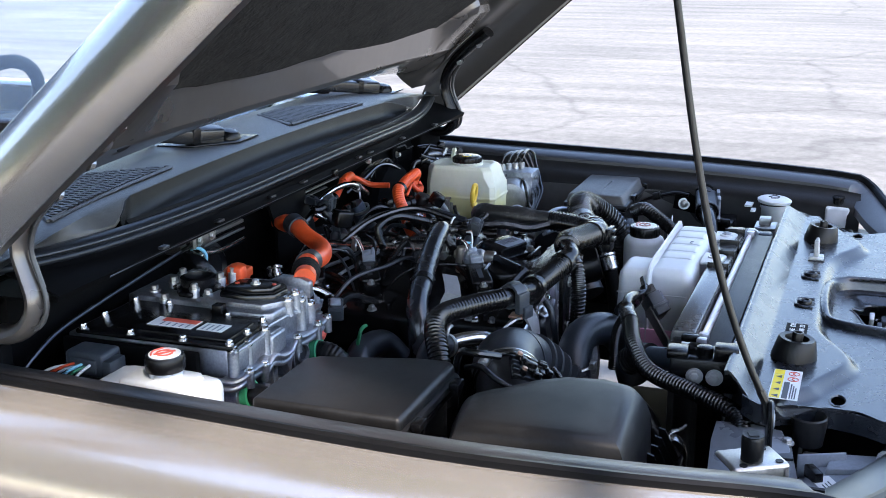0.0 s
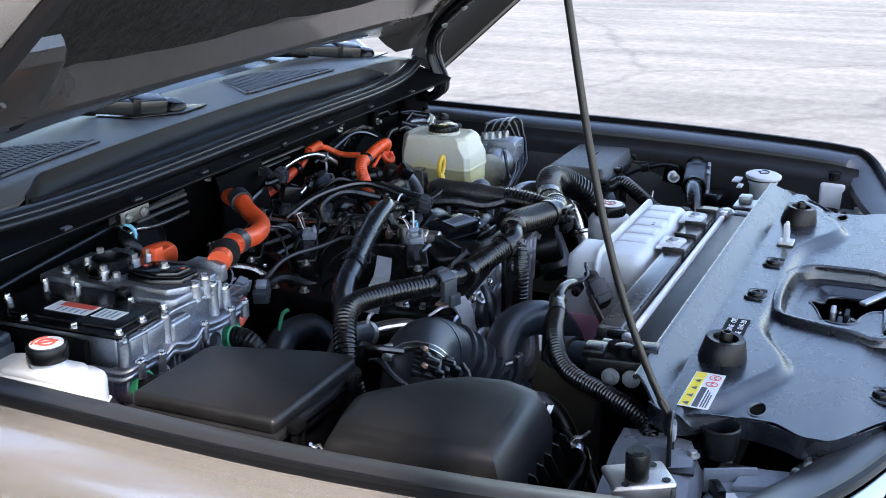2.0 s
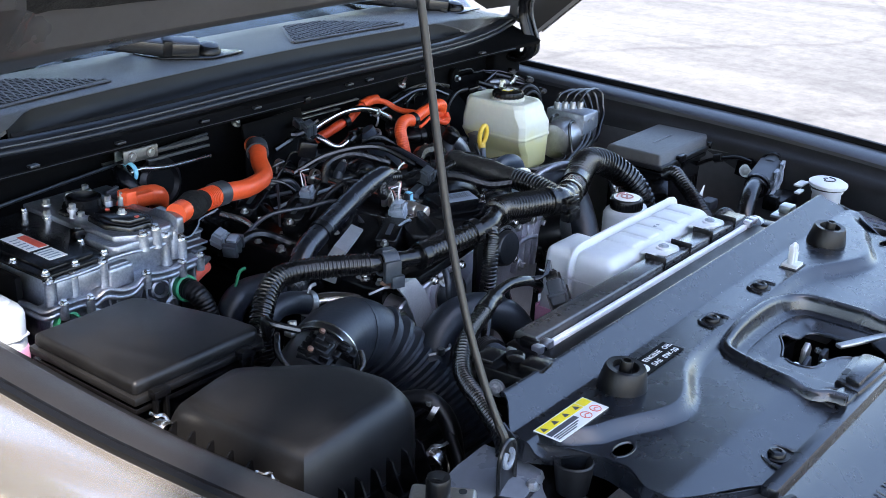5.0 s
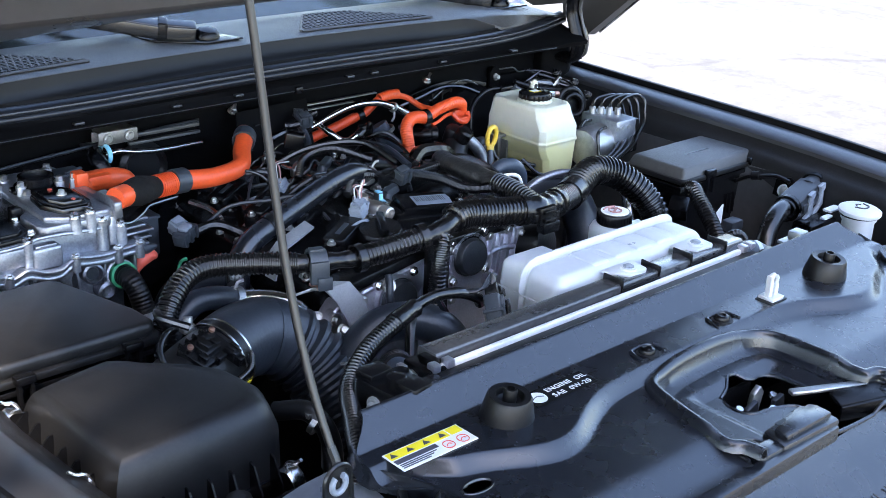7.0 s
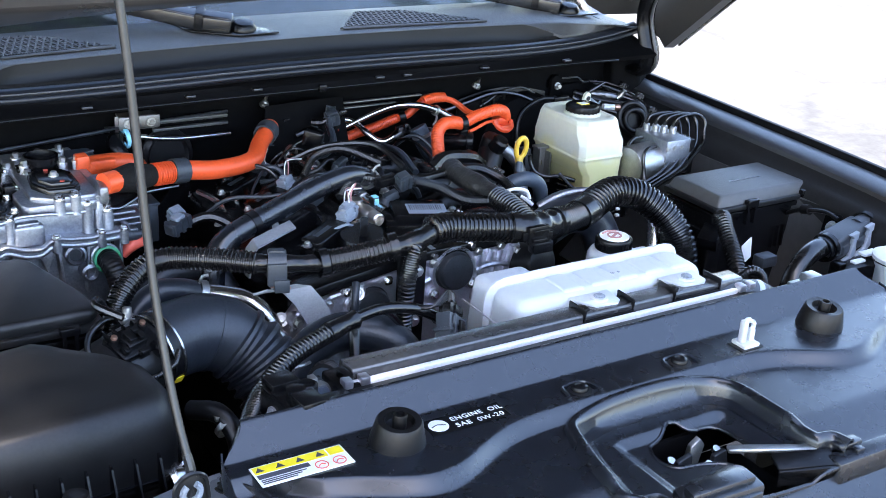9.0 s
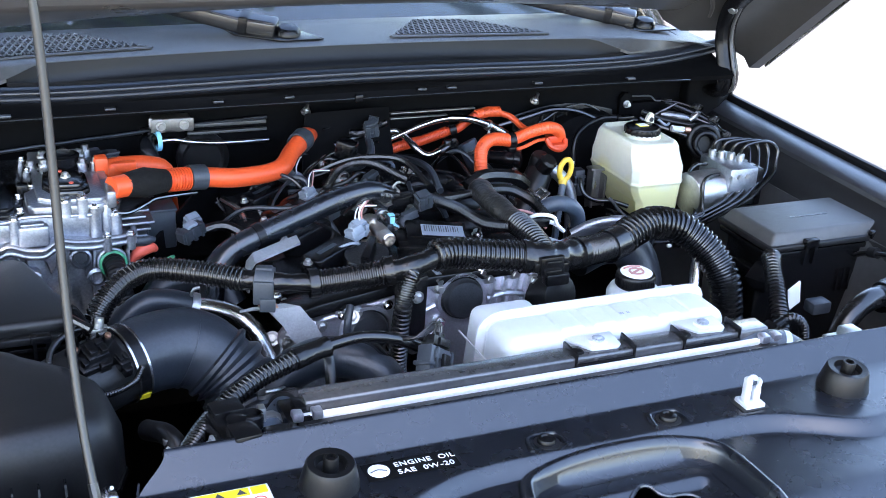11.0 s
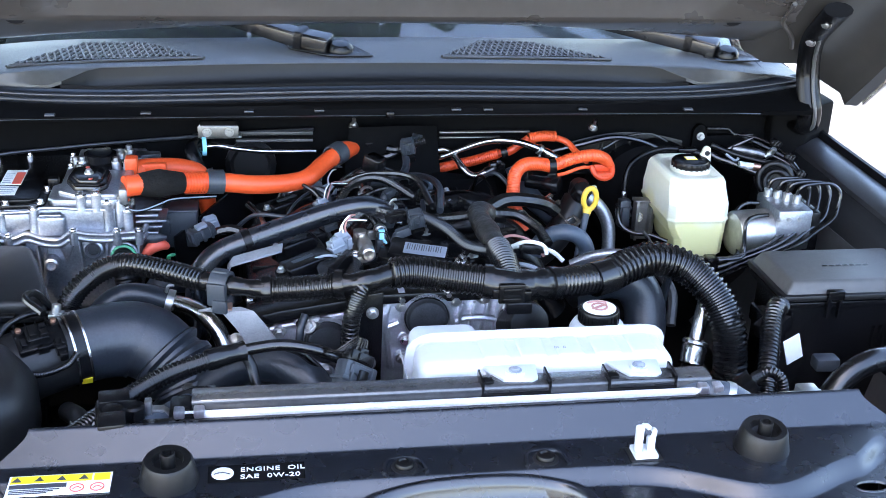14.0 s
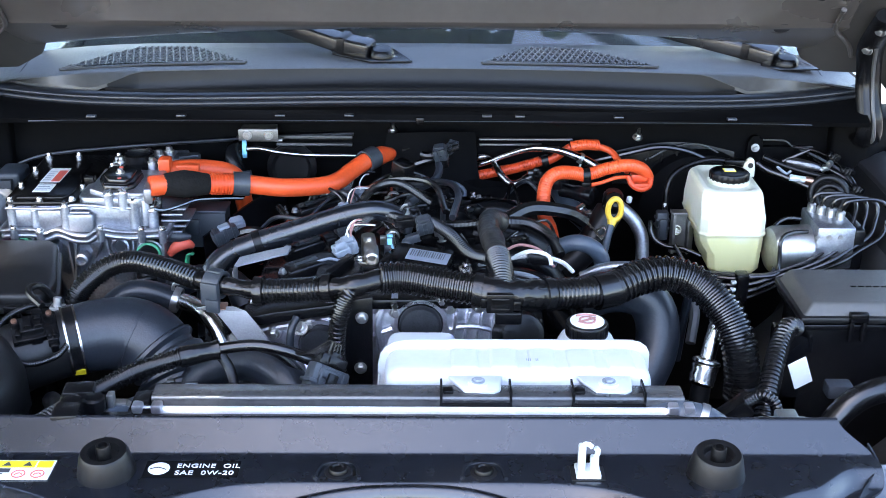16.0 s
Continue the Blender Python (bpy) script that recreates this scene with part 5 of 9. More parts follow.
def brake_tank():
    tank = thing("brake_fluid_reservoir", (0.5, 0.74, 1.0), "milky brake fluid reservoir with black cap and yellow fluid", "reservoir")
    rows = []
    for z, x0, x1, y0, y1, c in ((1.126, 0.470, 0.530, 0.705, 0.815, 0.010), (1.1305, 0.460, 0.538, 0.698, 0.824, 0.014), (1.1290, 0.454, 0.545, 0.692, 0.829, 0.016), (1.122, 0.4505, 0.5480, 0.6860, 0.832, 0.016), (1.108, 0.4490, 0.5500, 0.6830, 0.833, 0.015), (1.096, 0.4485, 0.5510, 0.6785, 0.833, 0.012), (1.088, 0.4475, 0.5520, 0.6755, 0.833, 0.010), (1.066, 0.4475, 0.5520, 0.6750, 0.833, 0.010), (1.0635, 0.4462, 0.5535, 0.6735, 0.834, 0.010), (1.0605, 0.4462, 0.5535, 0.6735, 0.834, 0.010), (1.058, 0.4480, 0.5515, 0.6755, 0.832, 0.010), (1.050, 0.450, 0.5510, 0.6760, 0.830, 0.010), (1.036, 0.457, 0.5505, 0.6765, 0.822, 0.010), (1.028, 0.463, 0.550, 0.677, 0.815, 0.010), (1.000, 0.467, 0.549, 0.678, 0.80, 0.010), (0.994, 0.473, 0.545, 0.682, 0.795, 0.010)):
        ring_points = octagon(x0, x1, y0, y1, c)
        rows.append([(x, y, z) for x, y in ring_points] + [(ring_points[0][0], ring_points[0][1], z)])
    shell = loft(rows)
    bmesh.ops.remove_doubles(shell, verts=shell.verts[:], dist=0.0002)
    bmesh.ops.holes_fill(shell, edges=shell.edges[:])
    bmesh.ops.recalc_face_normals(shell, faces=shell.faces[:])
    part("body", rounded(shell, 0.0030, 3, 20), MILKFLUID, tank, "milky shell with yellow fluid inside", 60)
    part("sump_foot", box(0.500, 0.542, 0.690, 0.770, 0.982, 0.998, 0.006, 3), MILKFLUID, tank)
    part("collar", lathe([(0.0345, -0.006), (0.034, 0.002), (0.030, 0.004)], (0.504, 0.755, 1.129), (0, 0, 1), 36), MILKFLUID, tank)
    cap = part("cap", lathe([(0.0300, 0), (0.0312, 0.003), (0.0312, 0.013), (0.0295, 0.0165), (0.027, 0.0175)], (0.504, 0.755, 1.127), (0, 0, 1), 44), PLASTIC, tank, "black cap with yellow mark")
    for k in range(22):
        part("grip", moved(box(-0.0020, 0.0020, 0.0300, 0.0326, 0.003, 0.0145, 0.0006, 1), pose(0.504, 0.755, 1.127, 0, 0, 16.36 * k)), PLASTIC, cap)
    part("cap_label", box(0.494, 0.513, 0.748, 0.764, 1.1446, 1.1452, 0), LABELYELLOW, cap)
    part("cap_window", box(0.4955, 0.5115, 0.7495, 0.7625, 1.1452, 1.1456, 0), LABELWHITE, cap)
    part("tab", join(prism([(0.530, 1.118), (0.538, 1.134), (0.543, 1.148), (0.549, 1.152), (0.555, 1.148), (0.557, 1.134), (0.558, 1.118)], "y", 0.797, 0.806, 0.0025)), MILKFLUID, tank, "moulded lifting tab")
    part("tab_hole", lathe([(0.0045, 0), (0.0045, 0.001)], (0.549, 0.797, 1.139), (0, -1, 0), 14), LABELBLACK, tank)


brake_tank()


def fuse_box():
    unit = thing("fuse_box", (0.65, 0.48, 0.84), "black plastic fuse and relay box with clipped lid", "fuse box")
    part("body", box(0.544, 0.766, 0.418, 0.528, 0.82, 1.040, 0.006, 2), PLASTIC, unit)
    lid = part("lid", box(0.536, 0.776, 0.408, 0.540, 1.048, 1.067, 0.005, 3, (0.014, 0.012, 0.012, 0.004)), COWL, unit)
    part("lid_rim", box(0.532, 0.780, 0.404, 0.544, 1.040, 1.050, 0.003), MATTE, unit)
    part("body_rim", box(0.536, 0.776, 0.408, 0.540, 1.028, 1.037, 0.002), PLASTIC, unit)
    for x in (0.612, 0.745):
        part("clip", join(box(x - 0.013, x + 0.013, 0.399, 0.410, 1.044, 1.058, 0.002), box(x - 0.012, x - 0.006, 0.400, 0.408, 1.014, 1.047, 0.001), box(x + 0.006, x + 0.012, 0.400, 0.408, 1.014, 1.047, 0.001), box(x - 0.006, x + 0.006, 0.401, 0.408, 1.048, 1.053, 0.001)), PLASTIC, unit)
    part("hook", join(box(0.548, 0.554, 0.406, 0.420, 0.995, 1.022, 0.002), box(0.536, 0.554, 0.406, 0.412, 0.995, 1.000, 0.001)), PLASTIC, unit)
    part("loop", join(box(0.516, 0.536, 0.418, 0.470, 1.000, 1.006, 0.002), box(0.512, 0.520, 0.420, 0.470, 0.985, 1.012, 0.003)), PLASTIC, unit)
    for k in range(5):
        part("side_rib", box(0.690 + 0.012 * k, 0.694 + 0.012 * k, 0.414, 0.420, 0.95, 0.99, 0.001), PLASTIC, unit)
    for k in range(7):
        part("embossed_mark", box(0.620 + 0.011 * k, 0.628 + 0.011 * k, 0.470, 0.474, 1.0668, 1.0675, 0), PLASTIC, lid)


fuse_box()


def left_fuse_box():
    unit = thing("fuse_box", (-0.62, 0.52, 0.85), "black plastic box with flat dusty lid", "fuse box")
    plan = [(-0.715, 0.415), (-0.522, 0.415), (-0.512, 0.425), (-0.516, 0.470), (-0.552, 0.600), (-0.566, 0.615), (-0.715, 0.615)]
    cx, cy = -0.63, 0.515
    def outline(grow):
        return [(cx + (x - cx) * (1 + grow / 0.10), cy + (y - cy) * (1 + grow / 0.10)) for x, y in plan]
    part("body", prism(outline(-0.008), "z", 0.85, 1.046, 0.004), PLASTIC, unit)
    part("lid", prism(outline(0.0), "z", 1.056, 1.076, 0.007, 4), MATTE, unit, "dusty flat lid")
    part("lid_rim", prism(outline(0.005), "z", 1.047, 1.058, 0.003), MATTE, unit)
    part("body_rim", prism(outline(0.002), "z", 1.034, 1.042, 0.002), PLASTIC, unit)
    for x in (-0.555, -0.69):
        part("clip", join(box(x - 0.012, x + 0.012, 0.394, 0.408, 1.055, 1.066, 0.002), box(x - 0.010, x - 0.005, 0.396, 0.404, 1.02, 1.055, 0.001), box(x + 0.005, x + 0.010, 0.396, 0.404, 1.02, 1.055, 0.001)), PLASTIC, unit)


left_fuse_box()


def air_box():
    unit = thing("air_cleaner", (-0.60, 0.25, 0.85), "black plastic air cleaner housing with ribbed base", "air cleaner")
    ridge = [(-0.698, 0.158), (-0.540, 0.166), (-0.520, 0.178), (-0.508, 0.212), (-0.515, 0.262), (-0.540, 0.300), (-0.582, 0.336), (-0.592, 0.348), (-0.612, 0.362), (-0.640, 0.358), (-0.700, 0.345)]
    cx, cy = -0.605, 0.25
    lid, grid = bmesh.new(), []
    for z, grow, sink in ((0.990, 0.020, 0), (1.030, 0.019, 0), (1.044, 0.018, 0), (1.060, 0.011, 0), (1.070, 0.004, 0), (1.0765, -0.006, 0), (1.0785, -0.022, 0), (1.0795, -0.05, 0)):
        row = []
        for x, y in ridge:
            d = Vector((x - cx, y - cy)).normalized()
            row.append(lid.verts.new((x + d.x * grow, y + d.y * grow, z)))
        grid.append(row)
    for p, q in zip(grid, grid[1:]):
        for i in range(len(ridge)):
            j = (i + 1) % len(ridge)
            lid.faces.new((p[i], p[j], q[j], q[i]))
    lid.faces.new(grid[-1])
    part("lid", lid, MATTE, unit, sharp=50)
    outer = [(x + (x - cx) / 0.12 * 0.026, y + (y - cy) / 0.12 * 0.026) for x, y in ridge]
    part("flange", prism(outer, "z", 0.978, 0.990, 0.003), PLASTIC, unit)
    part("base", prism([(cx + (x - cx) * 1.03, cy + (y - cy) * 1.03) for x, y in ridge], "z", 0.82, 0.978, 0.004), PLASTIC, unit)
    part("side_ledge", prism([(-0.742, 0.165), (-0.714, 0.165), (-0.714, 0.372), (-0.742, 0.372)], "z", 1.016, 1.024, 0.002), PLASTIC, unit)
    part("side_rail", box(-0.744, -0.739, 0.17, 0.37, 1.018, 1.036, 0.001), PLASTIC, unit)
    for k in range(7):
        x = -0.690 + 0.026 * k
        part("rib", prism([(0.112, 0.988), (0.140, 0.988), (0.140, 1.030), (0.132, 1.028)], "x", x - 0.0012, x + 0.0012, 0), PLASTIC, unit)
    for k in range(6):
        y = 0.19 + 0.031 * k
        part("rib", prism([(-0.742, 1.022), (-0.712, 1.022), (-0.712, 1.052), (-0.717, 1.052)], "y", y - 0.0012, y + 0.0012, 0), PLASTIC, unit)
    part("front_rail", box(-0.705, -0.515, 0.108, 0.113, 0.986, 0.996, 0.001), PLASTIC, unit)
    for x, y, z, d in ((-0.728, 0.352, 0.062, (-1, 0)), (-0.728, 0.182, 0.058, (-1, 0)), (-0.520, 0.122, 0.020, (0.2, -1))):
        a, b = d
        z += 0.985
        clip = part("spring_clip", tube([(x + a * 0.006, y + b * 0.006, z - 0.05), (x + a * 0.014, y + b * 0.014, z - 0.025), (x + a * 0.012, y + b * 0.012, z - 0.004), (x + a * 0.002, y + b * 0.002, z + 0.008), (x - a * 0.010, y - b * 0.010, z + 0.006)], 0.0095, 8, 0.004, flat=0.18), STEEL, unit, "steel spring clip")
        part("clip_wire", tube([(x - a * 0.010, y - b * 0.010, z + 0.006), (x - a * 0.004, y - b * 0.004, z + 0.016), (x + a * 0.006, y + b * 0.006, z + 0.019), (x + a * 0.014, y + b * 0.014, z + 0.026)], 0.0022, 6, 0.004), STEEL, clip)
    return unit


air_box()


def washer_bottle():
    unit = thing("inverter_coolant_reservoir", (-0.71, 0.74, 0.95), "translucent white reservoir with black cap beside the inverter", "reservoir")
    part("body", prism([(-0.752, 0.668), (-0.706, 0.660), (-0.688, 0.668), (-0.682, 0.69), (-0.682, 0.80), (-0.690, 0.82), (-0.752, 0.82)], "z", 0.93, 1.086, 0.010, 4), WHITE, unit)
    part("shoulder", prism([(-0.748, 0.690), (-0.700, 0.688), (-0.690, 0.698), (-0.690, 0.775), (-0.700, 0.786), (-0.748, 0.786)], "z", 1.07, 1.091, 0.006, 4), WHITE, unit)
    part("seam", prism([(-0.753, 0.6665), (-0.706, 0.6585), (-0.6865, 0.667), (-0.6805, 0.69), (-0.6805, 0.801), (-0.689, 0.8215), (-0.753, 0.8215)], "z", 1.046, 1.049, 0.001), WHITE, unit)
    part("fluid", prism([(-0.7525, 0.6675), (-0.706, 0.6595), (-0.6875, 0.6675), (-0.6815, 0.69), (-0.6815, 0.8), (-0.6895, 0.8205), (-0.7525, 0.8205)], "z", 0.95, 1.034, 0.004, 3), PINK, unit, "pink coolant showing through")
    part("neck", lathe([(0.022, 0), (0.021, 0.020)], (-0.715, 0.735, 1.085), (0, 0, 1), 24), WHITE, unit)
    cap = part("cap", lathe([(0.0245, 0), (0.0255, 0.003), (0.0255, 0.016), (0.0235, 0.020)], (-0.715, 0.735, 1.099), (0, 0, 1), 40), PLASTIC, unit, "black ribbed cap")
    part("cap_label", lathe([(0.0205, 0), (0.0205, 0.001)], (-0.715, 0.735, 1.119), (0, 0, 1), 28), LABELWHITE, cap, "white disc with red warning sign")
    part("cap_sign", join(ring((-0.715, 0.735, 1.1205), (0, 0, 1), 0.0085, 0.0012, 0.0025, 20), moved(box(-0.014, 0.014, -0.0018, 0.0018, 0, 0.001, 0), pose(-0.715, 0.735, 1.1203, 0, 0, -40)), tube([(-0.729, 0.746, 1.121), (-0.715, 0.752, 1.121), (-0.701, 0.746, 1.121)], 0.0012, 5, 0.006)), LABELRED, cap)


washer_bottle()


def inverter():
    unit = thing("inverter", (-0.53, 0.8, 0.95), "cast aluminium power inverter with black lid and warning labels", "inverter")
    part("housing", prism([(-0.650, 0.684), (-0.640, 0.677), (-0.560, 0.680), (-0.545, 0.686), (-0.440, 0.682), (-0.425, 0.690), (-0.412, 0.93), (-0.655, 0.93)], "z", 1.055, 1.106, 0.004), CAST, unit)
    part("lower_housing", prism([(-0.65, 0.694), (-0.60, 0.684), (-0.50, 0.688), (-0.43, 0.682), (-0.412, 0.70), (-0.412, 0.92), (-0.65, 0.92)], "z", 0.93, 1.060, 0.010, 3), CAST, unit)
    wave = [(-0.664, 0.90, 1.068), (-0.662, 0.70, 1.068), (-0.658, 0.668, 1.068), (-0.646, 0.661, 1.072), (-0.606, 0.661, 1.072), (-0.598, 0.660, 1.066), (-0.586, 0.660, 1.067), (-0.571, 0.660, 1.073), (-0.558, 0.660, 1.069), (-0.545, 0.660, 1.064), (-0.523, 0.660, 1.063), (-0.509, 0.660, 1.072), (-0.495, 0.660, 1.074), (-0.482, 0.660, 1.071), (-0.452, 0.660, 1.069), (-0.438, 0.660, 1.071), (-0.410, 0.662, 1.072), (-0.398, 0.672, 1.072), (-0.395, 0.80, 1.072), (-0.395, 0.92, 1.072)]
    part("flange", thick(loft([wave, [(x, 0.93 if y > 0.9 else y + 0.025, z) for x, y, z in wave]]), 0.010), CAST, unit, "cast joint flange")
    part("joint_rim", tube(wave, 0.0048, 10, 0.006, flat=0.8), CAST, unit, "rounded wavy joint rim")
    part("joint_rim", tube([(x, y + 0.003, z - 0.0105) for x, y, z in wave], 0.0042, 10, 0.006), CAST, unit, "rounded wavy joint rim")
    for x, z in ((-0.638, 1.076), (-0.597, 1.070), (-0.502, 1.077), (-0.438, 1.075), (-0.405, 1.075)):
        part("flange_post", lathe([(0.0062, -0.022), (0.0062, 0.0), (0.0050, 0.001)], (x, 0.659, z), (0, 0, 1), 12), CAST, unit)
        part("flange_bolt", bolt((x, 0.659, z), r=0.0048, h=0.005), STEEL, unit)
    for x, z0, z1 in ((-0.644, 1.068, 1.104), (-0.608, 1.07, 1.100), (-0.560, 1.066, 1.106), (-0.4895, 1.104, 1.126), (-0.467, 1.102, 1.129), (-0.451, 1.070, 1.114), (-0.422, 1.070, 1.100)):
        part("bolt_boss", lathe([(0.0092, 0), (0.0080, 0.006), (0.0076, z1 - z0)], (x, 0.679, z0), (0, 0, 1), 16), CAST, unit)
        part("boss_bolt", bolt((x, 0.679, z1), r=0.0056, h=0.006), STEEL, unit)
    # black sheet added over the cast side to give it the fender's shade
    part("side_shade", box(-0.668, -0.657, 0.72, 0.93, 1.0, 1.1035, 0.003), BAYPAINT, unit, "black sheet standing in for shade on the housing's side")
    part("raised_pad", box(-0.556, -0.514, 0.669, 0.684, 1.064, 1.096, 0.005, 3), CAST, unit)
    part("raised_pad", box(-0.552, -0.520, 0.672, 0.684, 1.094, 1.099, 0.002), CAST, unit)
    part("side_plate", box(-0.637, -0.612, 0.673, 0.682, 1.074, 1.101, 0.002), CAST, unit)
    part("side_plate", box(-0.602, -0.566, 0.674, 0.682, 1.074, 1.100, 0.002), CAST, unit)
    part("top_edge", tube([(-0.652, 0.674, 1.1035), (-0.60, 0.674, 1.1030), (-0.560, 0.676, 1.1040), (-0.548, 0.678, 1.1075), (-0.515, 0.674, 1.1085), (-0.495, 0.675, 1.106), (-0.455, 0.675, 1.104)], 0.0028, 8, 0.006), CAST, unit)
    for x, y in ((-0.424, 0.682), (-0.418, 0.70)):
        part("post", lathe([(0.006, 0), (0.006, 0.016), (0.008, 0.017), (0.008, 0.023), (0.005, 0.026)], (x, y, 1.094), (0, 0, 1), 12), STEEL, unit)
    # ports and webs under the joint
    part("port", lathe([(0.0155, -0.03), (0.0155, 0.004), (0.0125, 0.006), (0.010, -0.004), (0.004, -0.006)], (-0.475, 0.668, 1.042), (-0.1, -1, 0.1), 22), CAST, unit, "cast port with a dark bore")
    part("bore", lathe([(0.009, 0), (0.009, 0.001)], (-0.4755, 0.667, 1.0425), (-0.1, -1, 0.1), 16), DARKZINC, unit)
    part("web", prism([(-0.535, 1.058), (-0.500, 1.058), (-0.508, 1.040), (-0.516, 1.020), (-0.522, 1.040)], "y", 0.664, 0.690, 0.004), CAST, unit)
    for x, lean in ((-0.640, 0.004), (-0.612, -0.004), (-0.560, 0.006), (-0.545, -0.008), (-0.498, 0.006), (-0.455, -0.004), (-0.408, 0.0)):
        part("rib", prism([(x - 0.002, 1.062), (x + 0.002, 1.062), (x + 0.002 + lean, 0.98), (x - 0.002 + lean, 0.98)], "y", 0.668, 0.70, 0.001), CAST, unit)
    for x, z, r in ((-0.586, 1.036, 0.013), (-0.540, 1.018, 0.011), (-0.455, 1.010, 0.014)):
        part("cast_boss", lathe([(r, -0.01), (r, 0.010), (r * 0.7, 0.012), (r * 0.6, 0.004)], (x, 0.676, z), (0, -1, 0), 18), CAST, unit)
    for x, z in ((-0.431, 1.030), (-0.631, 1.040)):
        part("green_collar", lathe([(0.0190, -0.010), (0.0200, 0.0), (0.0200, 0.004), (0.0165, 0.005), (0.0165, -0.004)], (x, 0.664, z), (0, -1, 0.15), 26), GREEN, unit, "green seal collar")
        part("port", lathe([(0.022, -0.03), (0.022, -0.008), (0.019, -0.006)], (x, 0.664, z), (0, -1, 0.15), 24), CAST, unit)
    # stacked fins and lever at the end
    for k in range(5):
        part("fin", box(-0.412, -0.378 + 0.006 * (k % 3), 0.680 + 0.003 * k, 0.74, 1.060 + 0.0085 * k, 1.0635 + 0.0085 * k, 0.001), CAST, unit)
    part("lever", join(lathe([(0.0075, 0), (0.0085, 0.014), (0.0060, 0.022), (0.0030, 0.030)], (-0.396, 0.682, 1.053), (1, 0.05, 0), 14), box(-0.405, -0.385, 0.676, 0.690, 1.046, 1.060, 0.003)), GREYPLASTIC, unit, "blue-grey plug lever")
    part("red_seal", tube([(-0.402, 0.684, 1.022), (-0.390, 0.683, 1.036), (-0.374, 0.685, 1.040), (-0.366, 0.69, 1.034)], [0.006, 0.010, 0.009, 0.005], 10, 0.005), LABELRED, unit, "dull red rubber seal")
    part("side_box", join(box(-0.392, -0.322, 0.752, 0.80, 1.005, 1.068, 0.004), box(-0.394, -0.320, 0.750, 0.80, 1.066, 1.071, 0.002), box(-0.388, -0.365, 0.746, 0.754, 1.03, 1.056, 0.002)), GREYPLASTIC, unit, "blue-grey terminal box")
    lid = part("lid", prism([(-0.652, 0.676), (-0.556, 0.680), (-0.544, 0.690), (-0.542, 0.745), (-0.520, 0.770), (-0.520, 0.915), (-0.658, 0.915)], "z", 1.106, 1.113, 0.003), PLASTIC, unit, "black pressed steel lid")
    part("lid_step", prism([(-0.640, 0.688), (-0.566, 0.690), (-0.556, 0.700), (-0.555, 0.765), (-0.565, 0.80), (-0.565, 0.87), (-0.642, 0.87)], "z", 1.112, 1.1175, 0.003), PLASTIC, lid)
    one = part("label", box(-0.6215, -0.5895, 0.756, 0.824, 1.1178, 1.1186, 0), LABELWHITE, lid, "white and red warning label")
    part("red_band", box(-0.6040, -0.5905, 0.758, 0.812, 1.1186, 1.119, 0), LABELRED, one)
    for k in range(5):
        part("text_bar", box(-0.6195, -0.6065 - 0.002 * (k % 2), 0.764 + 0.010 * k, 0.7665 + 0.010 * k, 1.1186, 1.1189, 0), LIGHTGREY, one)
    two = part("label", box(-0.6195, -0.5915, 0.710, 0.748, 1.1178, 1.1186, 0), LABELWHITE, lid, "white label")
    for k in range(4):
        part("text_bar", box(-0.6175, -0.598 + 0.003 * (k % 2), 0.716 + 0.008 * k, 0.7185 + 0.008 * k, 1.1186, 1.1189, 0), LIGHTGREY, two)
    for x, y in ((-0.646, 0.682), (-0.600, 0.682), (-0.550, 0.686), (-0.548, 0.742), (-0.526, 0.776), (-0.527, 0.85), (-0.53, 0.905), (-0.60, 0.908), (-0.652, 0.905), (-0.652, 0.83), (-0.650, 0.75)):
        part("bolt", bolt((x, y, 1.113), r=0.0042, h=0.006), STEEL, lid)
    part("upper_case", prism([(-0.540, 0.692), (-0.530, 0.680), (-0.442, 0.674), (-0.425, 0.686), (-0.408, 0.90), (-0.410, 0.925), (-0.52, 0.925), (-0.52, 0.765), (-0.54, 0.745)], "z", 1.104, 1.120, 0.003), CAST, unit)
    part("terminal_base", prism([(-0.525, 0.70), (-0.50, 0.682), (-0.440, 0.678), (-0.427, 0.69), (-0.420, 0.79), (-0.525, 0.80)], "z", 1.118, 1.128, 0.003), CAST, unit)
    tc = part("terminal_cover", prism([(-0.5156, 0.7301), (-0.4994, 0.6931), (-0.4638, 0.6897), (-0.4520, 0.7017), (-0.4505, 0.7559), (-0.4638, 0.7774), (-0.5105, 0.7774)], "z", 1.1220, 1.1360, 0.004), GLOSSBLACK, unit, "glossy black terminal cover")
    part("cover_step", prism([(-0.5068, 0.7258), (-0.4934, 0.7017), (-0.4675, 0.6991), (-0.4594, 0.7086), (-0.4587, 0.7516), (-0.4683, 0.7688), (-0.5045, 0.7688)], "z", 1.1350, 1.1430, 0.003), GLOSSBLACK, tc)
    part("cover_groove", prism([(-0.5134, 0.731), (-0.4986, 0.6953), (-0.4642, 0.6918), (-0.4539, 0.703), (-0.4524, 0.755), (-0.4646, 0.7757), (-0.5090, 0.7757)], "z", 1.1365, 1.1385, 0.0008), PLASTIC, tc)
    part("seal_mark", lathe([(0.0035, 0), (0.0035, 0.001)], (-0.4770, 0.706, 1.143), (0, 0, 1), 10), LABELRED, tc)
    part("seal_mark", lathe([(0.0035, 0), (0.0035, 0.001)], (-0.4870, 0.760, 1.143), (0, 0, 1), 10), LABELRED, tc)
    part("bolt", bolt((-0.4820, 0.733, 1.143), r=0.005), ZINC, tc)
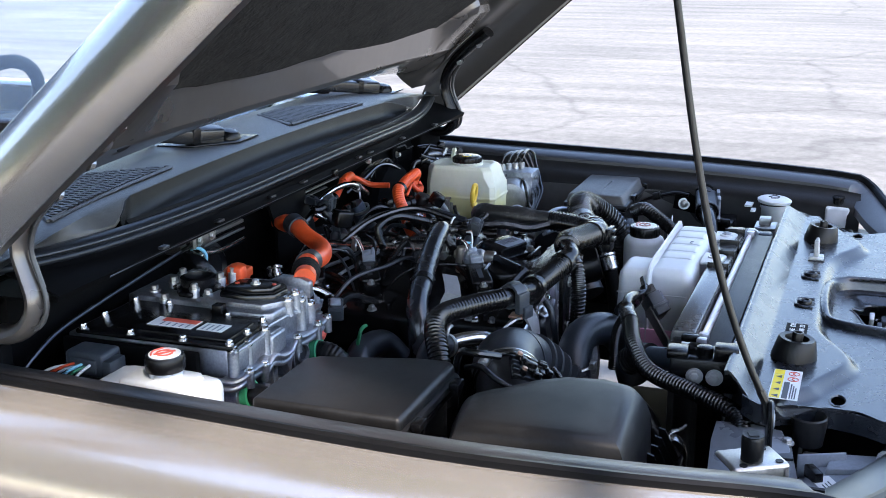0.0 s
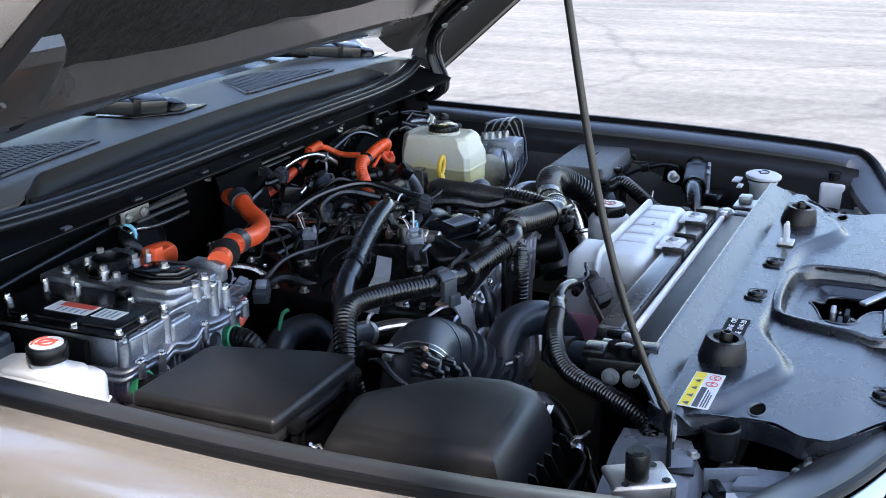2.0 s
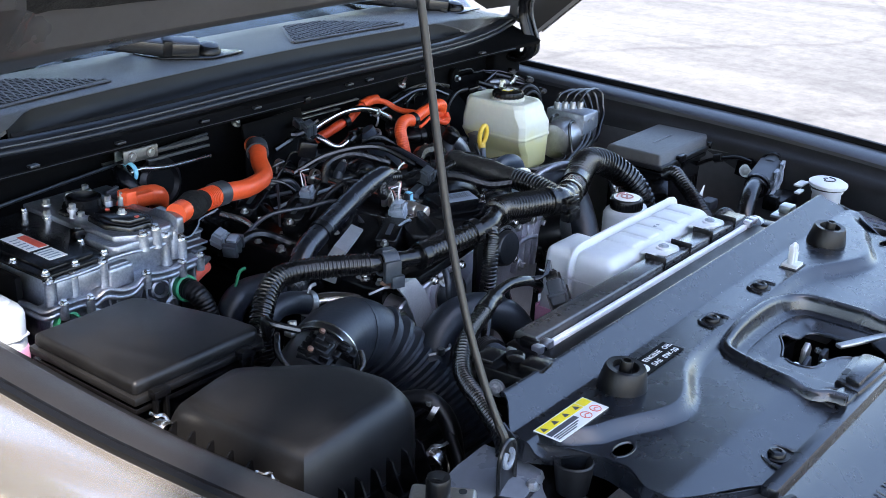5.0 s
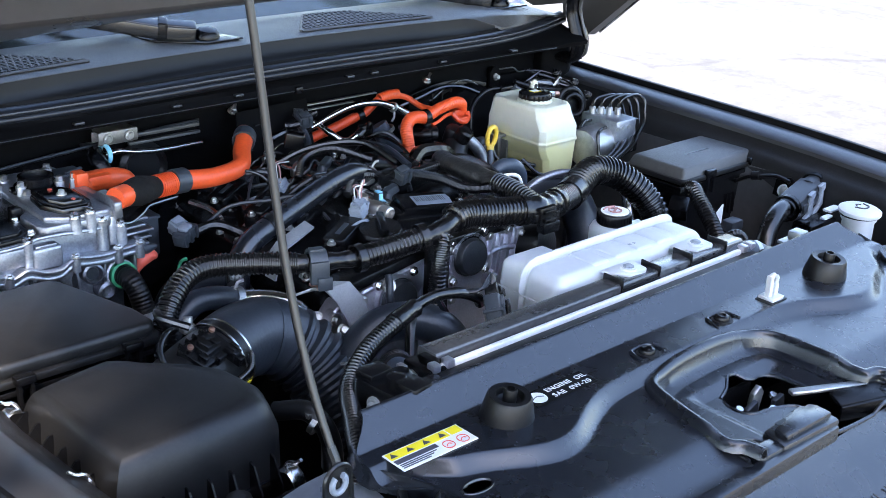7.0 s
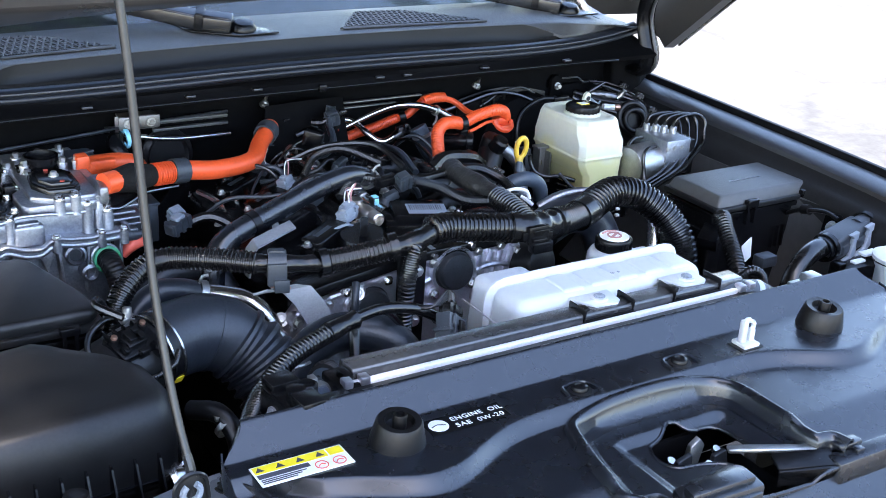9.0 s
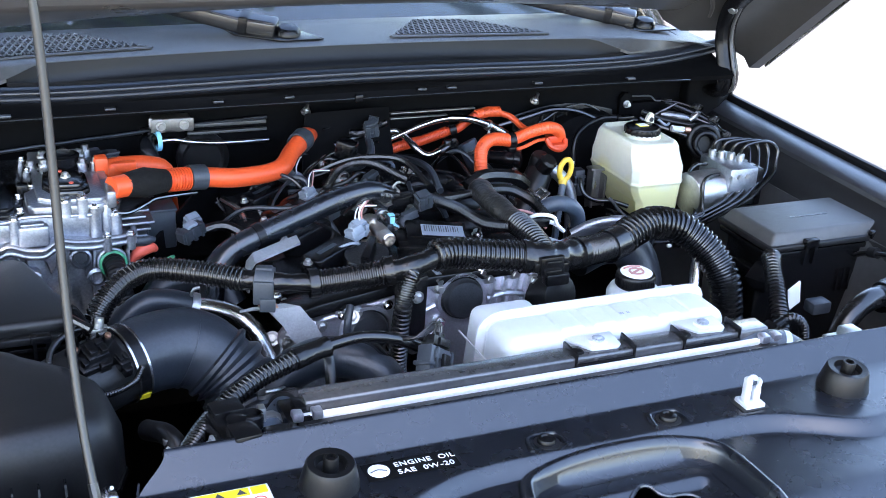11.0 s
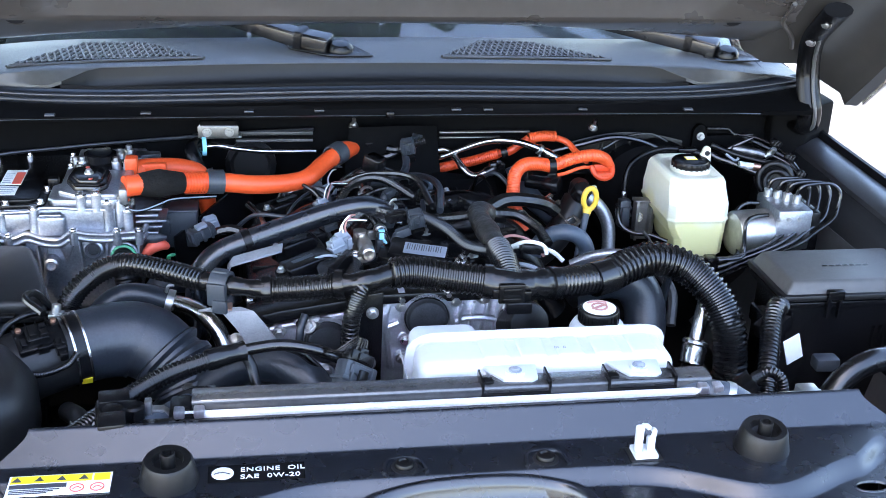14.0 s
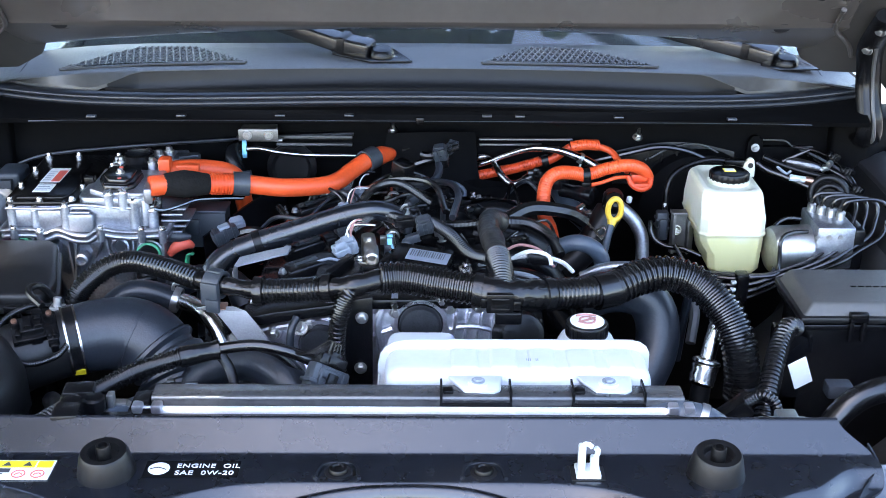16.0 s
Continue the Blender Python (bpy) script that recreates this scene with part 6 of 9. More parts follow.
    flange = part("connector_flange", lathe([(0.032, 0), (0.032, 0.008), (0.026, 0.010), (0.026, 0.022), (0.020, 0.024), (0.018, 0.012)], (-0.476, 0.832, 1.121), (0, 0, 1), 24), PLASTIC, unit, "round black connector flange")
    part("flange_ears", join(box(-0.514, -0.438, 0.820, 0.844, 1.121, 1.129, 0.003), box(-0.488, -0.464, 0.795, 0.87, 1.121, 1.129, 0.003)), PLASTIC, flange)
    for x, y, h in ((-0.434, 0.684, 1.122), (-0.430, 0.800, 1.146), (-0.449, 0.811, 1.142), (-0.503, 0.822, 1.140), (-0.448, 0.859, 1.140), (-0.436, 0.884, 1.138), (-0.470, 0.878, 1.136), (-0.50, 0.892, 1.130), (-0.505, 0.798, 1.134), (-0.52, 0.862, 1.126)):
        h -= 0.008
        post = part("bolt_post", lathe([(0.0082, -0.04), (0.0076, -0.002), (0.0070, 0.0)], (x, y, h), (0, 0, 1), 14), CAST, unit)
        part("bolt", bolt((x, y, h), r=0.0056, h=0.008), ZINC, post)
    part("cable_head", prism([(0.672, 1.112), (0.672, 1.136), (0.686, 1.142), (0.72, 1.142), (0.74, 1.132), (0.80, 1.128), (0.80, 1.112)], "x", -0.433, -0.420, 0.003), CAST, unit, "cast cable head")
    part("black_block", box(-0.548, -0.532, 0.752, 0.768, 1.112, 1.128, 0.002), PLASTIC, unit)


inverter()

# ---- cables and hoses ----
def orange_cables():
    a = thing("high_voltage_cable", (-0.29, 0.75, 1.1), "thick orange high-voltage cable with grey clips", "cable", "high voltage cables")
    part("cable", tube([(-0.425, 0.684, 1.138), (-0.39, 0.700, 1.136), (-0.353, 0.722, 1.128), (-0.291, 0.745, 1.121), (-0.22, 0.758, 1.110), (-0.15, 0.792, 1.105), (-0.115, 0.840, 1.114), (-0.090, 0.870, 1.1215), (-0.070, 0.902, 1.119), (-0.048, 0.935, 1.111)], [0.0165, 0.0165, 0.0165, 0.0156, 0.0152, 0.0150, 0.0148, 0.0150, 0.0165, 0.009], 18, 0.008), ORANGE, a)
    part("braided_sleeve", tube([(-0.405, 0.694, 1.137), (-0.375, 0.707, 1.134), (-0.342, 0.726, 1.127)], [0.0172, 0.0222, 0.0170], 20, 0.004), FELT, a, "black braided sleeve")
    for k in range(7):
        part("rib", ring((-0.335 + 0.0045 * k, 0.7285 + 0.0017 * k, 1.1262 - 0.0006 * k), (0.9, 0.35, -0.12), 0.0168, 0.002, 0.0012, 20), ORANGE, a)
    for p, d in (((-0.291, 0.745, 1.121), (0.95, 0.22, -0.1)), ((-0.089, 0.872, 1.1215), (0.62, 0.76, 0.12))):
        part("clip", join(ring(p, d, 0.0165, 0.026, 0.003, 20)), GREYPLASTIC, a, "grey plastic clip")
    part("connector", join(moved(box(-0.016, 0.016, -0.014, 0.014, -0.016, 0.014, 0.004, 3), pose(-0.030, 0.808, 1.126, 0, 12, -40))), PLASTIC, a, "black plug")
    b = thing("high_voltage_cable", (-0.38, 0.85, 1.1), "orange high-voltage cable behind the inverter", "cable", "high voltage cables")
    part("cable", tube([(-0.425, 0.80, 1.121), (-0.40, 0.822, 1.119), (-0.355, 0.840, 1.112), (-0.325, 0.85, 1.101), (-0.314, 0.865, 1.075), (-0.310, 0.88, 1.03), (-0.300, 0.89, 0.97), (-0.30, 0.88, 0.92)], [0.0155, 0.0165, 0.0168, 0.016, 0.0152, 0.015, 0.015, 0.015], 16, 0.008), ORANGE, b)
    part("plug_lever", join(box(-0.434, -0.414, 0.785, 0.81, 1.118, 1.148, 0.004), box(-0.43, -0.37, 0.80, 0.815, 1.118, 1.133, 0.003)), ORANGE, b)
    part("splash_plate", thick(loft([[(-0.424, 0.678, 1.104), (-0.410, 0.679, 1.1005), (-0.397, 0.684, 1.100), (-0.373, 0.699, 1.104), (-0.357, 0.714, 1.105), (-0.320, 0.734, 1.100), (-0.290, 0.75, 1.095)], [(-0.424, 0.74, 1.112), (-0.410, 0.745, 1.110), (-0.39, 0.75, 1.109), (-0.37, 0.755, 1.110), (-0.35, 0.765, 1.108), (-0.315, 0.775, 1.103), (-0.285, 0.785, 1.098)]]), 0.004), GLOSSBLACK, b, "black rubber splash plate")
    part("plate_edge", tube([(-0.424, 0.677, 1.104), (-0.410, 0.678, 1.1005), (-0.397, 0.683, 1.100), (-0.373, 0.698, 1.104), (-0.357, 0.713, 1.105), (-0.320, 0.733, 1.100), (-0.290, 0.749, 1.095)], 0.0012, 8, 0.006), LIGHTGREY, b, "thin pale edge")
    part("plug_shell", join(box(-0.428, -0.385, 0.862, 0.90, 1.108, 1.124, 0.004), moved(box(-0.016, 0.016, -0.003, 0.003, 0, 0.004, 0.001), pose(-0.400, 0.868, 1.124, 0, 0, 20))), GREYPLASTIC, b, "blue-grey plug shell")
    c = thing("high_voltage_cable", (0.25, 0.8, 1.1), "orange ribbed high-voltage cable", "cable", "high voltage cables")
    part("cable", tube([(0.222, 0.768, 1.015), (0.216, 0.772, 1.037), (0.206, 0.776, 1.058), (0.205, 0.785, 1.088), (0.211, 0.797, 1.109), (0.227, 0.805, 1.1205), (0.252, 0.815, 1.1185), (0.279, 0.824, 1.111)], 0.0112, 14, rib=0.0007, pitch=0.004), ORANGE, c)
    part("cable", tube([(0.279, 0.824, 1.111), (0.295, 0.824, 1.116), (0.315, 0.822, 1.124), (0.346, 0.816, 1.132), (0.369, 0.823, 1.125), (0.380, 0.832, 1.114), (0.387, 0.839, 1.102)], 0.0105, 14, rib=0.0007, pitch=0.004), ORANGE, c)
    part("clip", join(ring((0.279, 0.824, 1.111), (1, 0.05, 0.08), 0.0125, 0.012, 0.003, 18), box(0.272, 0.286, 0.812, 0.822, 1.094, 1.101, 0.001)), PLASTIC, c, "black clip")
    part("lower_lead", tube([(0.288, 0.812, 1.098), (0.305, 0.815, 1.101), (0.33, 0.82, 1.108), (0.355, 0.83, 1.106)], 0.0032, 10, 0.006), ORANGE, c)
    part("connector", join(tube([(0.352, 0.826, 1.108), (0.358, 0.818, 1.096), (0.372, 0.814, 1.090), (0.386, 0.818, 1.094), (0.390, 0.826, 1.104)], 0.0052, 10, 0.004), box(0.356, 0.384, 0.824, 0.842, 1.098, 1.112, 0.003), box(0.360, 0.386, 0.812, 0.826, 1.088, 1.100, 0.002)), ORANGEDARK, c, "orange plug")
    part("connector_tip", lathe([(0.005, 0), (0.005, 0.008), (0.003, 0.010)], (0.352, 0.80, 1.080), (-0.3, -0.7, -0.6), 12), WHITE, c)
    d = thing("high_voltage_cable", (0.25, 0.93, 1.1), "orange high-voltage cable along the firewall", "cable", "high voltage cables")
    part("cable", tube([(0.085, 0.966, 1.058), (0.106, 0.962, 1.062), (0.137, 0.960, 1.070), (0.167, 0.957, 1.077), (0.212, 0.950, 1.093)], 0.0090, 12, rib=0.0007, pitch=0.004), ORANGEDARK, d)
    part("cable", tube([(0.212, 0.950, 1.093), (0.232, 0.948, 1.097), (0.251, 0.946, 1.111), (0.266, 0.945, 1.122)], 0.0078, 12, 0.008), ORANGEDARK, d)
    part("cable", tube([(0.266, 0.945, 1.122), (0.291, 0.946, 1.126), (0.315, 0.950, 1.124)], 0.0095, 12, rib=0.0007, pitch=0.004), ORANGE, d)
    part("cable", tube([(0.315, 0.952, 1.121), (0.338, 0.945, 1.114), (0.352, 0.92, 1.10), (0.358, 0.88, 1.10)], 0.006, 10, 0.01), ORANGE, d)
    part("clip", ring((0.222, 0.949, 1.095), (1, -0.1, 0.25), 0.0095, 0.012, 0.003, 16), PLASTIC, d, "black clip")


orange_cables()


def taped(points, r, seed):
    """Wound tape: a lumpy sleeve."""
    rnd = random.Random(seed)
    pts, rs = [], []
    smooth = spline(points, 0.008)[0]
    for p in smooth:
        pts.append(p), rs.append(r * rnd.uniform(0.92, 1.1))
    return tube(pts, rs, 12, 0.005)


def main_loom():
    a = thing("wiring_loom", (0, 0.4, 1.0), "black corrugated wiring loom tube across the engine", "wiring loom", "wiring looms")
    part("tube", tube([(-0.492, 0.435, 1.0), (-0.487, 0.446, 1.04), (-0.472, 0.458, 1.070), (-0.44, 0.474, 1.092), (-0.404, 0.476, 1.100), (-0.35, 0.45, 1.100), (-0.300, 0.418, 1.098)], 0.0142, 14, rib=0.0018, pitch=0.006), GLOSSBLACK, a)
    part("tape", taped([(-0.31, 0.424, 1.098), (-0.27, 0.407, 1.096), (-0.235, 0.400, 1.093), (-0.215, 0.396, 1.092)], 0.0125, 1), TAPE, a)
    part("tube", tube([(-0.218, 0.396, 1.092), (-0.17, 0.385, 1.098), (-0.12, 0.373, 1.107)], 0.0155, 14, rib=0.0018, pitch=0.006), GLOSSBLACK, a)
    part("tape", taped([(-0.125, 0.375, 1.106), (-0.095, 0.370, 1.110), (-0.07, 0.375, 1.113), (-0.045, 0.388, 1.115)], 0.0145, 2), TAPE, a)
    part("tube", tube([(-0.050, 0.386, 1.115), (-0.02, 0.390, 1.115), (0.03, 0.384, 1.109), (0.085, 0.374, 1.104)], 0.0195, 16, rib=0.0024, pitch=0.007), GLOSSBLACK, a)
    part("tape", taped([(0.08, 0.375, 1.104), (0.11, 0.370, 1.100), (0.15, 0.382, 1.094), (0.18, 0.395, 1.089)], 0.0215, 3), TAPE, a)
    part("tube", tube([(0.175, 0.393, 1.089), (0.21, 0.410, 1.083), (0.25, 0.428, 1.078)], 0.0205, 14, rib=0.002, pitch=0.007), GLOSSBLACK, a)
    part("collar", ring((0.262, 0.433, 1.078), (0.9, 0.38, 0.05), 0.0225, 0.034, 0.003, 24), GLOSSBLACK, a, "wide black collar")
    part("tube", tube([(0.275, 0.438, 1.079), (0.31, 0.452, 1.088), (0.35, 0.460, 1.092), (0.395, 0.452, 1.080), (0.43, 0.425, 1.050), (0.448, 0.400, 1.012), (0.455, 0.388, 0.96), (0.455, 0.385, 0.93)], 0.0225, 18, rib=0.0032, pitch=0.0085), GLOSSBLACK, a)
    part("tube", tube([(-0.083, 0.372, 1.110), (-0.095, 0.358, 1.098), (-0.106, 0.350, 1.06), (-0.108, 0.352, 1.01), (-0.105, 0.36, 0.96)], 0.0108, 12, rib=0.0018, pitch=0.006), GLOSSBLACK, a)
    part("tube", tube([(0.115, 0.375, 1.102), (0.114, 0.42, 1.112), (0.112, 0.46, 1.116)], 0.0165, 14, rib=0.0022, pitch=0.006), GLOSSBLACK, a)
    part("tape", taped([(0.112, 0.455, 1.116), (0.108, 0.50, 1.120), (0.102, 0.55, 1.124), (0.108, 0.585, 1.122), (0.125, 0.60, 1.112)], 0.0165, 4), DUSTTAPE, a, "dusty grey wound tape")
    part("clip", join(ring((-0.276, 0.410, 1.096), (0.9, -0.35, -0.05), 0.0155, 0.024, 0.004, 18), moved(box(-0.013, 0.013, -0.022, -0.012, -0.022, 0.010, 0.002), pose(-0.276, 0.410, 1.094, 0, 0, -20)), moved(box(-0.010, 0.010, -0.006, 0.006, 0.016, 0.023, 0.001), pose(-0.276, 0.410, 1.094, 0, 0, -20)), moved(box(-0.004, 0.016, -0.026, -0.020, -0.030, -0.012, 0.001), pose(-0.276, 0.410, 1.094, 0, 0, -20))), GREYPLASTIC, a, "grey loom clip")
    hub = part("clip", box(0.092, 0.128, 0.343, 0.352, 1.084, 1.112, 0.002), PLASTIC, a, "black loom clip")
    for z in (1.091, 1.105):
        part("clip_bar", box(0.098, 0.122, 0.338, 0.345, z - 0.003, z + 0.003, 0.001), PLASTIC, hub)
    for x0, z0 in ((0.084, 1.090), (0.127, 1.086)):
        part("clip_arm", box(x0, x0 + 0.011, 0.346, 0.372, z0, z0 + 0.014, 0.002), PLASTIC, hub)
    part("clip_foot", box(0.104, 0.140, 0.345, 0.362, 1.066, 1.084, 0.003), PLASTIC, hub)
    for p, d in (((-0.118, 0.374, 1.107), (0.9, -0.2, 0.15)), ((0.082, 0.374, 1.104), (1, -0.15, -0.1)), ((0.176, 0.392, 1.090), (0.9, 0.35, -0.1)), ((-0.215, 0.396, 1.092), (1, -0.1, 0.05))):
        part("tape_band", ring(p, d, 0.0178 if p[0] < 0.0 else 0.0215, 0.012, 0.0025, 20), TAPE, a)
    b = thing("wiring_loom", (-0.28, 0.2, 1.0), "black corrugated loom in front of the engine", "wiring loom", "wiring looms")
    part("tube", tube([(-0.535, 0.052, 0.93), (-0.518, 0.040, 0.980), (-0.503, 0.040, 1.018), (-0.482, 0.054, 1.040), (-0.446, 0.108, 1.046), (-0.398, 0.178, 1.049), (-0.344, 0.212, 1.067), (-0.285, 0.229, 1.080)], 0.0106, 14, rib=0.0016, pitch=0.0055), GLOSSBLACK, b)
    part("tape", taped([(-0.290, 0.228, 1.079), (-0.266, 0.236, 1.081), (-0.245, 0.243, 1.082)], 0.0125, 6), TAPE, b)
    part("cable", tube([(-0.25, 0.243, 1.082), (-0.203, 0.249, 1.085), (-0.16, 0.247, 1.078), (-0.125, 0.25, 1.060), (-0.11, 0.26, 1.045)], 0.0075, 10, 0.008), GLOSSBLACK, b)
    part("cable", tube([(-0.20, 0.249, 1.083), (-0.175, 0.27, 1.06), (-0.15, 0.28, 1.03)], 0.0045, 8, 0.008), GLOSSBLACK, b)
    part("cable", tube([(-0.245, 0.243, 1.078), (-0.235, 0.26, 1.04), (-0.23, 0.265, 0.98)], 0.006, 8, rib=0.001, pitch=0.004), GLOSSBLACK, b)
    sensor = thing("pressure_sensor", (-0.1, 0.27, 1.02), "grey-black plug on a bracket by the coolant reservoir", "connector")
    m = pose(-0.112, 0.224, 1.048, -24, 34, 24)
    shell = part("body", moved(join(box(-0.026, 0.026, -0.011, 0.011, -0.020, 0.018, 0.003), box(-0.029, 0.029, -0.013, 0.013, -0.008, -0.003, 0.001), box(-0.020, 0.020, -0.014, -0.010, 0.002, 0.014, 0.002), box(-0.018, -0.014, -0.015, -0.010, -0.018, 0.016, 0.001), box(0.014, 0.018, -0.015, -0.010, -0.018, 0.016, 0.001)), m), GREYPLASTIC, sensor)
    part("latch", moved(box(-0.007, 0.007, -0.018, -0.012, -0.012, 0.010, 0.002), m), PLASTIC, shell)
    part("plug", moved(join(box(-0.020, 0.018, -0.009, 0.009, 0.018, 0.032, 0.002), box(-0.010, 0.012, -0.012, -0.008, 0.020, 0.030, 0.001), box(-0.006, 0.008, -0.006, 0.006, 0.030, 0.038, 0.002)), m), PLASTIC, sensor)
    for k in range(4):
        part("wire", tube([m @ Vector((-0.008 + 0.005 * k, 0, 0.034)), m @ Vector((-0.012 + 0.004 * k, -0.002, 0.050)), (-0.135 + 0.003 * k, 0.236, 1.080), (-0.155, 0.246, 1.076 + 0.002 * k)], 0.0017, 6, 0.005), GLOSSBLACK, sensor)
    part("bracket", moved(box(-0.018, 0.018, 0.012, 0.015, -0.075, 0.0, 0.001), m), SATINSTEEL, sensor, "bare steel bracket")


main_loom()


def intake():
    duct = thing("intake_duct", (-0.40, 0.37, 0.95), "black rubber intake elbow with steel band clamp", "intake duct")
    part("elbow", tube([(-0.468, 0.357, 1.033), (-0.43, 0.372, 1.036), (-0.392, 0.379, 1.034), (-0.368, 0.375, 1.026), (-0.350, 0.367, 1.014)], [0.047, 0.049, 0.050, 0.050, 0.048], 32, 0.008), HOSE, duct)
    part("bellows", tube([(-0.354, 0.369, 1.017), (-0.336, 0.357, 1.000), (-0.320, 0.338, 0.974), (-0.307, 0.308, 0.937), (-0.300, 0.275, 0.90), (-0.298, 0.24, 0.86)], 0.0455, 32, rib=0.0075, pitch=0.019), HOSE, duct, "ribbed rubber bellows")
    part("moulded_line", ring((-0.384, 0.378, 1.031), (0.92, -0.12, -0.38), 0.0495, 0.004, 0.0018, 36), HOSE, duct)
    part("band_clamp", ring((-0.464, 0.3585, 1.0335), (0.92, 0.37, 0.07), 0.0475, 0.016, 0.0016, 36), PLASTIC, duct)
    for k in (-0.0075, 0.0075):
        part("band_edge", ring((-0.464 + k, 0.3585 + k * 0.4, 1.0335), (0.92, 0.37, 0.07), 0.0488, 0.0028, 0.0012, 36), STEEL, duct, "steel band clamp")
    part("paint_mark", moved(box(-0.008, 0.008, -0.006, 0.006, 0, 0.0012, 0), pose(-0.448, 0.322, 1.006, 0, 0, 0) @ frame_to((0.2, -0.75, -0.5))), LABELYELLOW, duct, "yellow paint mark")
    part("clamp_screw", join(lathe([(0.006, -0.008), (0.006, 0.010)], (-0.488, 0.385, 1.075), (0.1, 0.2, 1), 10), box(-0.498, -0.478, 0.378, 0.392, 1.066, 1.074, 0.002)), ZINC, duct)
    snorkel = thing("air_flow_sensor", (-0.5, 0.34, 1.0), "black air flow sensor on the intake tube", "sensor")
    part("tube", tube([(-0.565, 0.318, 1.010), (-0.52, 0.335, 1.025), (-0.470, 0.356, 1.033)], [0.05, 0.047, 0.0455], 30, 0.01), MATTE, snorkel)
    way, up = Vector((0.92, 0.37, 0.07)).normalized(), Vector((-0.02, -0.42, 0.9)).normalized()
    side = up.cross(way).normalized()
    up = way.cross(side)
    m = Matrix(((way.x, side.x, up.x, -0.500), (way.y, side.y, up.y, 0.325), (way.z, side.z, up.z, 1.070), (0, 0, 0, 1)))
    plate = part("sensor_body", moved(join(box(-0.030, 0.028, -0.022, 0.020, -0.012, 0.004, 0.002), box(-0.018, 0.010, -0.014, 0.012, 0.003, 0.012, 0.002)), m), PLASTIC, snorkel)
    for a0, a1, b0, b1, c0, c1 in ((-0.014, -0.004, -0.010, 0.008, 0.012, 0.018), (0.000, 0.008, -0.012, -0.002, 0.010, 0.017), (0.000, 0.009, 0.002, 0.010, 0.010, 0.015), (-0.026, -0.019, -0.018, -0.006, 0.004, 0.012), (0.012, 0.026, -0.034, -0.016, -0.006, 0.008), (0.014, 0.024, -0.042, -0.033, -0.008, 0.004), (0.013, 0.018, -0.030, -0.018, 0.008, 0.012), (0.020, 0.025, -0.030, -0.018, 0.008, 0.012), (-0.008, 0.006, -0.026, -0.018, -0.004, 0.008)):
        part("moulding", moved(box(a0, a1, b0, b1, c0, c1, 0.001), m), PLASTIC, plate)
    for k in range(4):
        part("moulding", moved(box(-0.027 + 0.013 * k, -0.0255 + 0.013 * k, 0.008, 0.022, 0.002, 0.009, 0), m), PLASTIC, plate)
    for a, b in ((-0.024, 0.008), (0.020, 0.010)):
        part("screw_boss", moved(lathe([(0.0062, 0), (0.0060, 0.008)], (a, b, 0.003), (0, 0, 1), 12), m), PLASTIC, plate)
        part("screw", moved(lathe([(0.0040, 0), (0.0038, 0.003), (0.002, 0.0035)], (a, b, 0.011), (0, 0, 1), 10), m), COPPER, plate, "copper-coloured screw")
    part("lead", tube([(-0.452, 0.30, 1.058), (-0.465, 0.285, 1.048), (-0.50, 0.280, 1.040), (-0.535, 0.298, 1.046), (-0.552, 0.322, 1.062), (-0.545, 0.352, 1.072), (-0.52, 0.38, 1.075), (-0.492, 0.41, 1.06)], 0.0036, 8, rib=0.0006, pitch=0.003), GLOSSBLACK, snorkel, "thin corrugated lead")
    part("lead", tube([(-0.50, 0.36, 1.085), (-0.525, 0.385, 1.095), (-0.515, 0.41, 1.09), (-0.495, 0.425, 1.05)], 0.005, 8, 0.006), GLOSSBLACK, snorkel)


intake()


def air_hose():
    hose = thing("air_hose", (-0.2, 0.58, 1.0), "smooth black plastic air hose over the engine", "hose")
    part("pipe", tube([(-0.018, 0.612, 1.108), (-0.04, 0.610, 1.122), (-0.07, 0.603, 1.130), (-0.12, 0.596, 1.122), (-0.18, 0.585, 1.106), (-0.241, 0.571, 1.090), (-0.285, 0.562, 1.074), (-0.308, 0.552, 1.05), (-0.316, 0.545, 1.01), (-0.318, 0.54, 0.92)], [0.0140, 0.0145, 0.0155, 0.0162, 0.0166, 0.0170, 0.0174, 0.0178, 0.018, 0.018], 20, 0.008), COVER, hose)
    part("band", ring((-0.241, 0.571, 1.090), (-0.95, -0.2, -0.27), 0.0170, 0.012, 0.0022, 24), PLASTIC, hose)
    part("spring_clip", join(ring((-0.028, 0.611, 1.115), (0.7, 0.1, -0.7), 0.0150, 0.007, 0.0018, 20), tube([(-0.028, 0.60, 1.132), (-0.024, 0.598, 1.140), (-0.018, 0.596, 1.142)], 0.002, 6, 0.004)), ZINC, hose, "steel spring clip")


air_hose()


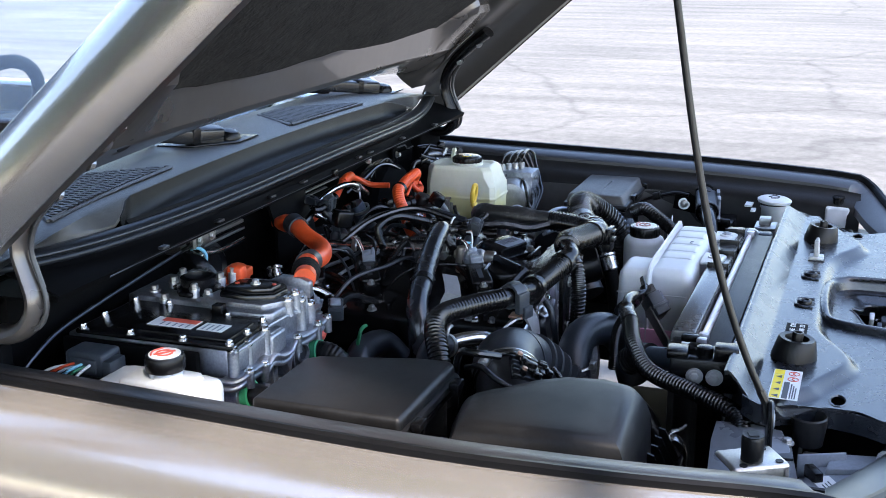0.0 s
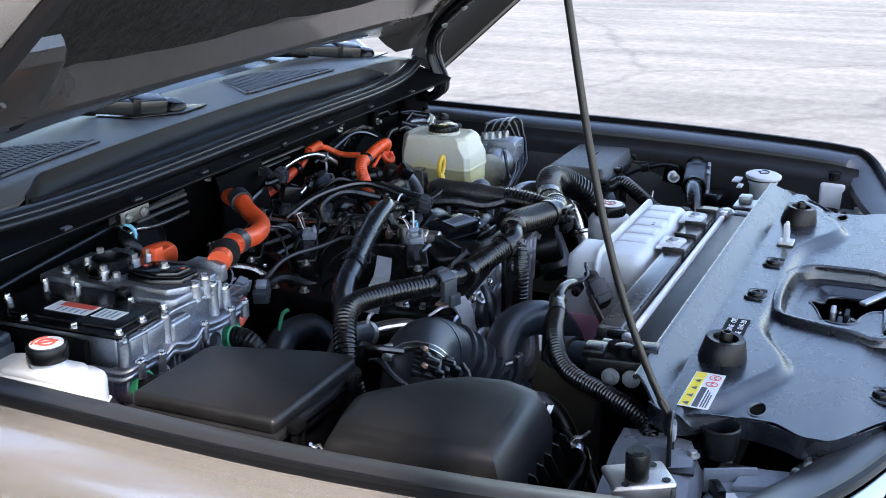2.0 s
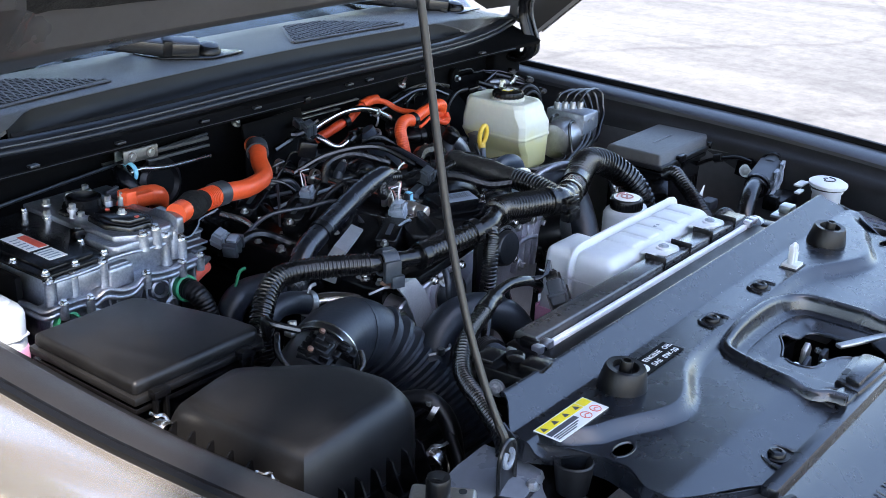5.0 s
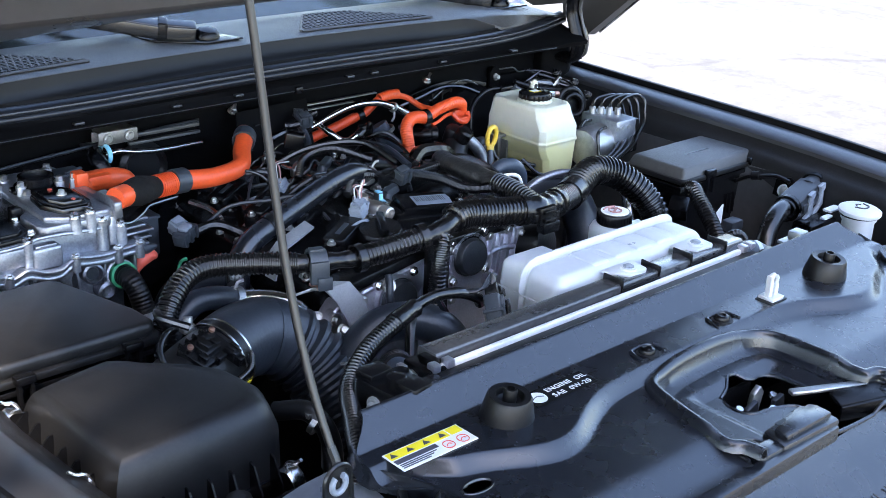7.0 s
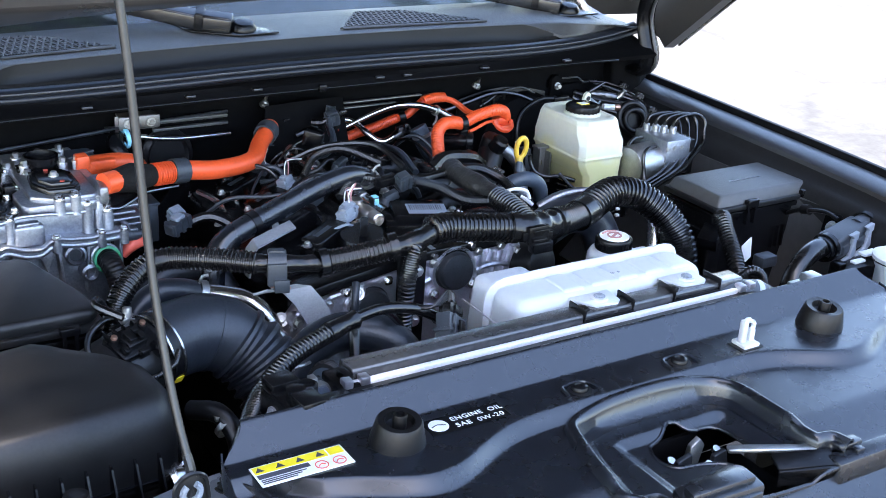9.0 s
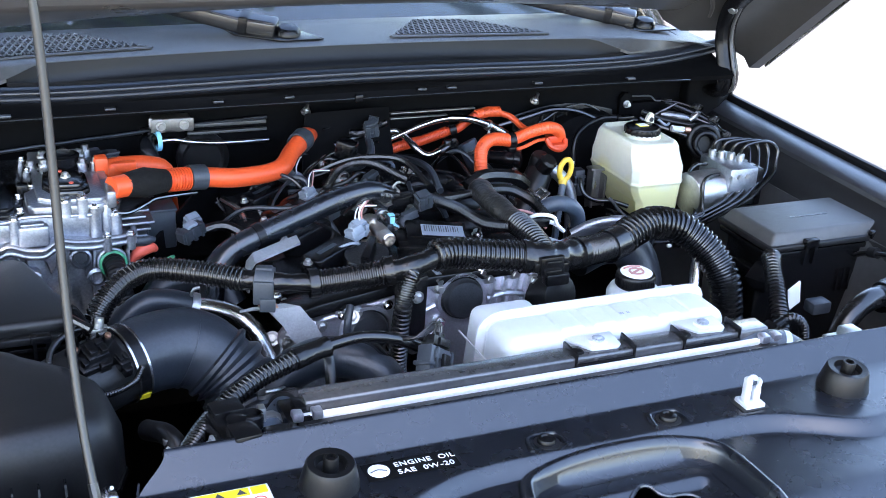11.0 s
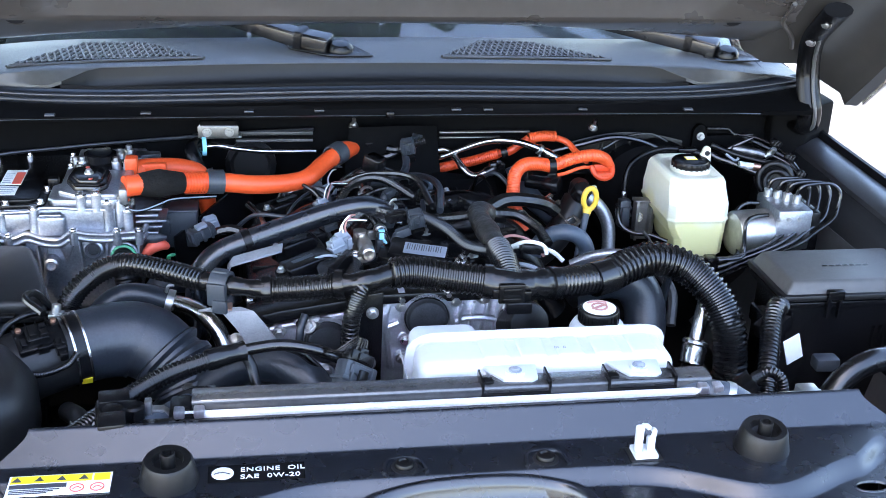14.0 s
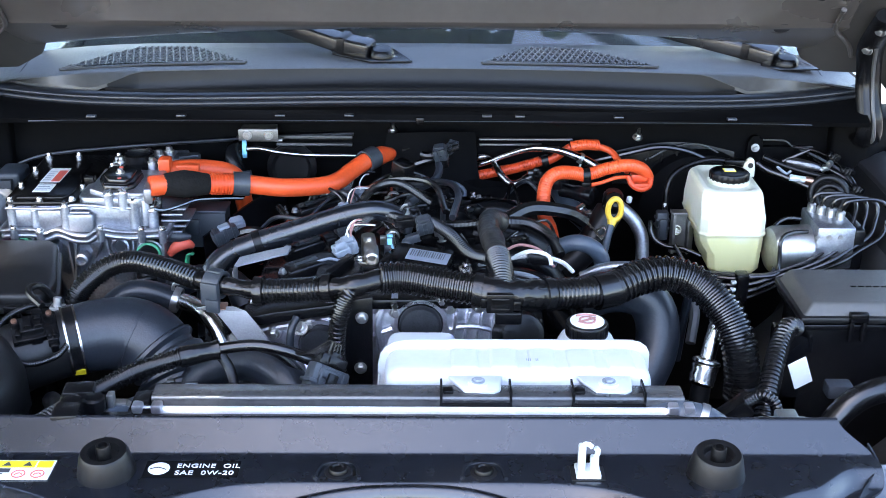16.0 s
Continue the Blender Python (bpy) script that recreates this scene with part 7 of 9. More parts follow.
def coolant_hoses():
    a = thing("coolant_hose", (-0.38, 0.48, 1.0), "grey-black rubber coolant hose joined to a steel pipe", "hose", "coolant hoses")
    part("hose", tube([(-0.47, 0.475, 0.98), (-0.45, 0.487, 1.020), (-0.418, 0.492, 1.044), (-0.385, 0.492, 1.044), (-0.352, 0.492, 1.032)], 0.0165, 18, 0.008), HOSE, a)
    part("spring_clip", join(ring((-0.352, 0.492, 1.032), (1, -0.1, -0.3), 0.017, 0.010, 0.002, 20), tube([(-0.356, 0.488, 1.048), (-0.352, 0.486, 1.060), (-0.344, 0.484, 1.062)], 0.0025, 6, 0.004)), ZINC, a, "steel spring clip")
    part("pipe", tube([(-0.350, 0.492, 1.032), (-0.325, 0.472, 1.034), (-0.302, 0.448, 1.031), (-0.282, 0.430, 1.012), (-0.268, 0.412, 0.975), (-0.25, 0.39, 0.94)], 0.0122, 18, 0.008), STEEL, a, "bright steel coolant pipe")
    part("pipe", tube([(-0.33, 0.50, 1.02), (-0.29, 0.47, 1.01), (-0.27, 0.44, 0.98), (-0.25, 0.42, 0.94)], 0.007, 12, 0.008), STEEL, a, "bright steel coolant pipe")
    b = thing("radiator_hose", (-0.19, 0.3, 0.95), "thick grey-black radiator hose arching down", "hose", "coolant hoses")
    part("hose", tube([(-0.135, 0.25, 0.93), (-0.148, 0.262, 0.985), (-0.166, 0.278, 1.016), (-0.195, 0.298, 1.029), (-0.238, 0.314, 1.027), (-0.278, 0.314, 1.006), (-0.305, 0.306, 0.97), (-0.33, 0.30, 0.92)], 0.0258, 20, 0.01), HOSE, b)
    c = thing("radiator_hose", (0.36, 0.5, 0.9), "thick grey rubber radiator hose bending down", "hose", "coolant hoses")
    part("hose", tube([(0.23, 0.49, 1.035), (0.28, 0.50, 1.046), (0.325, 0.498, 1.040), (0.348, 0.488, 1.010), (0.346, 0.465, 0.965), (0.315, 0.43, 0.915)], 0.032, 22, 0.01), HOSE, c)
    d = thing("heater_hose", (0.25, 0.56, 1.0), "grey-blue rubber heater hose loop", "hose", "coolant hoses")
    part("hose", tube([(0.195, 0.575, 1.055), (0.205, 0.575, 1.076), (0.225, 0.568, 1.092), (0.247, 0.562, 1.094), (0.268, 0.563, 1.080), (0.277, 0.565, 1.055), (0.279, 0.567, 1.0)], 0.0125, 16, 0.006), HEATER, d)
    part("sleeve", tube([(0.277, 0.566, 1.052), (0.279, 0.567, 1.02), (0.28, 0.568, 0.99)], 0.0150, 14, rib=0.001, pitch=0.004), GLOSSBLACK, d)
    e = thing("hose", (0.26, 0.88, 1.0), "blue-grey rubber hose behind the engine", "hose", "coolant hoses")
    part("hose", tube([(0.232, 0.905, 1.085), (0.238, 0.900, 1.072), (0.249, 0.895, 1.050), (0.266, 0.887, 1.026), (0.289, 0.875, 1.008), (0.312, 0.86, 0.985)], 0.0180, 18, 0.008), HEATER, e)
    part("collar", ring((0.240, 0.897, 1.074), (0.35, -0.15, -0.92), 0.0185, 0.006, 0.003, 22), ZINC, e)
    g2 = thing("coolant_valve", (0.27, 0.81, 1.06), "black coolant pipe joint with a slotted steel clamp", "pipe joint")
    part("barrel", lathe([(0.012, 0), (0.012, 0.028), (0.0135, 0.030), (0.0135, 0.048), (0.016, 0.050), (0.016, 0.060), (0.010, 0.063)], (0.240, 0.834, 1.081), (0.83, -0.55, 0.02), 20), PLASTIC, g2)
    along = (Vector((0.3004, 0.7271, 1.0433)) - Vector((0.2776, 0.7636, 1.0605))).normalized()
    wide = along.cross(Vector((-0.1, 0.9, -0.45))).normalized()
    up = wide.cross(along)
    m = Matrix(((along.x, wide.x, up.x, 0.289), (along.y, wide.y, up.y, 0.745), (along.z, wide.z, up.z, 1.052), (0, 0, 0, 1)))
    part("slotted_clamp", moved(join(box(-0.030, 0.030, -0.0105, -0.0055, -0.001, 0.001, 0.0006), box(-0.030, 0.030, 0.0055, 0.0105, -0.001, 0.001, 0.0006), box(-0.031, -0.024, -0.0105, 0.0105, -0.0012, 0.0012, 0.0006), box(0.008, 0.013, -0.0060, 0.0060, -0.001, 0.001, 0.0006), box(0.024, 0.031, -0.0105, 0.0105, -0.0012, 0.0012, 0.0006), box(-0.046, -0.028, -0.004, 0.004, 0.0, 0.003, 0.001), box(-0.050, -0.042, -0.009, 0.009, -0.002, 0.004, 0.001)), m), STEEL, g2, "slotted steel clamp")
    part("hose", tube([(0.315, 0.775, 1.065), (0.300, 0.762, 1.045), (0.285, 0.752, 1.020), (0.262, 0.745, 0.995), (0.235, 0.74, 0.975)], 0.024, 18, 0.008), RUBBER, g2)
    part("boss", lathe([(0.017, -0.02), (0.017, 0.006), (0.014, 0.012), (0.008, 0.013)], (0.322, 0.79, 1.082), (0.0, -0.35, 0.9), 20), RUBBER, g2)
    f = thing("coolant_hose", (-0.43, 0.64, 1.0), "black inverter coolant hose dropping from a port", "hose", "coolant hoses")
    part("hose", tube([(-0.431, 0.668, 1.030), (-0.431, 0.645, 1.030), (-0.428, 0.628, 1.016), (-0.424, 0.618, 0.985), (-0.42, 0.61, 0.94)], 0.0150, 16, rib=0.0008, pitch=0.005), RUBBER, f)
    part("clip", ring((-0.424, 0.617, 0.982), (0.1, -0.2, -1), 0.0158, 0.012, 0.003, 18), LIGHTGREY, f)
    g = thing("coolant_hose", (-0.63, 0.64, 1.0), "black inverter coolant hose dropping from a port", "hose", "coolant hoses")
    part("hose", tube([(-0.631, 0.668, 1.040), (-0.631, 0.645, 1.040), (-0.632, 0.630, 1.024), (-0.634, 0.625, 0.98)], 0.0150, 16, 0.006), RUBBER, g)
    h = thing("coolant_hose", (-0.3, 0.66, 0.95), "dark grey rubber hose beside the engine", "hose", "coolant hoses")
    part("hose", tube([(-0.40, 0.62, 0.95), (-0.375, 0.625, 0.995), (-0.34, 0.63, 1.005), (-0.29, 0.62, 1.0), (-0.27, 0.60, 0.97)], 0.021, 18, 0.008), HOSE, h)
    part("green_clip", tube([(-0.365, 0.63, 1.02), (-0.36, 0.625, 1.045), (-0.352, 0.62, 1.05)], 0.005, 6, 0.005, flat=0.5), GREEN, h, "green plastic clip")


coolant_hoses()


def steel_pipes():
    a = thing("metal_pipe", (0.2, 0.88, 1.1), "bright bent steel pipe across the rear of the engine", "pipe", "metal pipes")
    part("pipe", tube([(0.092, 0.970, 1.090), (0.101, 0.968, 1.094), (0.116, 0.966, 1.096), (0.128, 0.955, 1.090), (0.140, 0.930, 1.077), (0.152, 0.918, 1.066), (0.166, 0.910, 1.064), (0.184, 0.905, 1.074)], 0.0062, 12, 0.006), STEEL, a)
    part("joint", join(lathe([(0.010, -0.012), (0.010, 0.004), (0.007, 0.006)], (0.192, 0.903, 1.078), (0.8, 0, 0.5), 14), box(0.186, 0.214, 0.895, 0.912, 1.066, 1.092, 0.004), box(0.196, 0.206, 0.888, 0.897, 1.086, 1.099, 0.002)), GLOSSBLACK, a, "black pipe joint")
    b = thing("metal_pipe", (0.2, 0.93, 1.12), "bright steel pipe arching over the engine", "pipe", "metal pipes")
    part("pipe", tube([(0.090, 0.960, 1.078), (0.117, 0.955, 1.089), (0.140, 0.950, 1.100), (0.160, 0.945, 1.109), (0.184, 0.935, 1.120), (0.208, 0.925, 1.126), (0.243, 0.920, 1.123), (0.281, 0.920, 1.109), (0.294, 0.920, 1.102), (0.318, 0.918, 1.088)], [0.0045, 0.0045, 0.0045, 0.005, 0.0055, 0.006, 0.0062, 0.008, 0.009, 0.009], 12, 0.006), STEEL, b)
    part("collar", join(ring((0.281, 0.920, 1.109), (0.85, 0, -0.5), 0.0080, 0.006, 0.002, 16), tube([(0.281, 0.915, 1.100), (0.277, 0.912, 1.090), (0.270, 0.91, 1.084)], 0.0022, 6, 0.004)), ZINC, b)
    c = thing("metal_pipe", (-0.2, 0.94, 1.1), "thin bright metal pipe along the firewall", "pipe", "metal pipes")
    part("pipe", tube([(-0.315, 0.933, 1.118), (-0.29, 0.936, 1.119), (-0.262, 0.940, 1.112), (-0.21, 0.95, 1.103), (-0.12, 0.962, 1.098)], 0.0048, 10, 0.008), STEEL, c)
    part("elbow", tube([(-0.326, 0.945, 1.118), (-0.335, 0.925, 1.116), (-0.33, 0.91, 1.10), (-0.318, 0.90, 1.075), (-0.31, 0.89, 1.05)], 0.0145, 14, 0.006), PLASTIC, c, "black elbow joint")
    part("blue_clip", ring((-0.314, 0.934, 1.119), (1, 0.1, 0), 0.0135, 0.007, 0.003, 20), BLUE, c, "light blue retaining clip")
    part("grey_clip", ring((-0.316, 0.901, 1.082), (0.25, -0.3, -0.9), 0.0145, 0.009, 0.003, 20), GREYPLASTIC, c)
    d = thing("firewall_bar", (-0.2, 0.96, 1.12), "pressed metal heat shield rail on the firewall", "rail")
    part("rail", join(box(-0.25, -0.125, 0.956, 0.964, 1.130, 1.136, 0.001), box(-0.26, -0.125, 0.954, 0.962, 1.118, 1.123, 0.001)), GREYPAINT, d)
    part("rail", join(box(0.103, 0.270, 0.956, 0.964, 1.1295, 1.1325, 0.001), box(0.103, 0.215, 0.956, 0.964, 1.120, 1.1225, 0.001)), SATINSTEEL, d)
    e = thing("aluminium_pipe", (0.36, 0.75, 1.0), "dull aluminium pipe bending down behind the dipstick", "pipe", "metal pipes")
    part("pipe", tube([(0.315, 0.765, 1.085), (0.33, 0.762, 1.076), (0.352, 0.758, 1.058), (0.367, 0.752, 1.03), (0.370, 0.745, 0.99), (0.368, 0.735, 0.93)], 0.0115, 16, 0.006), CAST, e)
    part("boss", lathe([(0.016, 0), (0.016, 0.02), (0.012, 0.024)], (0.315, 0.762, 1.078), (0.2, -0.5, 0.8), 16), PLASTIC, e)
    f = thing("air_conditioning_pipe", (0.41, 0.42, 0.95), "aluminium air conditioning pipe with crimped ferrule", "pipe", "metal pipes")
    part("pipe", tube([(0.385, 0.47, 1.075), (0.41, 0.462, 1.065), (0.428, 0.448, 1.035), (0.418, 0.43, 1.0), (0.408, 0.415, 0.965)], 0.0110, 14, 0.006), STEEL, f)
    part("ferrule", lathe([(0.015, 0), (0.0205, 0.003), (0.0205, 0.007), (0.0180, 0.010), (0.0195, 0.014), (0.0178, 0.020), (0.0195, 0.026), (0.0178, 0.032), (0.019, 0.036), (0.016, 0.040)], (0.412, 0.420, 0.978), (-0.25, -0.35, -0.9), 20), STEEL, f)
    part("hose", tube([(0.404, 0.408, 0.945), (0.40, 0.40, 0.91), (0.395, 0.39, 0.85)], 0.0145, 14, 0.01), RUBBER, f)
    g = thing("metal_pipe", (0.30, 0.49, 1.05), "short bright pipe over the wiring loom", "pipe", "metal pipes")
    part("pipe", tube([(0.24, 0.52, 1.06), (0.27, 0.51, 1.078), (0.31, 0.50, 1.084), (0.345, 0.487, 1.078), (0.37, 0.47, 1.068)], 0.0075, 12, 0.006), CAST, g)


steel_pipes()


def dipstick():
    unit = thing("dipstick", (0.3, 0.66, 1.0), "yellow oil dipstick handle on a steel tube", "dipstick")
    pts = [(0.307 + 0.0105 * math.cos(a), 0.672 - 0.006 * math.sin(a) * 0.4, 1.107 + 0.019 * math.sin(a)) for a in [2 * math.pi * i / 20 for i in range(21)]]
    part("handle", join(tube(pts, 0.0046, 10, 0.004), tube([(0.304, 0.672, 1.088), (0.302, 0.668, 1.080)], [0.008, 0.006], 10, 0.004)), YELLOW, unit, "yellow ring handle")
    part("tube", tube([(0.302, 0.668, 1.083), (0.296, 0.660, 1.060), (0.288, 0.650, 1.02), (0.28, 0.64, 0.97)], 0.0058, 10, 0.01), HEATER, unit)


dipstick()


def abs_unit():
    unit = thing("brake_control_unit", (0.62, 0.68, 0.95), "aluminium brake control unit with round pump motor", "brake unit")
    part("block", box(0.622, 0.682, 0.640, 0.735, 1.020, 1.090, 0.004), CAST, unit)
    part("motor", join(lathe([(0.038, 0), (0.038, 0.058), (0.035, 0.064), (0.026, 0.066)], (0.622, 0.680, 1.040), (-1, -0.12, 0), 28)), ZINC, unit, "bare metal pump motor")
    for k in range(4):
        part("port", join(lathe([(0.007, -0.004), (0.007, 0.012), (0.005, 0.014)], (0.632 + 0.012 * k, 0.715 - 0.012 * k, 1.090), (0, 0, 1), 10)), ZINC, unit)
    for y, z in ((0.66, 1.075), (0.69, 1.075), (0.72, 1.075), (0.66, 1.045), (0.70, 1.045)):
        part("screw", lathe([(0.005, 0), (0.005, 0.002)], (0.672, y, z), (1, 0, 0), 12), ZINC, unit)
        part("screw", lathe([(0.004, 0), (0.004, 0.002)], (0.622 + (y - 0.66) * 0.6, 0.640, z), (0, -1, 0), 12), ZINC, unit)
    part("valve_cover", box(0.672, 0.70, 0.645, 0.73, 1.015, 1.085, 0.005), PLASTIC, unit)


abs_unit()


def brake_lines():
    for k in range(4):
        x0, y0 = 0.632 + 0.012 * k, 0.715 - 0.012 * k
        out = 0.036 + 0.011 * k
        q = k / 3
        line = [(x0, y0, 1.096), (x0, y0 - 0.001, 1.110), (x0 + 0.010, y0 - 0.003, 1.121), (0.682 + 0.040 * q, 0.706 - 0.026 * q, 1.122), (0.696 + 0.043 * q, 0.698 - 0.028 * q, 1.110), (0.690 + 0.046 * q, 0.680 - 0.016 * q, 1.088), (0.676 + 0.050 * q, 0.664 - 0.010 * q, 1.069), (0.640 + 0.050 * q, 0.645 - 0.006 * q, 1.050 + 0.002 * q), (0.604 + 0.050 * q, 0.632 - 0.006 * q, 1.034 + 0.002 * q), (0.56, 0.624, 1.022 - 0.008 * k), (0.51, 0.620, 1.012 - 0.011 * k), (0.45, 0.64, 1.010 - 0.011 * k), (0.415, 0.70, 1.015 - 0.010 * k)]
        solo("brake_line", tube(line, 0.0032, 8, 0.006), GLOSSBLACK, "thin black steel brake line from the control unit", "brake line", "brake lines")
    for k in range(2):
        line = [(0.612, 0.70 - 0.04 * k, 1.082 - 0.006 * k), (0.585, 0.695 - 0.045 * k, 1.084 - 0.006 * k), (0.566, 0.685 - 0.045 * k, 1.07), (0.564, 0.66 - 0.03 * k, 1.03), (0.555, 0.64 - 0.02 * k, 1.012 + 0.006 * k), (0.50, 0.645 - 0.02 * k, 1.008 + 0.006 * k), (0.435, 0.66, 1.012), (0.41, 0.69, 1.04)]
        solo("brake_line", tube(line, 0.0034, 8, 0.008), GLOSSBLACK, "thin black steel brake line looping by the pump motor", "brake line", "brake lines")
    holder = thing("line_holder", (0.505, 0.62, 0.97), "black pipe holder with white and red marks", "clip")
    part("body", box(0.495, 0.515, 0.608, 0.632, 0.968, 1.022, 0.003), PLASTIC, holder)
    for k in range(4):
        part("mark", box(0.486, 0.494, 0.606, 0.612, 0.972 + 0.012 * k, 0.977 + 0.012 * k, 0.001), LABELWHITE, holder)


brake_lines()


def booster():
    unit = thing("brake_booster", (0.5, 0.9, 1.0), "black round brake booster behind the fluid reservoir", "brake booster")
    part("shell", lathe([(0.115, 0), (0.12, 0.03), (0.11, 0.06), (0.07, 0.085), (0.05, 0.09)], (0.50, 0.985, 1.00), (0, -1, 0.05), 36), BAYPAINT, unit)
    for q, (radius, thickness, back) in enumerate(((0.030, 0.0065, 0.0), (0.022, 0.0055, -0.008))):
        loop = [Vector((0.699, 0.832 + back, 1.074 - 0.003 * q)) + radius * (math.cos(a) * Vector((0.97, -0.25, 0)) + math.sin(a) * Vector((0.0, 0.25, 0.97))) for a in [2 * math.pi * i / 28 for i in range(29)]]
        part("grommet", tube(loop, thickness, 12, 0.006), RUBBER, unit, "ribbed rubber grommet")
    part("grommet_boot", lathe([(0.030, 0), (0.030, -0.03), (0.024, -0.06)], (0.699, 0.838, 1.074), (-0.2, -0.95, 0.2), 24), RUBBER, unit)
    part("vacuum_hose", tube([(0.420, 0.84, 1.030), (0.423, 0.846, 1.051), (0.424, 0.850, 1.077), (0.433, 0.858, 1.098), (0.458, 0.868, 1.113), (0.494, 0.877, 1.121), (0.528, 0.877, 1.120), (0.566, 0.87, 1.114)], 0.0050, 10, 0.008), RUBBER, unit)
    part("hose_sleeve", box(0.524, 0.560, 0.868, 0.884, 1.112, 1.124, 0.003), PLASTIC, unit)
    part("sensor", lathe([(0.0060, 0), (0.0060, 0.026)], (0.634, 0.851, 1.0995), (1, -0.13, -0.13), 12), WHITE, unit)
    part("sensor_tip", lathe([(0.0068, 0), (0.0068, 0.010), (0.005, 0.015)], (0.660, 0.8475, 1.096), (1, -0.13, -0.13), 12), COPPER, unit, "brass sensor tip")
    part("bracket", join(box(0.422, 0.462, 0.786, 0.790, 0.985, 1.062, 0.002), box(0.422, 0.427, 0.768, 0.79, 0.99, 1.062, 0.001), box(0.448, 0.453, 0.770, 0.79, 0.99, 1.05, 0.001), box(0.420, 0.464, 0.772, 0.792, 1.058, 1.063, 0.001)), SATINSTEEL, unit, "pressed steel bracket")
    part("bolt", bolt((0.432, 0.785, 1.028), (0, -1, 0.2), 0.006, 0.006), STEEL, unit)
    part("plug", join(box(0.400, 0.420, 0.792, 0.812, 1.005, 1.055, 0.003), box(0.403, 0.417, 0.787, 0.794, 1.012, 1.045, 0.002), box(0.398, 0.422, 0.790, 0.814, 1.026, 1.030, 0.001), box(0.398, 0.422, 0.790, 0.814, 1.040, 1.044, 0.001)), GREYPLASTIC, unit, "grey sensor plug")
    part("plug_tip", lathe([(0.0035, 0), (0.0035, 0.014)], (0.4215, 0.843, 1.040), (0.05, 0.1, 1), 10), LABELWHITE, unit, "white plug tip")
    part("pipe_stub", tube([(0.378, 0.740, 1.062), (0.379, 0.738, 1.050), (0.385, 0.730, 1.034), (0.403, 0.720, 1.025), (0.428, 0.710, 1.025), (0.457, 0.700, 1.016)], 0.0040, 10, 0.006), GLOSSBLACK, unit)
    # pipes and wires beside the booster
    side = thing("wiring_loom", (0.66, 0.9, 1.05), "black pipes, foil sleeve and clips between booster and fender", "wiring loom", "wiring looms")
    part("pipe", tube([(0.585, 0.89, 1.112), (0.603, 0.88, 1.102), (0.628, 0.87, 1.095), (0.667, 0.85, 1.083), (0.69, 0.84, 1.07)], 0.0068, 12, 0.006), GLOSSBLACK, side)
    part("pipe", tube([(0.60, 0.905, 1.118), (0.64, 0.895, 1.104), (0.68, 0.88, 1.096), (0.72, 0.86, 1.09), (0.75, 0.84, 1.07)], 0.0050, 10, 0.006), RUBBER, side)
    part("foil_sleeve", tube([(0.640, 0.902, 1.112), (0.654, 0.900, 1.1105), (0.676, 0.895, 1.107), (0.698, 0.89, 1.103)], [0.004, 0.0078, 0.0085, 0.006], 10, 0.006), FOIL, side, "crinkled foil sleeve")
    part("hook", tube([(0.616, 0.872, 1.112), (0.624, 0.868, 1.106), (0.634, 0.868, 1.100), (0.640, 0.868, 1.106)], 0.0026, 8, 0.004), LIGHTGREY, side)
    part("elbow", join(tube([(0.700, 0.888, 1.100), (0.708, 0.884, 1.108), (0.712, 0.880, 1.118)], 0.0052, 10, 0.004), ring((0.706, 0.885, 1.106), (0.4, -0.2, 0.8), 0.0055, 0.004, 0.002, 14)), ZINC, side)
    part("spike", tube([(0.640, 0.92, 1.105), (0.662, 0.915, 1.118), (0.682, 0.91, 1.130)], [0.004, 0.004, 0.002], 8, 0.006), GLOSSBLACK, side)
    for x, y, z, w in ((0.735, 0.86, 1.108, 0.010), (0.722, 0.90, 1.122, 0.008), (0.698, 0.93, 1.112, 0.011), (0.745, 0.83, 1.086, 0.008)):
        part("plug", moved(join(box(-w, w, -0.008, 0.008, -0.007, 0.007, 0.002), box(-w * 0.6, w * 0.8, -0.011, -0.007, -0.004, 0.005, 0.001), box(-w - 0.006, -w, -0.004, 0.004, -0.004, 0.004, 0.001)), pose(x, y, z, 10, 20, 30 + 500 * x)), PLASTIC, side)
    for k in range(3):
        part("wire", tube([(0.66 + 0.012 * k, 0.935, 1.128 - 0.004 * k), (0.70, 0.915 - 0.01 * k, 1.124 - 0.008 * k), (0.735, 0.875 - 0.008 * k, 1.106 - 0.006 * k), (0.752, 0.83, 1.08 - 0.006 * k)], 0.0024, 6, 0.006), (GLOSSBLACK, GREYPLASTIC, GLOSSBLACK)[k], side)
    part("panel_edge", tube([(0.615, 0.968, 1.1300), (0.651, 0.964, 1.1300), (0.660, 0.964, 1.1255), (0.670, 0.964, 1.1185), (0.705, 0.964, 1.1180)], 0.0016, 6, 0.006), GREYPAINT, side)
    part("panel_box", box(0.612, 0.705, 0.966, 0.982, 1.085, 1.1170, 0.003), BAYPAINT, side)


booster()


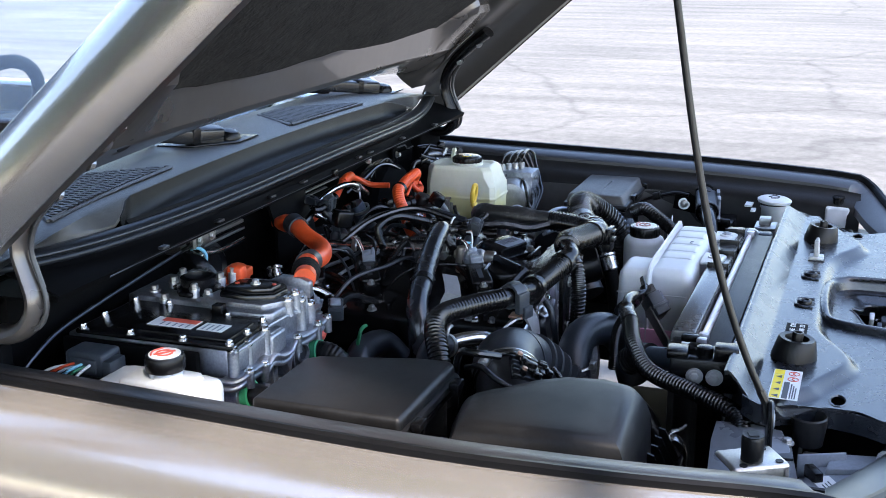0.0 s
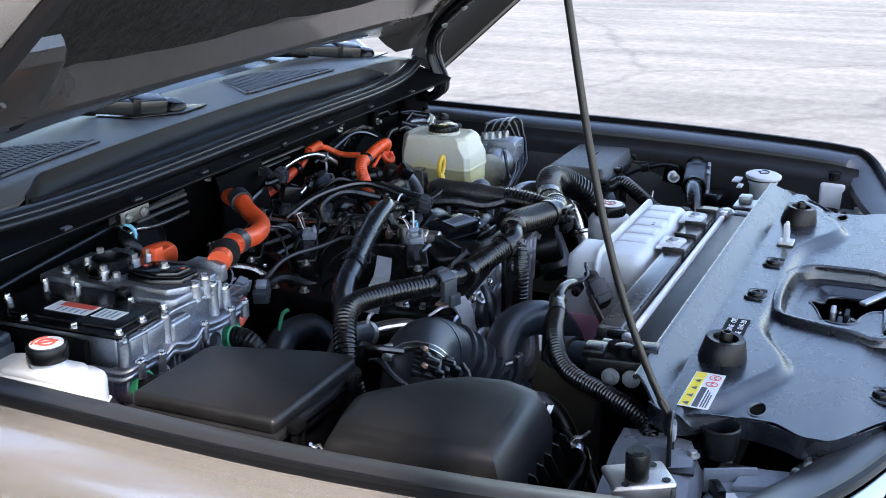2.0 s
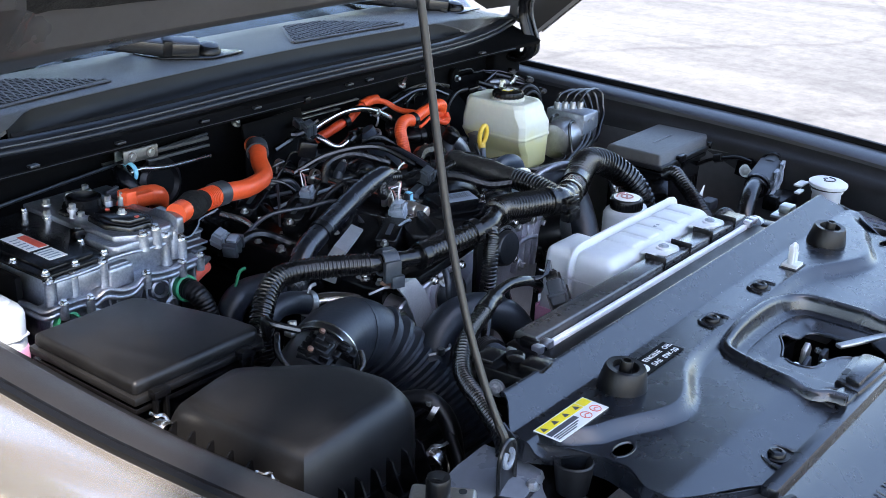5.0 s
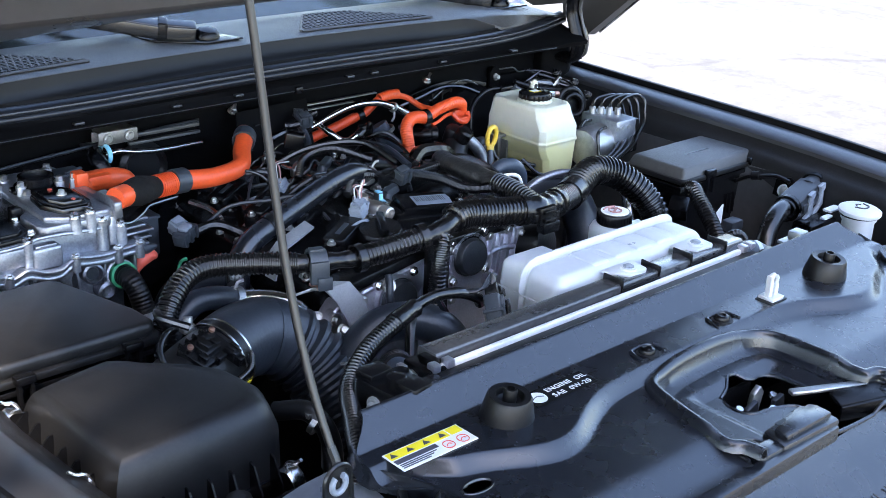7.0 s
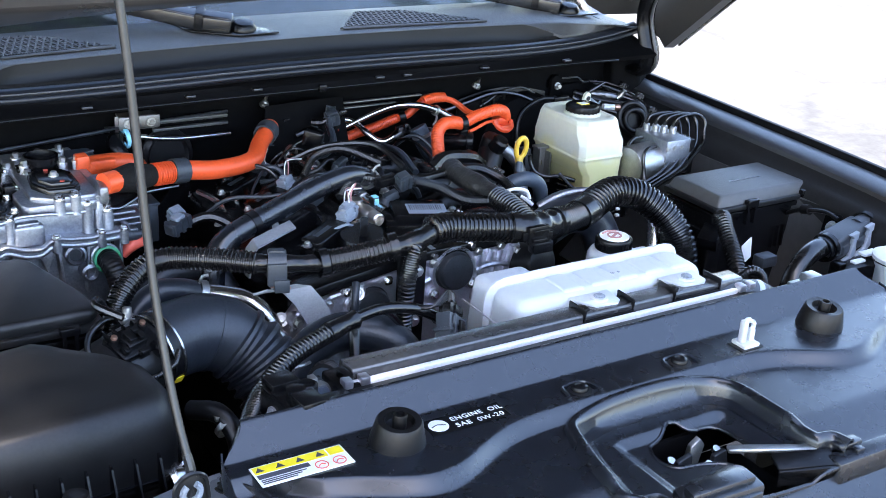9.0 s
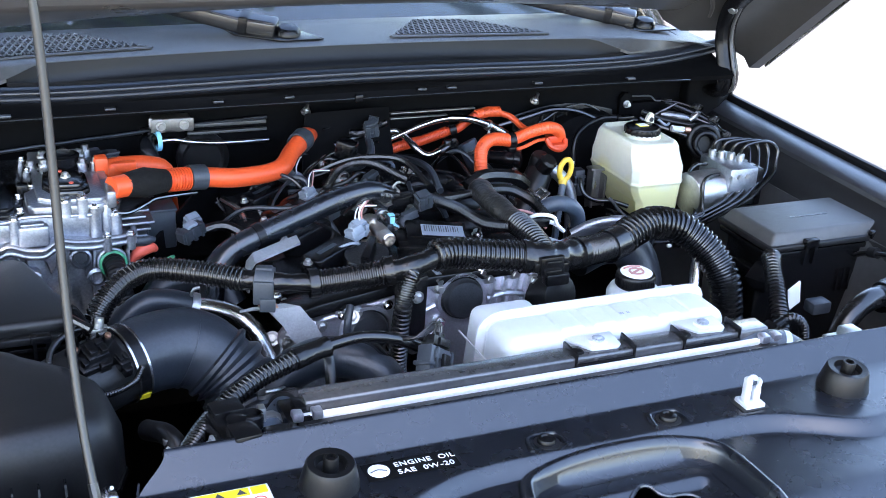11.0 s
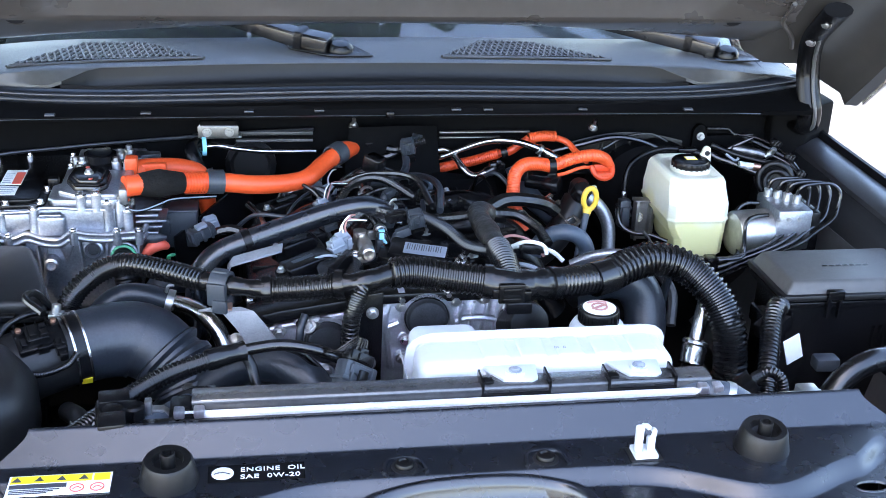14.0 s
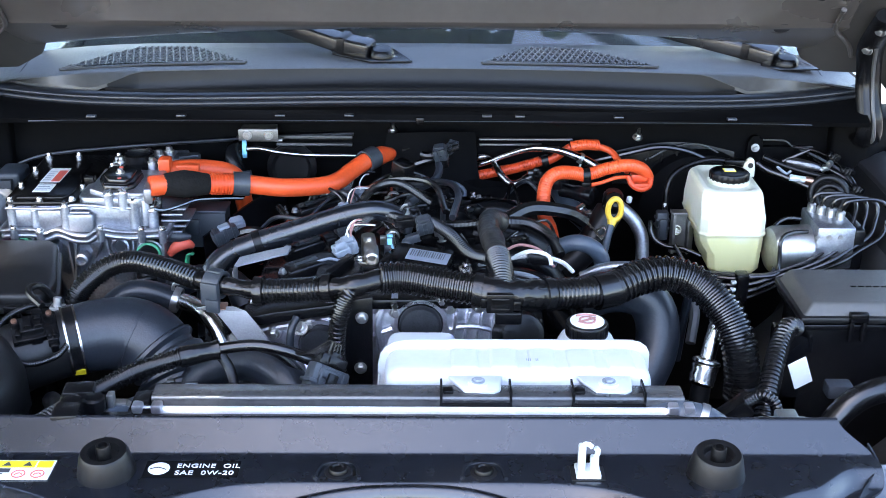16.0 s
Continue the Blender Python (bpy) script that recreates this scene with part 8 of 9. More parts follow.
# ---- engine ----
def engine():
    eng = thing("engine", (-0.05, 0.55, 0.6), "petrol engine with black cam cover, coils and aluminium timing case", "engine")
    part("block", box(-0.26, 0.16, 0.42, 0.95, 0.6, 0.96, 0.02), BAYPAINT, eng)
    part("cam_cover", prism([(-0.245, 0.965), (-0.245, 1.030), (-0.225, 1.042), (-0.06, 1.066), (-0.035, 1.074), (0.09, 1.056), (0.11, 1.040), (0.11, 0.965)], "y", 0.444, 0.86, 0.008), PLASTIC, eng, "black cam cover")
    part("front_bar", prism([(-0.245, 1.030), (-0.245, 1.046), (-0.20, 1.056), (-0.06, 1.076), (0.10, 1.078), (0.10, 1.062), (-0.06, 1.060), (-0.20, 1.038)], "y", 0.402, 0.45, 0.004), PLASTIC, eng)
    case = part("timing_case", prism([(-0.255, 0.75), (-0.255, 0.995), (-0.235, 1.020), (-0.12, 1.044), (-0.06, 1.058), (0.02, 1.068), (0.09, 1.070), (0.122, 1.060), (0.128, 1.00), (0.10, 0.75)], "y", 0.412, 0.446, 0.006), CASTROUGH, eng, "bare cast aluminium timing case")
    for x, z, r in ((0.004, 1.038, 0.034), (-0.135, 1.006, 0.034)):
        part("case_ring", ring((x, 0.408, z), (0, -1, 0), r * 0.95, 0.012, 0.005, 30), CASTROUGH, case)
        part("solenoid", lathe([(r * 0.92, -0.012), (r * 0.92, 0.006), (r * 0.86, 0.008), (r * 0.84, 0.015), (r * 0.76, 0.018), (r * 0.2, 0.019)], (x, 0.408, z), (0, -1, 0.1), 28), DARKZINC, eng, "round grey metal solenoid cap")
        for a in (50, 140, 230, 320):
            part("bolt_ear", lathe([(0.010, -0.012), (0.010, 0.004)], (x + (r + 0.012) * math.cos(radians(a)), 0.410, z + (r + 0.012) * math.sin(radians(a))), (0, -1, 0), 12), CASTROUGH, case)
            part("bolt", bolt((x + (r + 0.012) * math.cos(radians(a)), 0.405, z + (r + 0.012) * math.sin(radians(a))), (0, -1, 0), 0.005), STEEL, case)
    for k, x in enumerate((0.050, 0.068, 0.086, 0.104)):
        part("case_rib", prism([(x - 0.010, 0.98), (x + 0.002, 1.058), (x + 0.007, 1.058), (x - 0.004, 0.98)], "y", 0.402, 0.414, 0.002), CASTROUGH, case)
    part("case_rib", tube([(-0.045, 0.408, 0.96), (-0.05, 0.406, 1.0), (-0.055, 0.406, 1.035), (-0.05, 0.410, 1.058)], 0.006, 8, 0.008), CASTROUGH, case)
    part("case_rib", tube([(-0.20, 0.409, 0.99), (-0.17, 0.407, 0.965), (-0.12, 0.407, 0.955), (-0.07, 0.408, 0.965)], 0.005, 8, 0.008), CASTROUGH, case)
    part("case_rim", tube([(-0.250, 0.412, 0.99), (-0.235, 0.410, 1.018), (-0.12, 0.410, 1.042), (-0.06, 0.410, 1.056), (0.02, 0.410, 1.066), (0.09, 0.410, 1.068), (0.120, 0.411, 1.056), (0.125, 0.412, 1.0)], 0.005, 8, 0.01), CASTROUGH, case)
    for x, z in ((-0.246, 1.004), (-0.200, 1.022), (-0.150, 1.036), (-0.030, 1.056), (0.045, 1.062), (0.085, 1.064), (0.116, 1.050), (0.118, 1.010), (-0.245, 0.960), (0.06, 0.99), (-0.03, 0.975)):
        part("bolt_ear", lathe([(0.0105, -0.012), (0.0105, 0.003), (0.009, 0.005)], (x, 0.410, z), (0, -1, 0), 14), CASTROUGH, case)
        part("bolt", bolt((x, 0.405, z), (0, -1, 0), 0.0058, 0.007), ZINC, case)
    part("case_rib", tube([(-0.10, 0.409, 0.97), (-0.085, 0.407, 1.0), (-0.060, 0.406, 1.02), (-0.035, 0.407, 1.03)], 0.005, 8, 0.008), CASTROUGH, case)
    part("case_rib", tube([(0.045, 0.408, 1.03), (0.07, 0.406, 1.035), (0.10, 0.407, 1.03), (0.12, 0.410, 1.015)], 0.005, 8, 0.008), CASTROUGH, case)
    part("pump_housing", join(lathe([(0.055, -0.02), (0.055, 0.012), (0.048, 0.018), (0.02, 0.020)], (-0.165, 0.400, 0.930), (0, -1, 0.1), 30), box(-0.225, -0.105, 0.385, 0.415, 0.86, 0.935, 0.010, 3)), CASTROUGH, case, "aluminium water pump housing")
    for q in range(5):
        part("bolt", bolt((-0.165 + 0.050 * math.cos(0.4 + 0.58 * q), 0.384, 0.930 + 0.050 * math.sin(0.4 + 0.58 * q)), (0, -1, 0.1), 0.006, 0.007), ZINC, case)
    part("bracket_black", prism([(-0.105, 0.945), (-0.105, 1.085), (-0.060, 1.092), (-0.062, 0.945)], "y", 0.376, 0.384, 0.002), PLASTIC, eng, "black pressed bracket")
    for x, z in ((-0.075, 1.062), (-0.078, 0.985)):
        part("bracket_bolt", bolt((x, 0.375, z), (0, -1, 0), 0.006), ZINC, eng)
    for k, (x, y, z) in enumerate(((-0.150, 0.508, 1.080), (-0.155, 0.605, 1.074), (-0.160, 0.700, 1.068), (-0.165, 0.80, 1.062))):
        m = pose(x, y, z, 0, -8, 28)
        coil = part("ignition_coil", moved(join(box(-0.045, 0.030, -0.018, 0.018, -0.02, 0.012, 0.005, 3), box(-0.055, -0.040, -0.012, 0.012, -0.015, 0.006, 0.003), lathe([(0.015, -0.04), (0.015, -0.01)], (-0.01, 0, 0), (0, 0, 1), 18)), m), PLASTIC, eng, "black ignition coil")
        part("coil_stripe", moved(box(-0.030, 0.005, -0.004, 0.004, 0.0118, 0.0126, 0), m), GREYPLASTIC, coil)
        part("bolt", moved(bolt((-0.050, 0, 0.006), (0, 0, 1), 0.0045), m), ZINC, coil)
        plug = part("plug", moved(join(box(-0.011, 0.011, -0.010, 0.010, -0.010, 0.008, 0.002), box(-0.008, 0.008, -0.012, -0.008, 0.002, 0.012, 0.001), box(-0.004, 0.004, -0.005, 0.006, 0.007, 0.012, 0.001), box(-0.012, 0.012, -0.011, 0.011, -0.004, -0.001, 0.001)), pose(x + 0.036, y + 0.016, z + 0.020, -12, -14, 24)), LIGHTGREY if k in (0, 2) else GREYPLASTIC, coil, "light grey plug")
        for q in range(3):
            part("lead", tube([(x + 0.040 + 0.003 * q, y + 0.028, z + 0.024), (x + 0.046 + 0.003 * q, y + 0.040, z + 0.042), (x + 0.058, y + 0.052 + 0.003 * q, z + 0.044), (x + 0.085, y + 0.06, z + 0.040)], 0.0011, 5, 0.006), (LABELWHITE, GLOSSBLACK, LABELFADED)[q] if k in (0, 2) else GLOSSBLACK, plug)
    part("oil_cap", join(lathe([(0.034, -0.012), (0.035, 0.006), (0.031, 0.012)], (-0.112, 0.474, 1.078), (-0.12, -0.1, 1), 28), moved(box(-0.030, 0.030, -0.006, 0.006, 0.010, 0.024, 0.003), pose(-0.112, 0.474, 1.078, 6, -7, 60))), PLASTIC, eng, "black oil filler cap")
    pump = part("fuel_pump", join(lathe([(0.009, 0), (0.009, 0.030), (0.0112, 0.032), (0.0112, 0.048), (0.009, 0.052), (0.0105, 0.056), (0.0105, 0.070), (0.008, 0.072), (0.0055, 0.064)], (-0.074, 0.576, 1.094), (0.09, -0.98, -0.05), 18), lathe([(0.010, -0.03), (0.010, 0.018)], (-0.076, 0.564, 1.088), (0, 0, 1), 14), box(-0.116, -0.066, 0.519, 0.544, 1.072, 1.082, 0.003)), BEIGEZINC, eng, "machined metal sensor housing")
    for x, y in ((-0.109, 0.531), (-0.086, 0.526)):
        part("bolt", bolt((x, y, 1.082), r=0.0055), STEEL, pump)
    part("plug", join(box(-0.049, -0.038, 0.558, 0.570, 1.090, 1.104, 0.002), box(-0.052, -0.035, 0.556, 0.572, 1.070, 1.092, 0.003)), GREYPLASTIC, eng, "dark plug")
    part("plug_lock", join(box(-0.047, -0.040, 0.5565, 0.5585, 1.093, 1.103, 0.0005), box(-0.048, -0.039, 0.559, 0.569, 1.104, 1.106, 0.0005)), BLUE, eng, "pale blue plug lock")
    me = pose(0.002, 0.512, 1.086, 10, 3, -15)
    ecu = part("ignition_module", moved(join(box(-0.052, 0.046, -0.026, 0.030, -0.016, -0.004, 0.003), box(-0.040, 0.046, -0.020, 0.026, -0.006, 0.012, 0.004), box(-0.055, -0.036, -0.022, 0.010, -0.010, 0.004, 0.004)), me), PLASTIC, eng, "black module with white bar code label")
    label = part("label", moved(box(-0.018, 0.044, -0.016, 0.012, 0.0122, 0.0128, 0), me), LIGHTGREY, ecu, "grey-white bar code label")
    for k in range(15):
        part("code_bar", moved(box(-0.014 + 0.0035 * k, -0.0128 + 0.0035 * k + (0.0008 if k % 3 == 0 else 0), -0.006, 0.009, 0.0129, 0.0132, 0), me), INK, label)
    part("bolt", join(bolt((0.068, 0.500, 1.078), (0.1, -0.2, 1), 0.007, 0.010), lathe([(0.003, 0), (0.003, 0.02)], (0.068, 0.500, 1.078), (0.1, -0.2, 1), 8)), STEEL, eng)
    rail = part("fuel_rail", tube([(-0.035, 0.54, 1.086), (-0.04, 0.60, 1.088), (-0.045, 0.72, 1.084), (-0.05, 0.86, 1.08)], 0.0085, 12, 0.01), STEEL, eng, "bright steel fuel rail")
    for k in range(4):
        y = 0.575 + 0.085 * k
        part("injector", join(lathe([(0.009, -0.02), (0.009, 0.012), (0.006, 0.016)], (-0.02, y, 1.08), (0.3, 0, 1), 12), moved(box(-0.008, 0.016, -0.007, 0.007, -0.005, 0.008, 0.002), pose(-0.012, y, 1.094, 0, -20, 10 * k))), GREYPLASTIC, rail, "dark injector plug")
        part("rail_clamp", join(ring((-0.041 - 0.002 * k, y + 0.03, 1.087), (0, 1, 0), 0.0088, 0.008, 0.002, 14), box(-0.060, -0.048, y + 0.026, y + 0.034, 1.074, 1.088, 0.001)), ZINC, rail)
    rnd = random.Random(11)
    for k in range(26):
        y = 0.455 + 0.40 * rnd.random()
        x = rnd.choice((-0.235, -0.205, -0.185, -0.005, 0.03, 0.065, 0.095)) + rnd.uniform(-0.006, 0.006)
        z = 1.034 + 0.15 * (x + 0.245) if x < -0.06 else 1.072 - 0.12 * max(0.0, x)
        part("cover_bolt", bolt((x, y, z), (-0.1, 0, 1), rnd.uniform(0.004, 0.006), 0.007), rnd.choice((STEEL, ZINC, ZINC)), eng)
    for k in range(7):
        y = 0.47 + 0.055 * k
        part("cover_rib", box(-0.235, -0.175, y - 0.0025, y + 0.0025, 1.028, 1.046, 0.001), PLASTIC, eng)
        part("cover_rib", box(0.01, 0.085, y - 0.0025, y + 0.0025, 1.055, 1.074, 0.001), PLASTIC, eng)
    # intake side
    for k in range(4):
        y = 0.52 + 0.095 * k
        part("intake_runner", tube([(0.06, y, 1.04), (0.12, y, 1.05), (0.18, y + 0.005, 1.03), (0.215, y + 0.01, 0.98)], [0.024, 0.026, 0.028, 0.028], 14, 0.012), PLASTIC, eng, "black plastic intake runner")
    part("throttle", join(lathe([(0.030, -0.02), (0.032, 0.02), (0.028, 0.03)], (0.13, 0.43, 1.0), (0.2, -1, 0.1), 24), box(0.10, 0.18, 0.44, 0.50, 0.96, 1.03, 0.008)), PLASTIC, eng, "black throttle body")
    part("hose_end", lathe([(0.032, -0.05), (0.033, 0.0), (0.030, 0.012), (0.024, 0.014)], (0.142, 0.385, 1.032), (0.3, -1, 0.3), 24), RUBBER, eng)
    # left side bracket plates
    part("bracket_plate", thick(loft([[(-0.272, 0.540, 1.030), (-0.270, 0.530, 1.072), (-0.262, 0.525, 1.086), (-0.225, 0.540, 1.090), (-0.190, 0.556, 1.092)], [(-0.272, 0.515, 1.030), (-0.271, 0.505, 1.070), (-0.266, 0.498, 1.084), (-0.230, 0.512, 1.088), (-0.192, 0.530, 1.091)]]), 0.003), STRAPSTEEL, eng, "bare steel bracket plate")
    part("lifting_bracket", thick(loft([[(x + d, y, z) for x, y, z in ((-0.300, 0.415, 1.056), (-0.286, 0.400, 1.066), (-0.268, 0.390, 1.064), (-0.250, 0.386, 1.040), (-0.232, 0.388, 1.008), (-0.215, 0.392, 0.975))] for d in (-0.008, 0.013, 0.034)]), 0.003), STRAPSTEEL, eng, "bare steel bracket strap")
    part("copper_tab", box(-0.285, -0.262, 0.392, 0.415, 1.062, 1.066, 0.001), COPPER, eng, "copper-coloured bracket tab")
    for x, y, z in ((-0.235, 0.40, 0.985), (-0.205, 0.385, 0.975), (-0.16, 0.395, 1.035), (-0.26, 0.43, 1.0)):
        part("bolt", bolt((x, y, z), (-0.3, -0.7, 0.6), 0.007, 0.008), ZINC, eng)
    part("grey_tube", tube([(-0.165, 0.39, 1.055), (-0.172, 0.378, 1.04), (-0.174, 0.372, 1.01), (-0.168, 0.37, 0.98)], 0.0055, 10, 0.006), HOSE, eng)
    part("pulley", join(lathe([(0.05, -0.012), (0.052, 0), (0.05, 0.012), (0.03, 0.014), (0.028, 0.006)], (-0.205, 0.315, 0.985), (0, -1, 0.15), 30)), CAST, eng, "aluminium pulley")


engine()


def wire(points, r, label="thin black engine wire", mat=None, rib=0.0):
    solo("engine_wire", tube(points, r, 8, 0.006, rib=rib, pitch=0.004), mat or GLOSSBLACK, label, "wire", "engine wires")


def engine_wires():
    wire([(0.02, 0.66, 1.12), (-0.03, 0.70, 1.138), (-0.07, 0.72, 1.125), (-0.10, 0.70, 1.10)], 0.006, "corrugated black wire sleeve", rib=0.001)
    wire([(0.04, 0.62, 1.122), (0.02, 0.69, 1.142), (-0.04, 0.745, 1.13), (-0.09, 0.78, 1.10)], 0.005)
    wire([(0.05, 0.60, 1.12), (0.06, 0.68, 1.13), (0.04, 0.76, 1.12), (-0.02, 0.80, 1.10)], 0.0055, "grey rubber vacuum hose", HOSE)
    wire([(0.03, 0.88, 1.13), (0.028, 0.85, 1.10), (0.0, 0.82, 1.09), (-0.04, 0.80, 1.095)], 0.007, "grey rubber vacuum hose", HOSE)
    wire([(-0.10, 0.57, 1.11), (-0.06, 0.60, 1.125), (-0.01, 0.585, 1.12), (0.04, 0.575, 1.118), (0.10, 0.575, 1.122)], 0.0065, "corrugated black wire sleeve", rib=0.001)
    wire([(0.02, 0.585, 1.118), (0.05, 0.53, 1.118), (0.075, 0.49, 1.108), (0.10, 0.46, 1.112)], 0.008, "corrugated black wire sleeve", rib=0.0012)
    wire([(0.13, 0.60, 1.115), (0.17, 0.60, 1.11), (0.20, 0.58, 1.095), (0.21, 0.55, 1.08)], 0.008, "corrugated black wire sleeve", rib=0.0012)
    wire([(0.12, 0.47, 1.09), (0.155, 0.455, 1.09), (0.18, 0.45, 1.082), (0.205, 0.47, 1.075), (0.215, 0.50, 1.06)], 0.0035, "silver-grey braided engine wire", LIGHTGREY)
    wire([(0.14, 0.50, 1.10), (0.16, 0.49, 1.112), (0.185, 0.485, 1.108), (0.19, 0.48, 1.095)], 0.003, "white and red wire end", LABELWHITE)
    wire([(-0.20, 0.66, 1.04), (-0.18, 0.70, 1.06), (-0.16, 0.72, 1.075), (-0.13, 0.73, 1.085)], 0.006)
    wire([(-0.30, 0.70, 1.05), (-0.26, 0.69, 1.06), (-0.22, 0.66, 1.04), (-0.20, 0.62, 1.03)], 0.008, "black engine wire in tape", TAPE)
    wire([(-0.24, 0.80, 1.06), (-0.22, 0.76, 1.05), (-0.215, 0.72, 1.02), (-0.22, 0.68, 0.99)], 0.006, "thin bright fuel pipe", STEEL)
    wire([(-0.18, 0.86, 1.05), (-0.17, 0.80, 1.06), (-0.175, 0.75, 1.06), (-0.19, 0.70, 1.03)], 0.007)
    wire([(-0.75, 0.95, 1.06), (-0.712, 0.94, 1.090), (-0.652, 0.945, 1.105), (-0.552, 0.950, 1.114), (-0.451, 0.952, 1.122), (-0.37, 0.955, 1.127), (-0.25, 0.96, 1.134), (-0.122, 0.965, 1.138)], 0.0032, "thin grey-black cable along the firewall", DARKZINC)
    wire([(0.30, 0.955, 1.09), (0.36, 0.94, 1.11), (0.42, 0.935, 1.125), (0.47, 0.93, 1.12), (0.52, 0.925, 1.10)], 0.0045, "thin black cable along the firewall")
    wire([(-0.02, 0.90, 1.10), (0.02, 0.895, 1.115), (0.05, 0.90, 1.128)], 0.006)
    wire([(-0.12, 0.90, 1.02), (-0.08, 0.88, 1.05), (-0.02, 0.86, 1.06), (0.06, 0.85, 1.05), (0.12, 0.86, 1.05)], 0.012, "black taped wire bundle", TAPE)
    wire([(0.14, 0.70, 1.08), (0.18, 0.72, 1.09), (0.24, 0.73, 1.08), (0.27, 0.74, 1.06)], 0.012, "black taped wire bundle", TAPE)
    wire([(-0.20, 0.47, 1.05), (-0.17, 0.50, 1.062), (-0.15, 0.52, 1.072), (-0.135, 0.55, 1.09)], 0.005)
    wire([(-0.19, 0.44, 1.05), (-0.15, 0.45, 1.07), (-0.11, 0.44, 1.085)], 0.008, "black taped wire bundle", TAPE)
    wire([(0.36, 0.62, 1.0), (0.40, 0.60, 1.01), (0.42, 0.56, 0.99), (0.41, 0.52, 0.95)], 0.008, "dull metal pipe beside the fuse box", GREYPAINT)
    wire([(0.40, 0.56, 0.90), (0.405, 0.555, 0.98), (0.41, 0.55, 1.03)], 0.007, "grey upright rod behind the reservoir", HOSE)
    for x, y, z, turn in ((-0.015, 0.64, 1.112, 10), (0.045, 0.70, 1.106, -20), (0.085, 0.66, 1.108, 30), (0.06, 0.585, 1.108, 60), (0.15, 0.57, 1.096, 15), (-0.05, 0.68, 1.10, 40)):
        holder = thing("wire_clip", (x, y, z - 0.02), "black wire clip on a small steel tab", "clip", "wire clips")
        m = pose(x, y, z, 6, -8, turn)
        part("clamp", moved(join(box(-0.012, 0.012, -0.006, 0.006, -0.005, 0.005, 0.001), box(-0.014, -0.010, -0.008, 0.008, -0.007, 0.007, 0.001), box(0.010, 0.014, -0.008, 0.008, -0.007, 0.007, 0.001), box(-0.004, 0.004, -0.009, -0.005, 0.002, 0.009, 0.001)), m), GLOSSBLACK, holder)
        part("tab", moved(join(box(-0.004, 0.004, 0.004, 0.020, -0.006, -0.004, 0.0005), bolt((0, 0.016, -0.004), r=0.0035, h=0.004)), m), STEEL, holder, "bare steel tab")
    rnd = random.Random(21)
    looks = [("thin black engine wire", GLOSSBLACK, 0.0), ("corrugated black wire sleeve", GLOSSBLACK, 0.0009), ("black taped wire bundle", TAPE, 0.0), ("grey rubber vacuum hose", HOSE, 0.0)]
    for k in range(16):
        x, y = rnd.uniform(-0.21, 0.20), rnd.uniform(0.56, 0.86)
        a, ln = rnd.uniform(0, 6.28), rnd.uniform(0.05, 0.10)
        z = 1.078 + 0.02 * rnd.random() - 0.10 * max(0.0, abs(x) - 0.10)
        dx, dy = ln * math.cos(a), ln * math.sin(a)
        text, mat, rib = rnd.choice(looks)
        wire([(x - dx, y - dy, z - 0.035), (x - dx * 0.6, y - dy * 0.6, z + rnd.uniform(-0.004, 0.01)), (x, y, z + rnd.uniform(0.004, 0.022)), (x + dx * 0.6, y + dy * 0.6 + rnd.uniform(-0.02, 0.02), z + rnd.uniform(-0.005, 0.012)), (x + dx, y + dy, z - 0.035)], rnd.uniform(0.0022, 0.0048), text, mat, rib)
    wire([(0.13, 0.53, 1.082), (0.155, 0.528, 1.088), (0.185, 0.530, 1.086), (0.212, 0.528, 1.078), (0.228, 0.522, 1.065)], 0.0030, "short white corrugated tube on the engine", LABELWHITE, 0.0006)
    wire([(0.125, 0.545, 1.088), (0.15, 0.548, 1.098), (0.18, 0.54, 1.092), (0.20, 0.53, 1.07)], 0.0022, "reddish brown engine wire", LABELFADED)
    for x, y, z, m in ((-0.018, 0.578, 1.122, PLASTIC), (0.05, 0.905, 1.132, GREYPLASTIC), (-0.02, 0.93, 1.12, PLASTIC), (0.175, 0.515, 1.09, PLASTIC), (0.15, 0.66, 1.085, PLASTIC), (0.10, 0.66, 1.10, PLASTIC), (0.24, 0.84, 1.09, PLASTIC), (0.03, 0.80, 1.085, PLASTIC)):
        unit = thing("connector", (x, y, z - 0.03), "small dark wire plug on the engine", "connector", "engine plugs")
        part("shell", moved(join(box(-0.015, 0.015, -0.008, 0.008, -0.007, 0.007, 0.002), box(-0.019, -0.014, -0.005, 0.005, -0.005, 0.005, 0.001), box(0.013, 0.017, -0.009, 0.009, -0.008, 0.008, 0.001)), pose(x, y, z, 8, -6, 20 + 900 * x)), m, unit)
        part("latch", moved(box(-0.006, 0.010, -0.004, 0.004, 0.007, 0.010, 0.001), pose(x, y, z, 8, -6, 20 + 900 * x)), m, unit)
    ringed = thing("sensor", (-0.165, 0.875, 1.02), "silver ringed sensor with a black corrugated lead", "sensor")
    d = Vector((0.42, 0.35, 0.83))
    part("rings", lathe([(0.010, 0), (0.013, 0.002), (0.013, 0.007), (0.010, 0.009), (0.010, 0.013), (0.0155, 0.015), (0.0155, 0.021), (0.012, 0.023), (0.012, 0.029), (0.0165, 0.030), (0.0165, 0.034), (0.006, 0.036)], (-0.172, 0.870, 1.033), d, 22), STEEL, ringed)
    part("lead", tube([(-0.172, 0.870, 1.034), (-0.178, 0.864, 1.020), (-0.180, 0.85, 1.0), (-0.170, 0.83, 0.985), (-0.15, 0.82, 0.98)], 0.0085, 12, rib=0.0012, pitch=0.005), GLOSSBLACK, ringed)
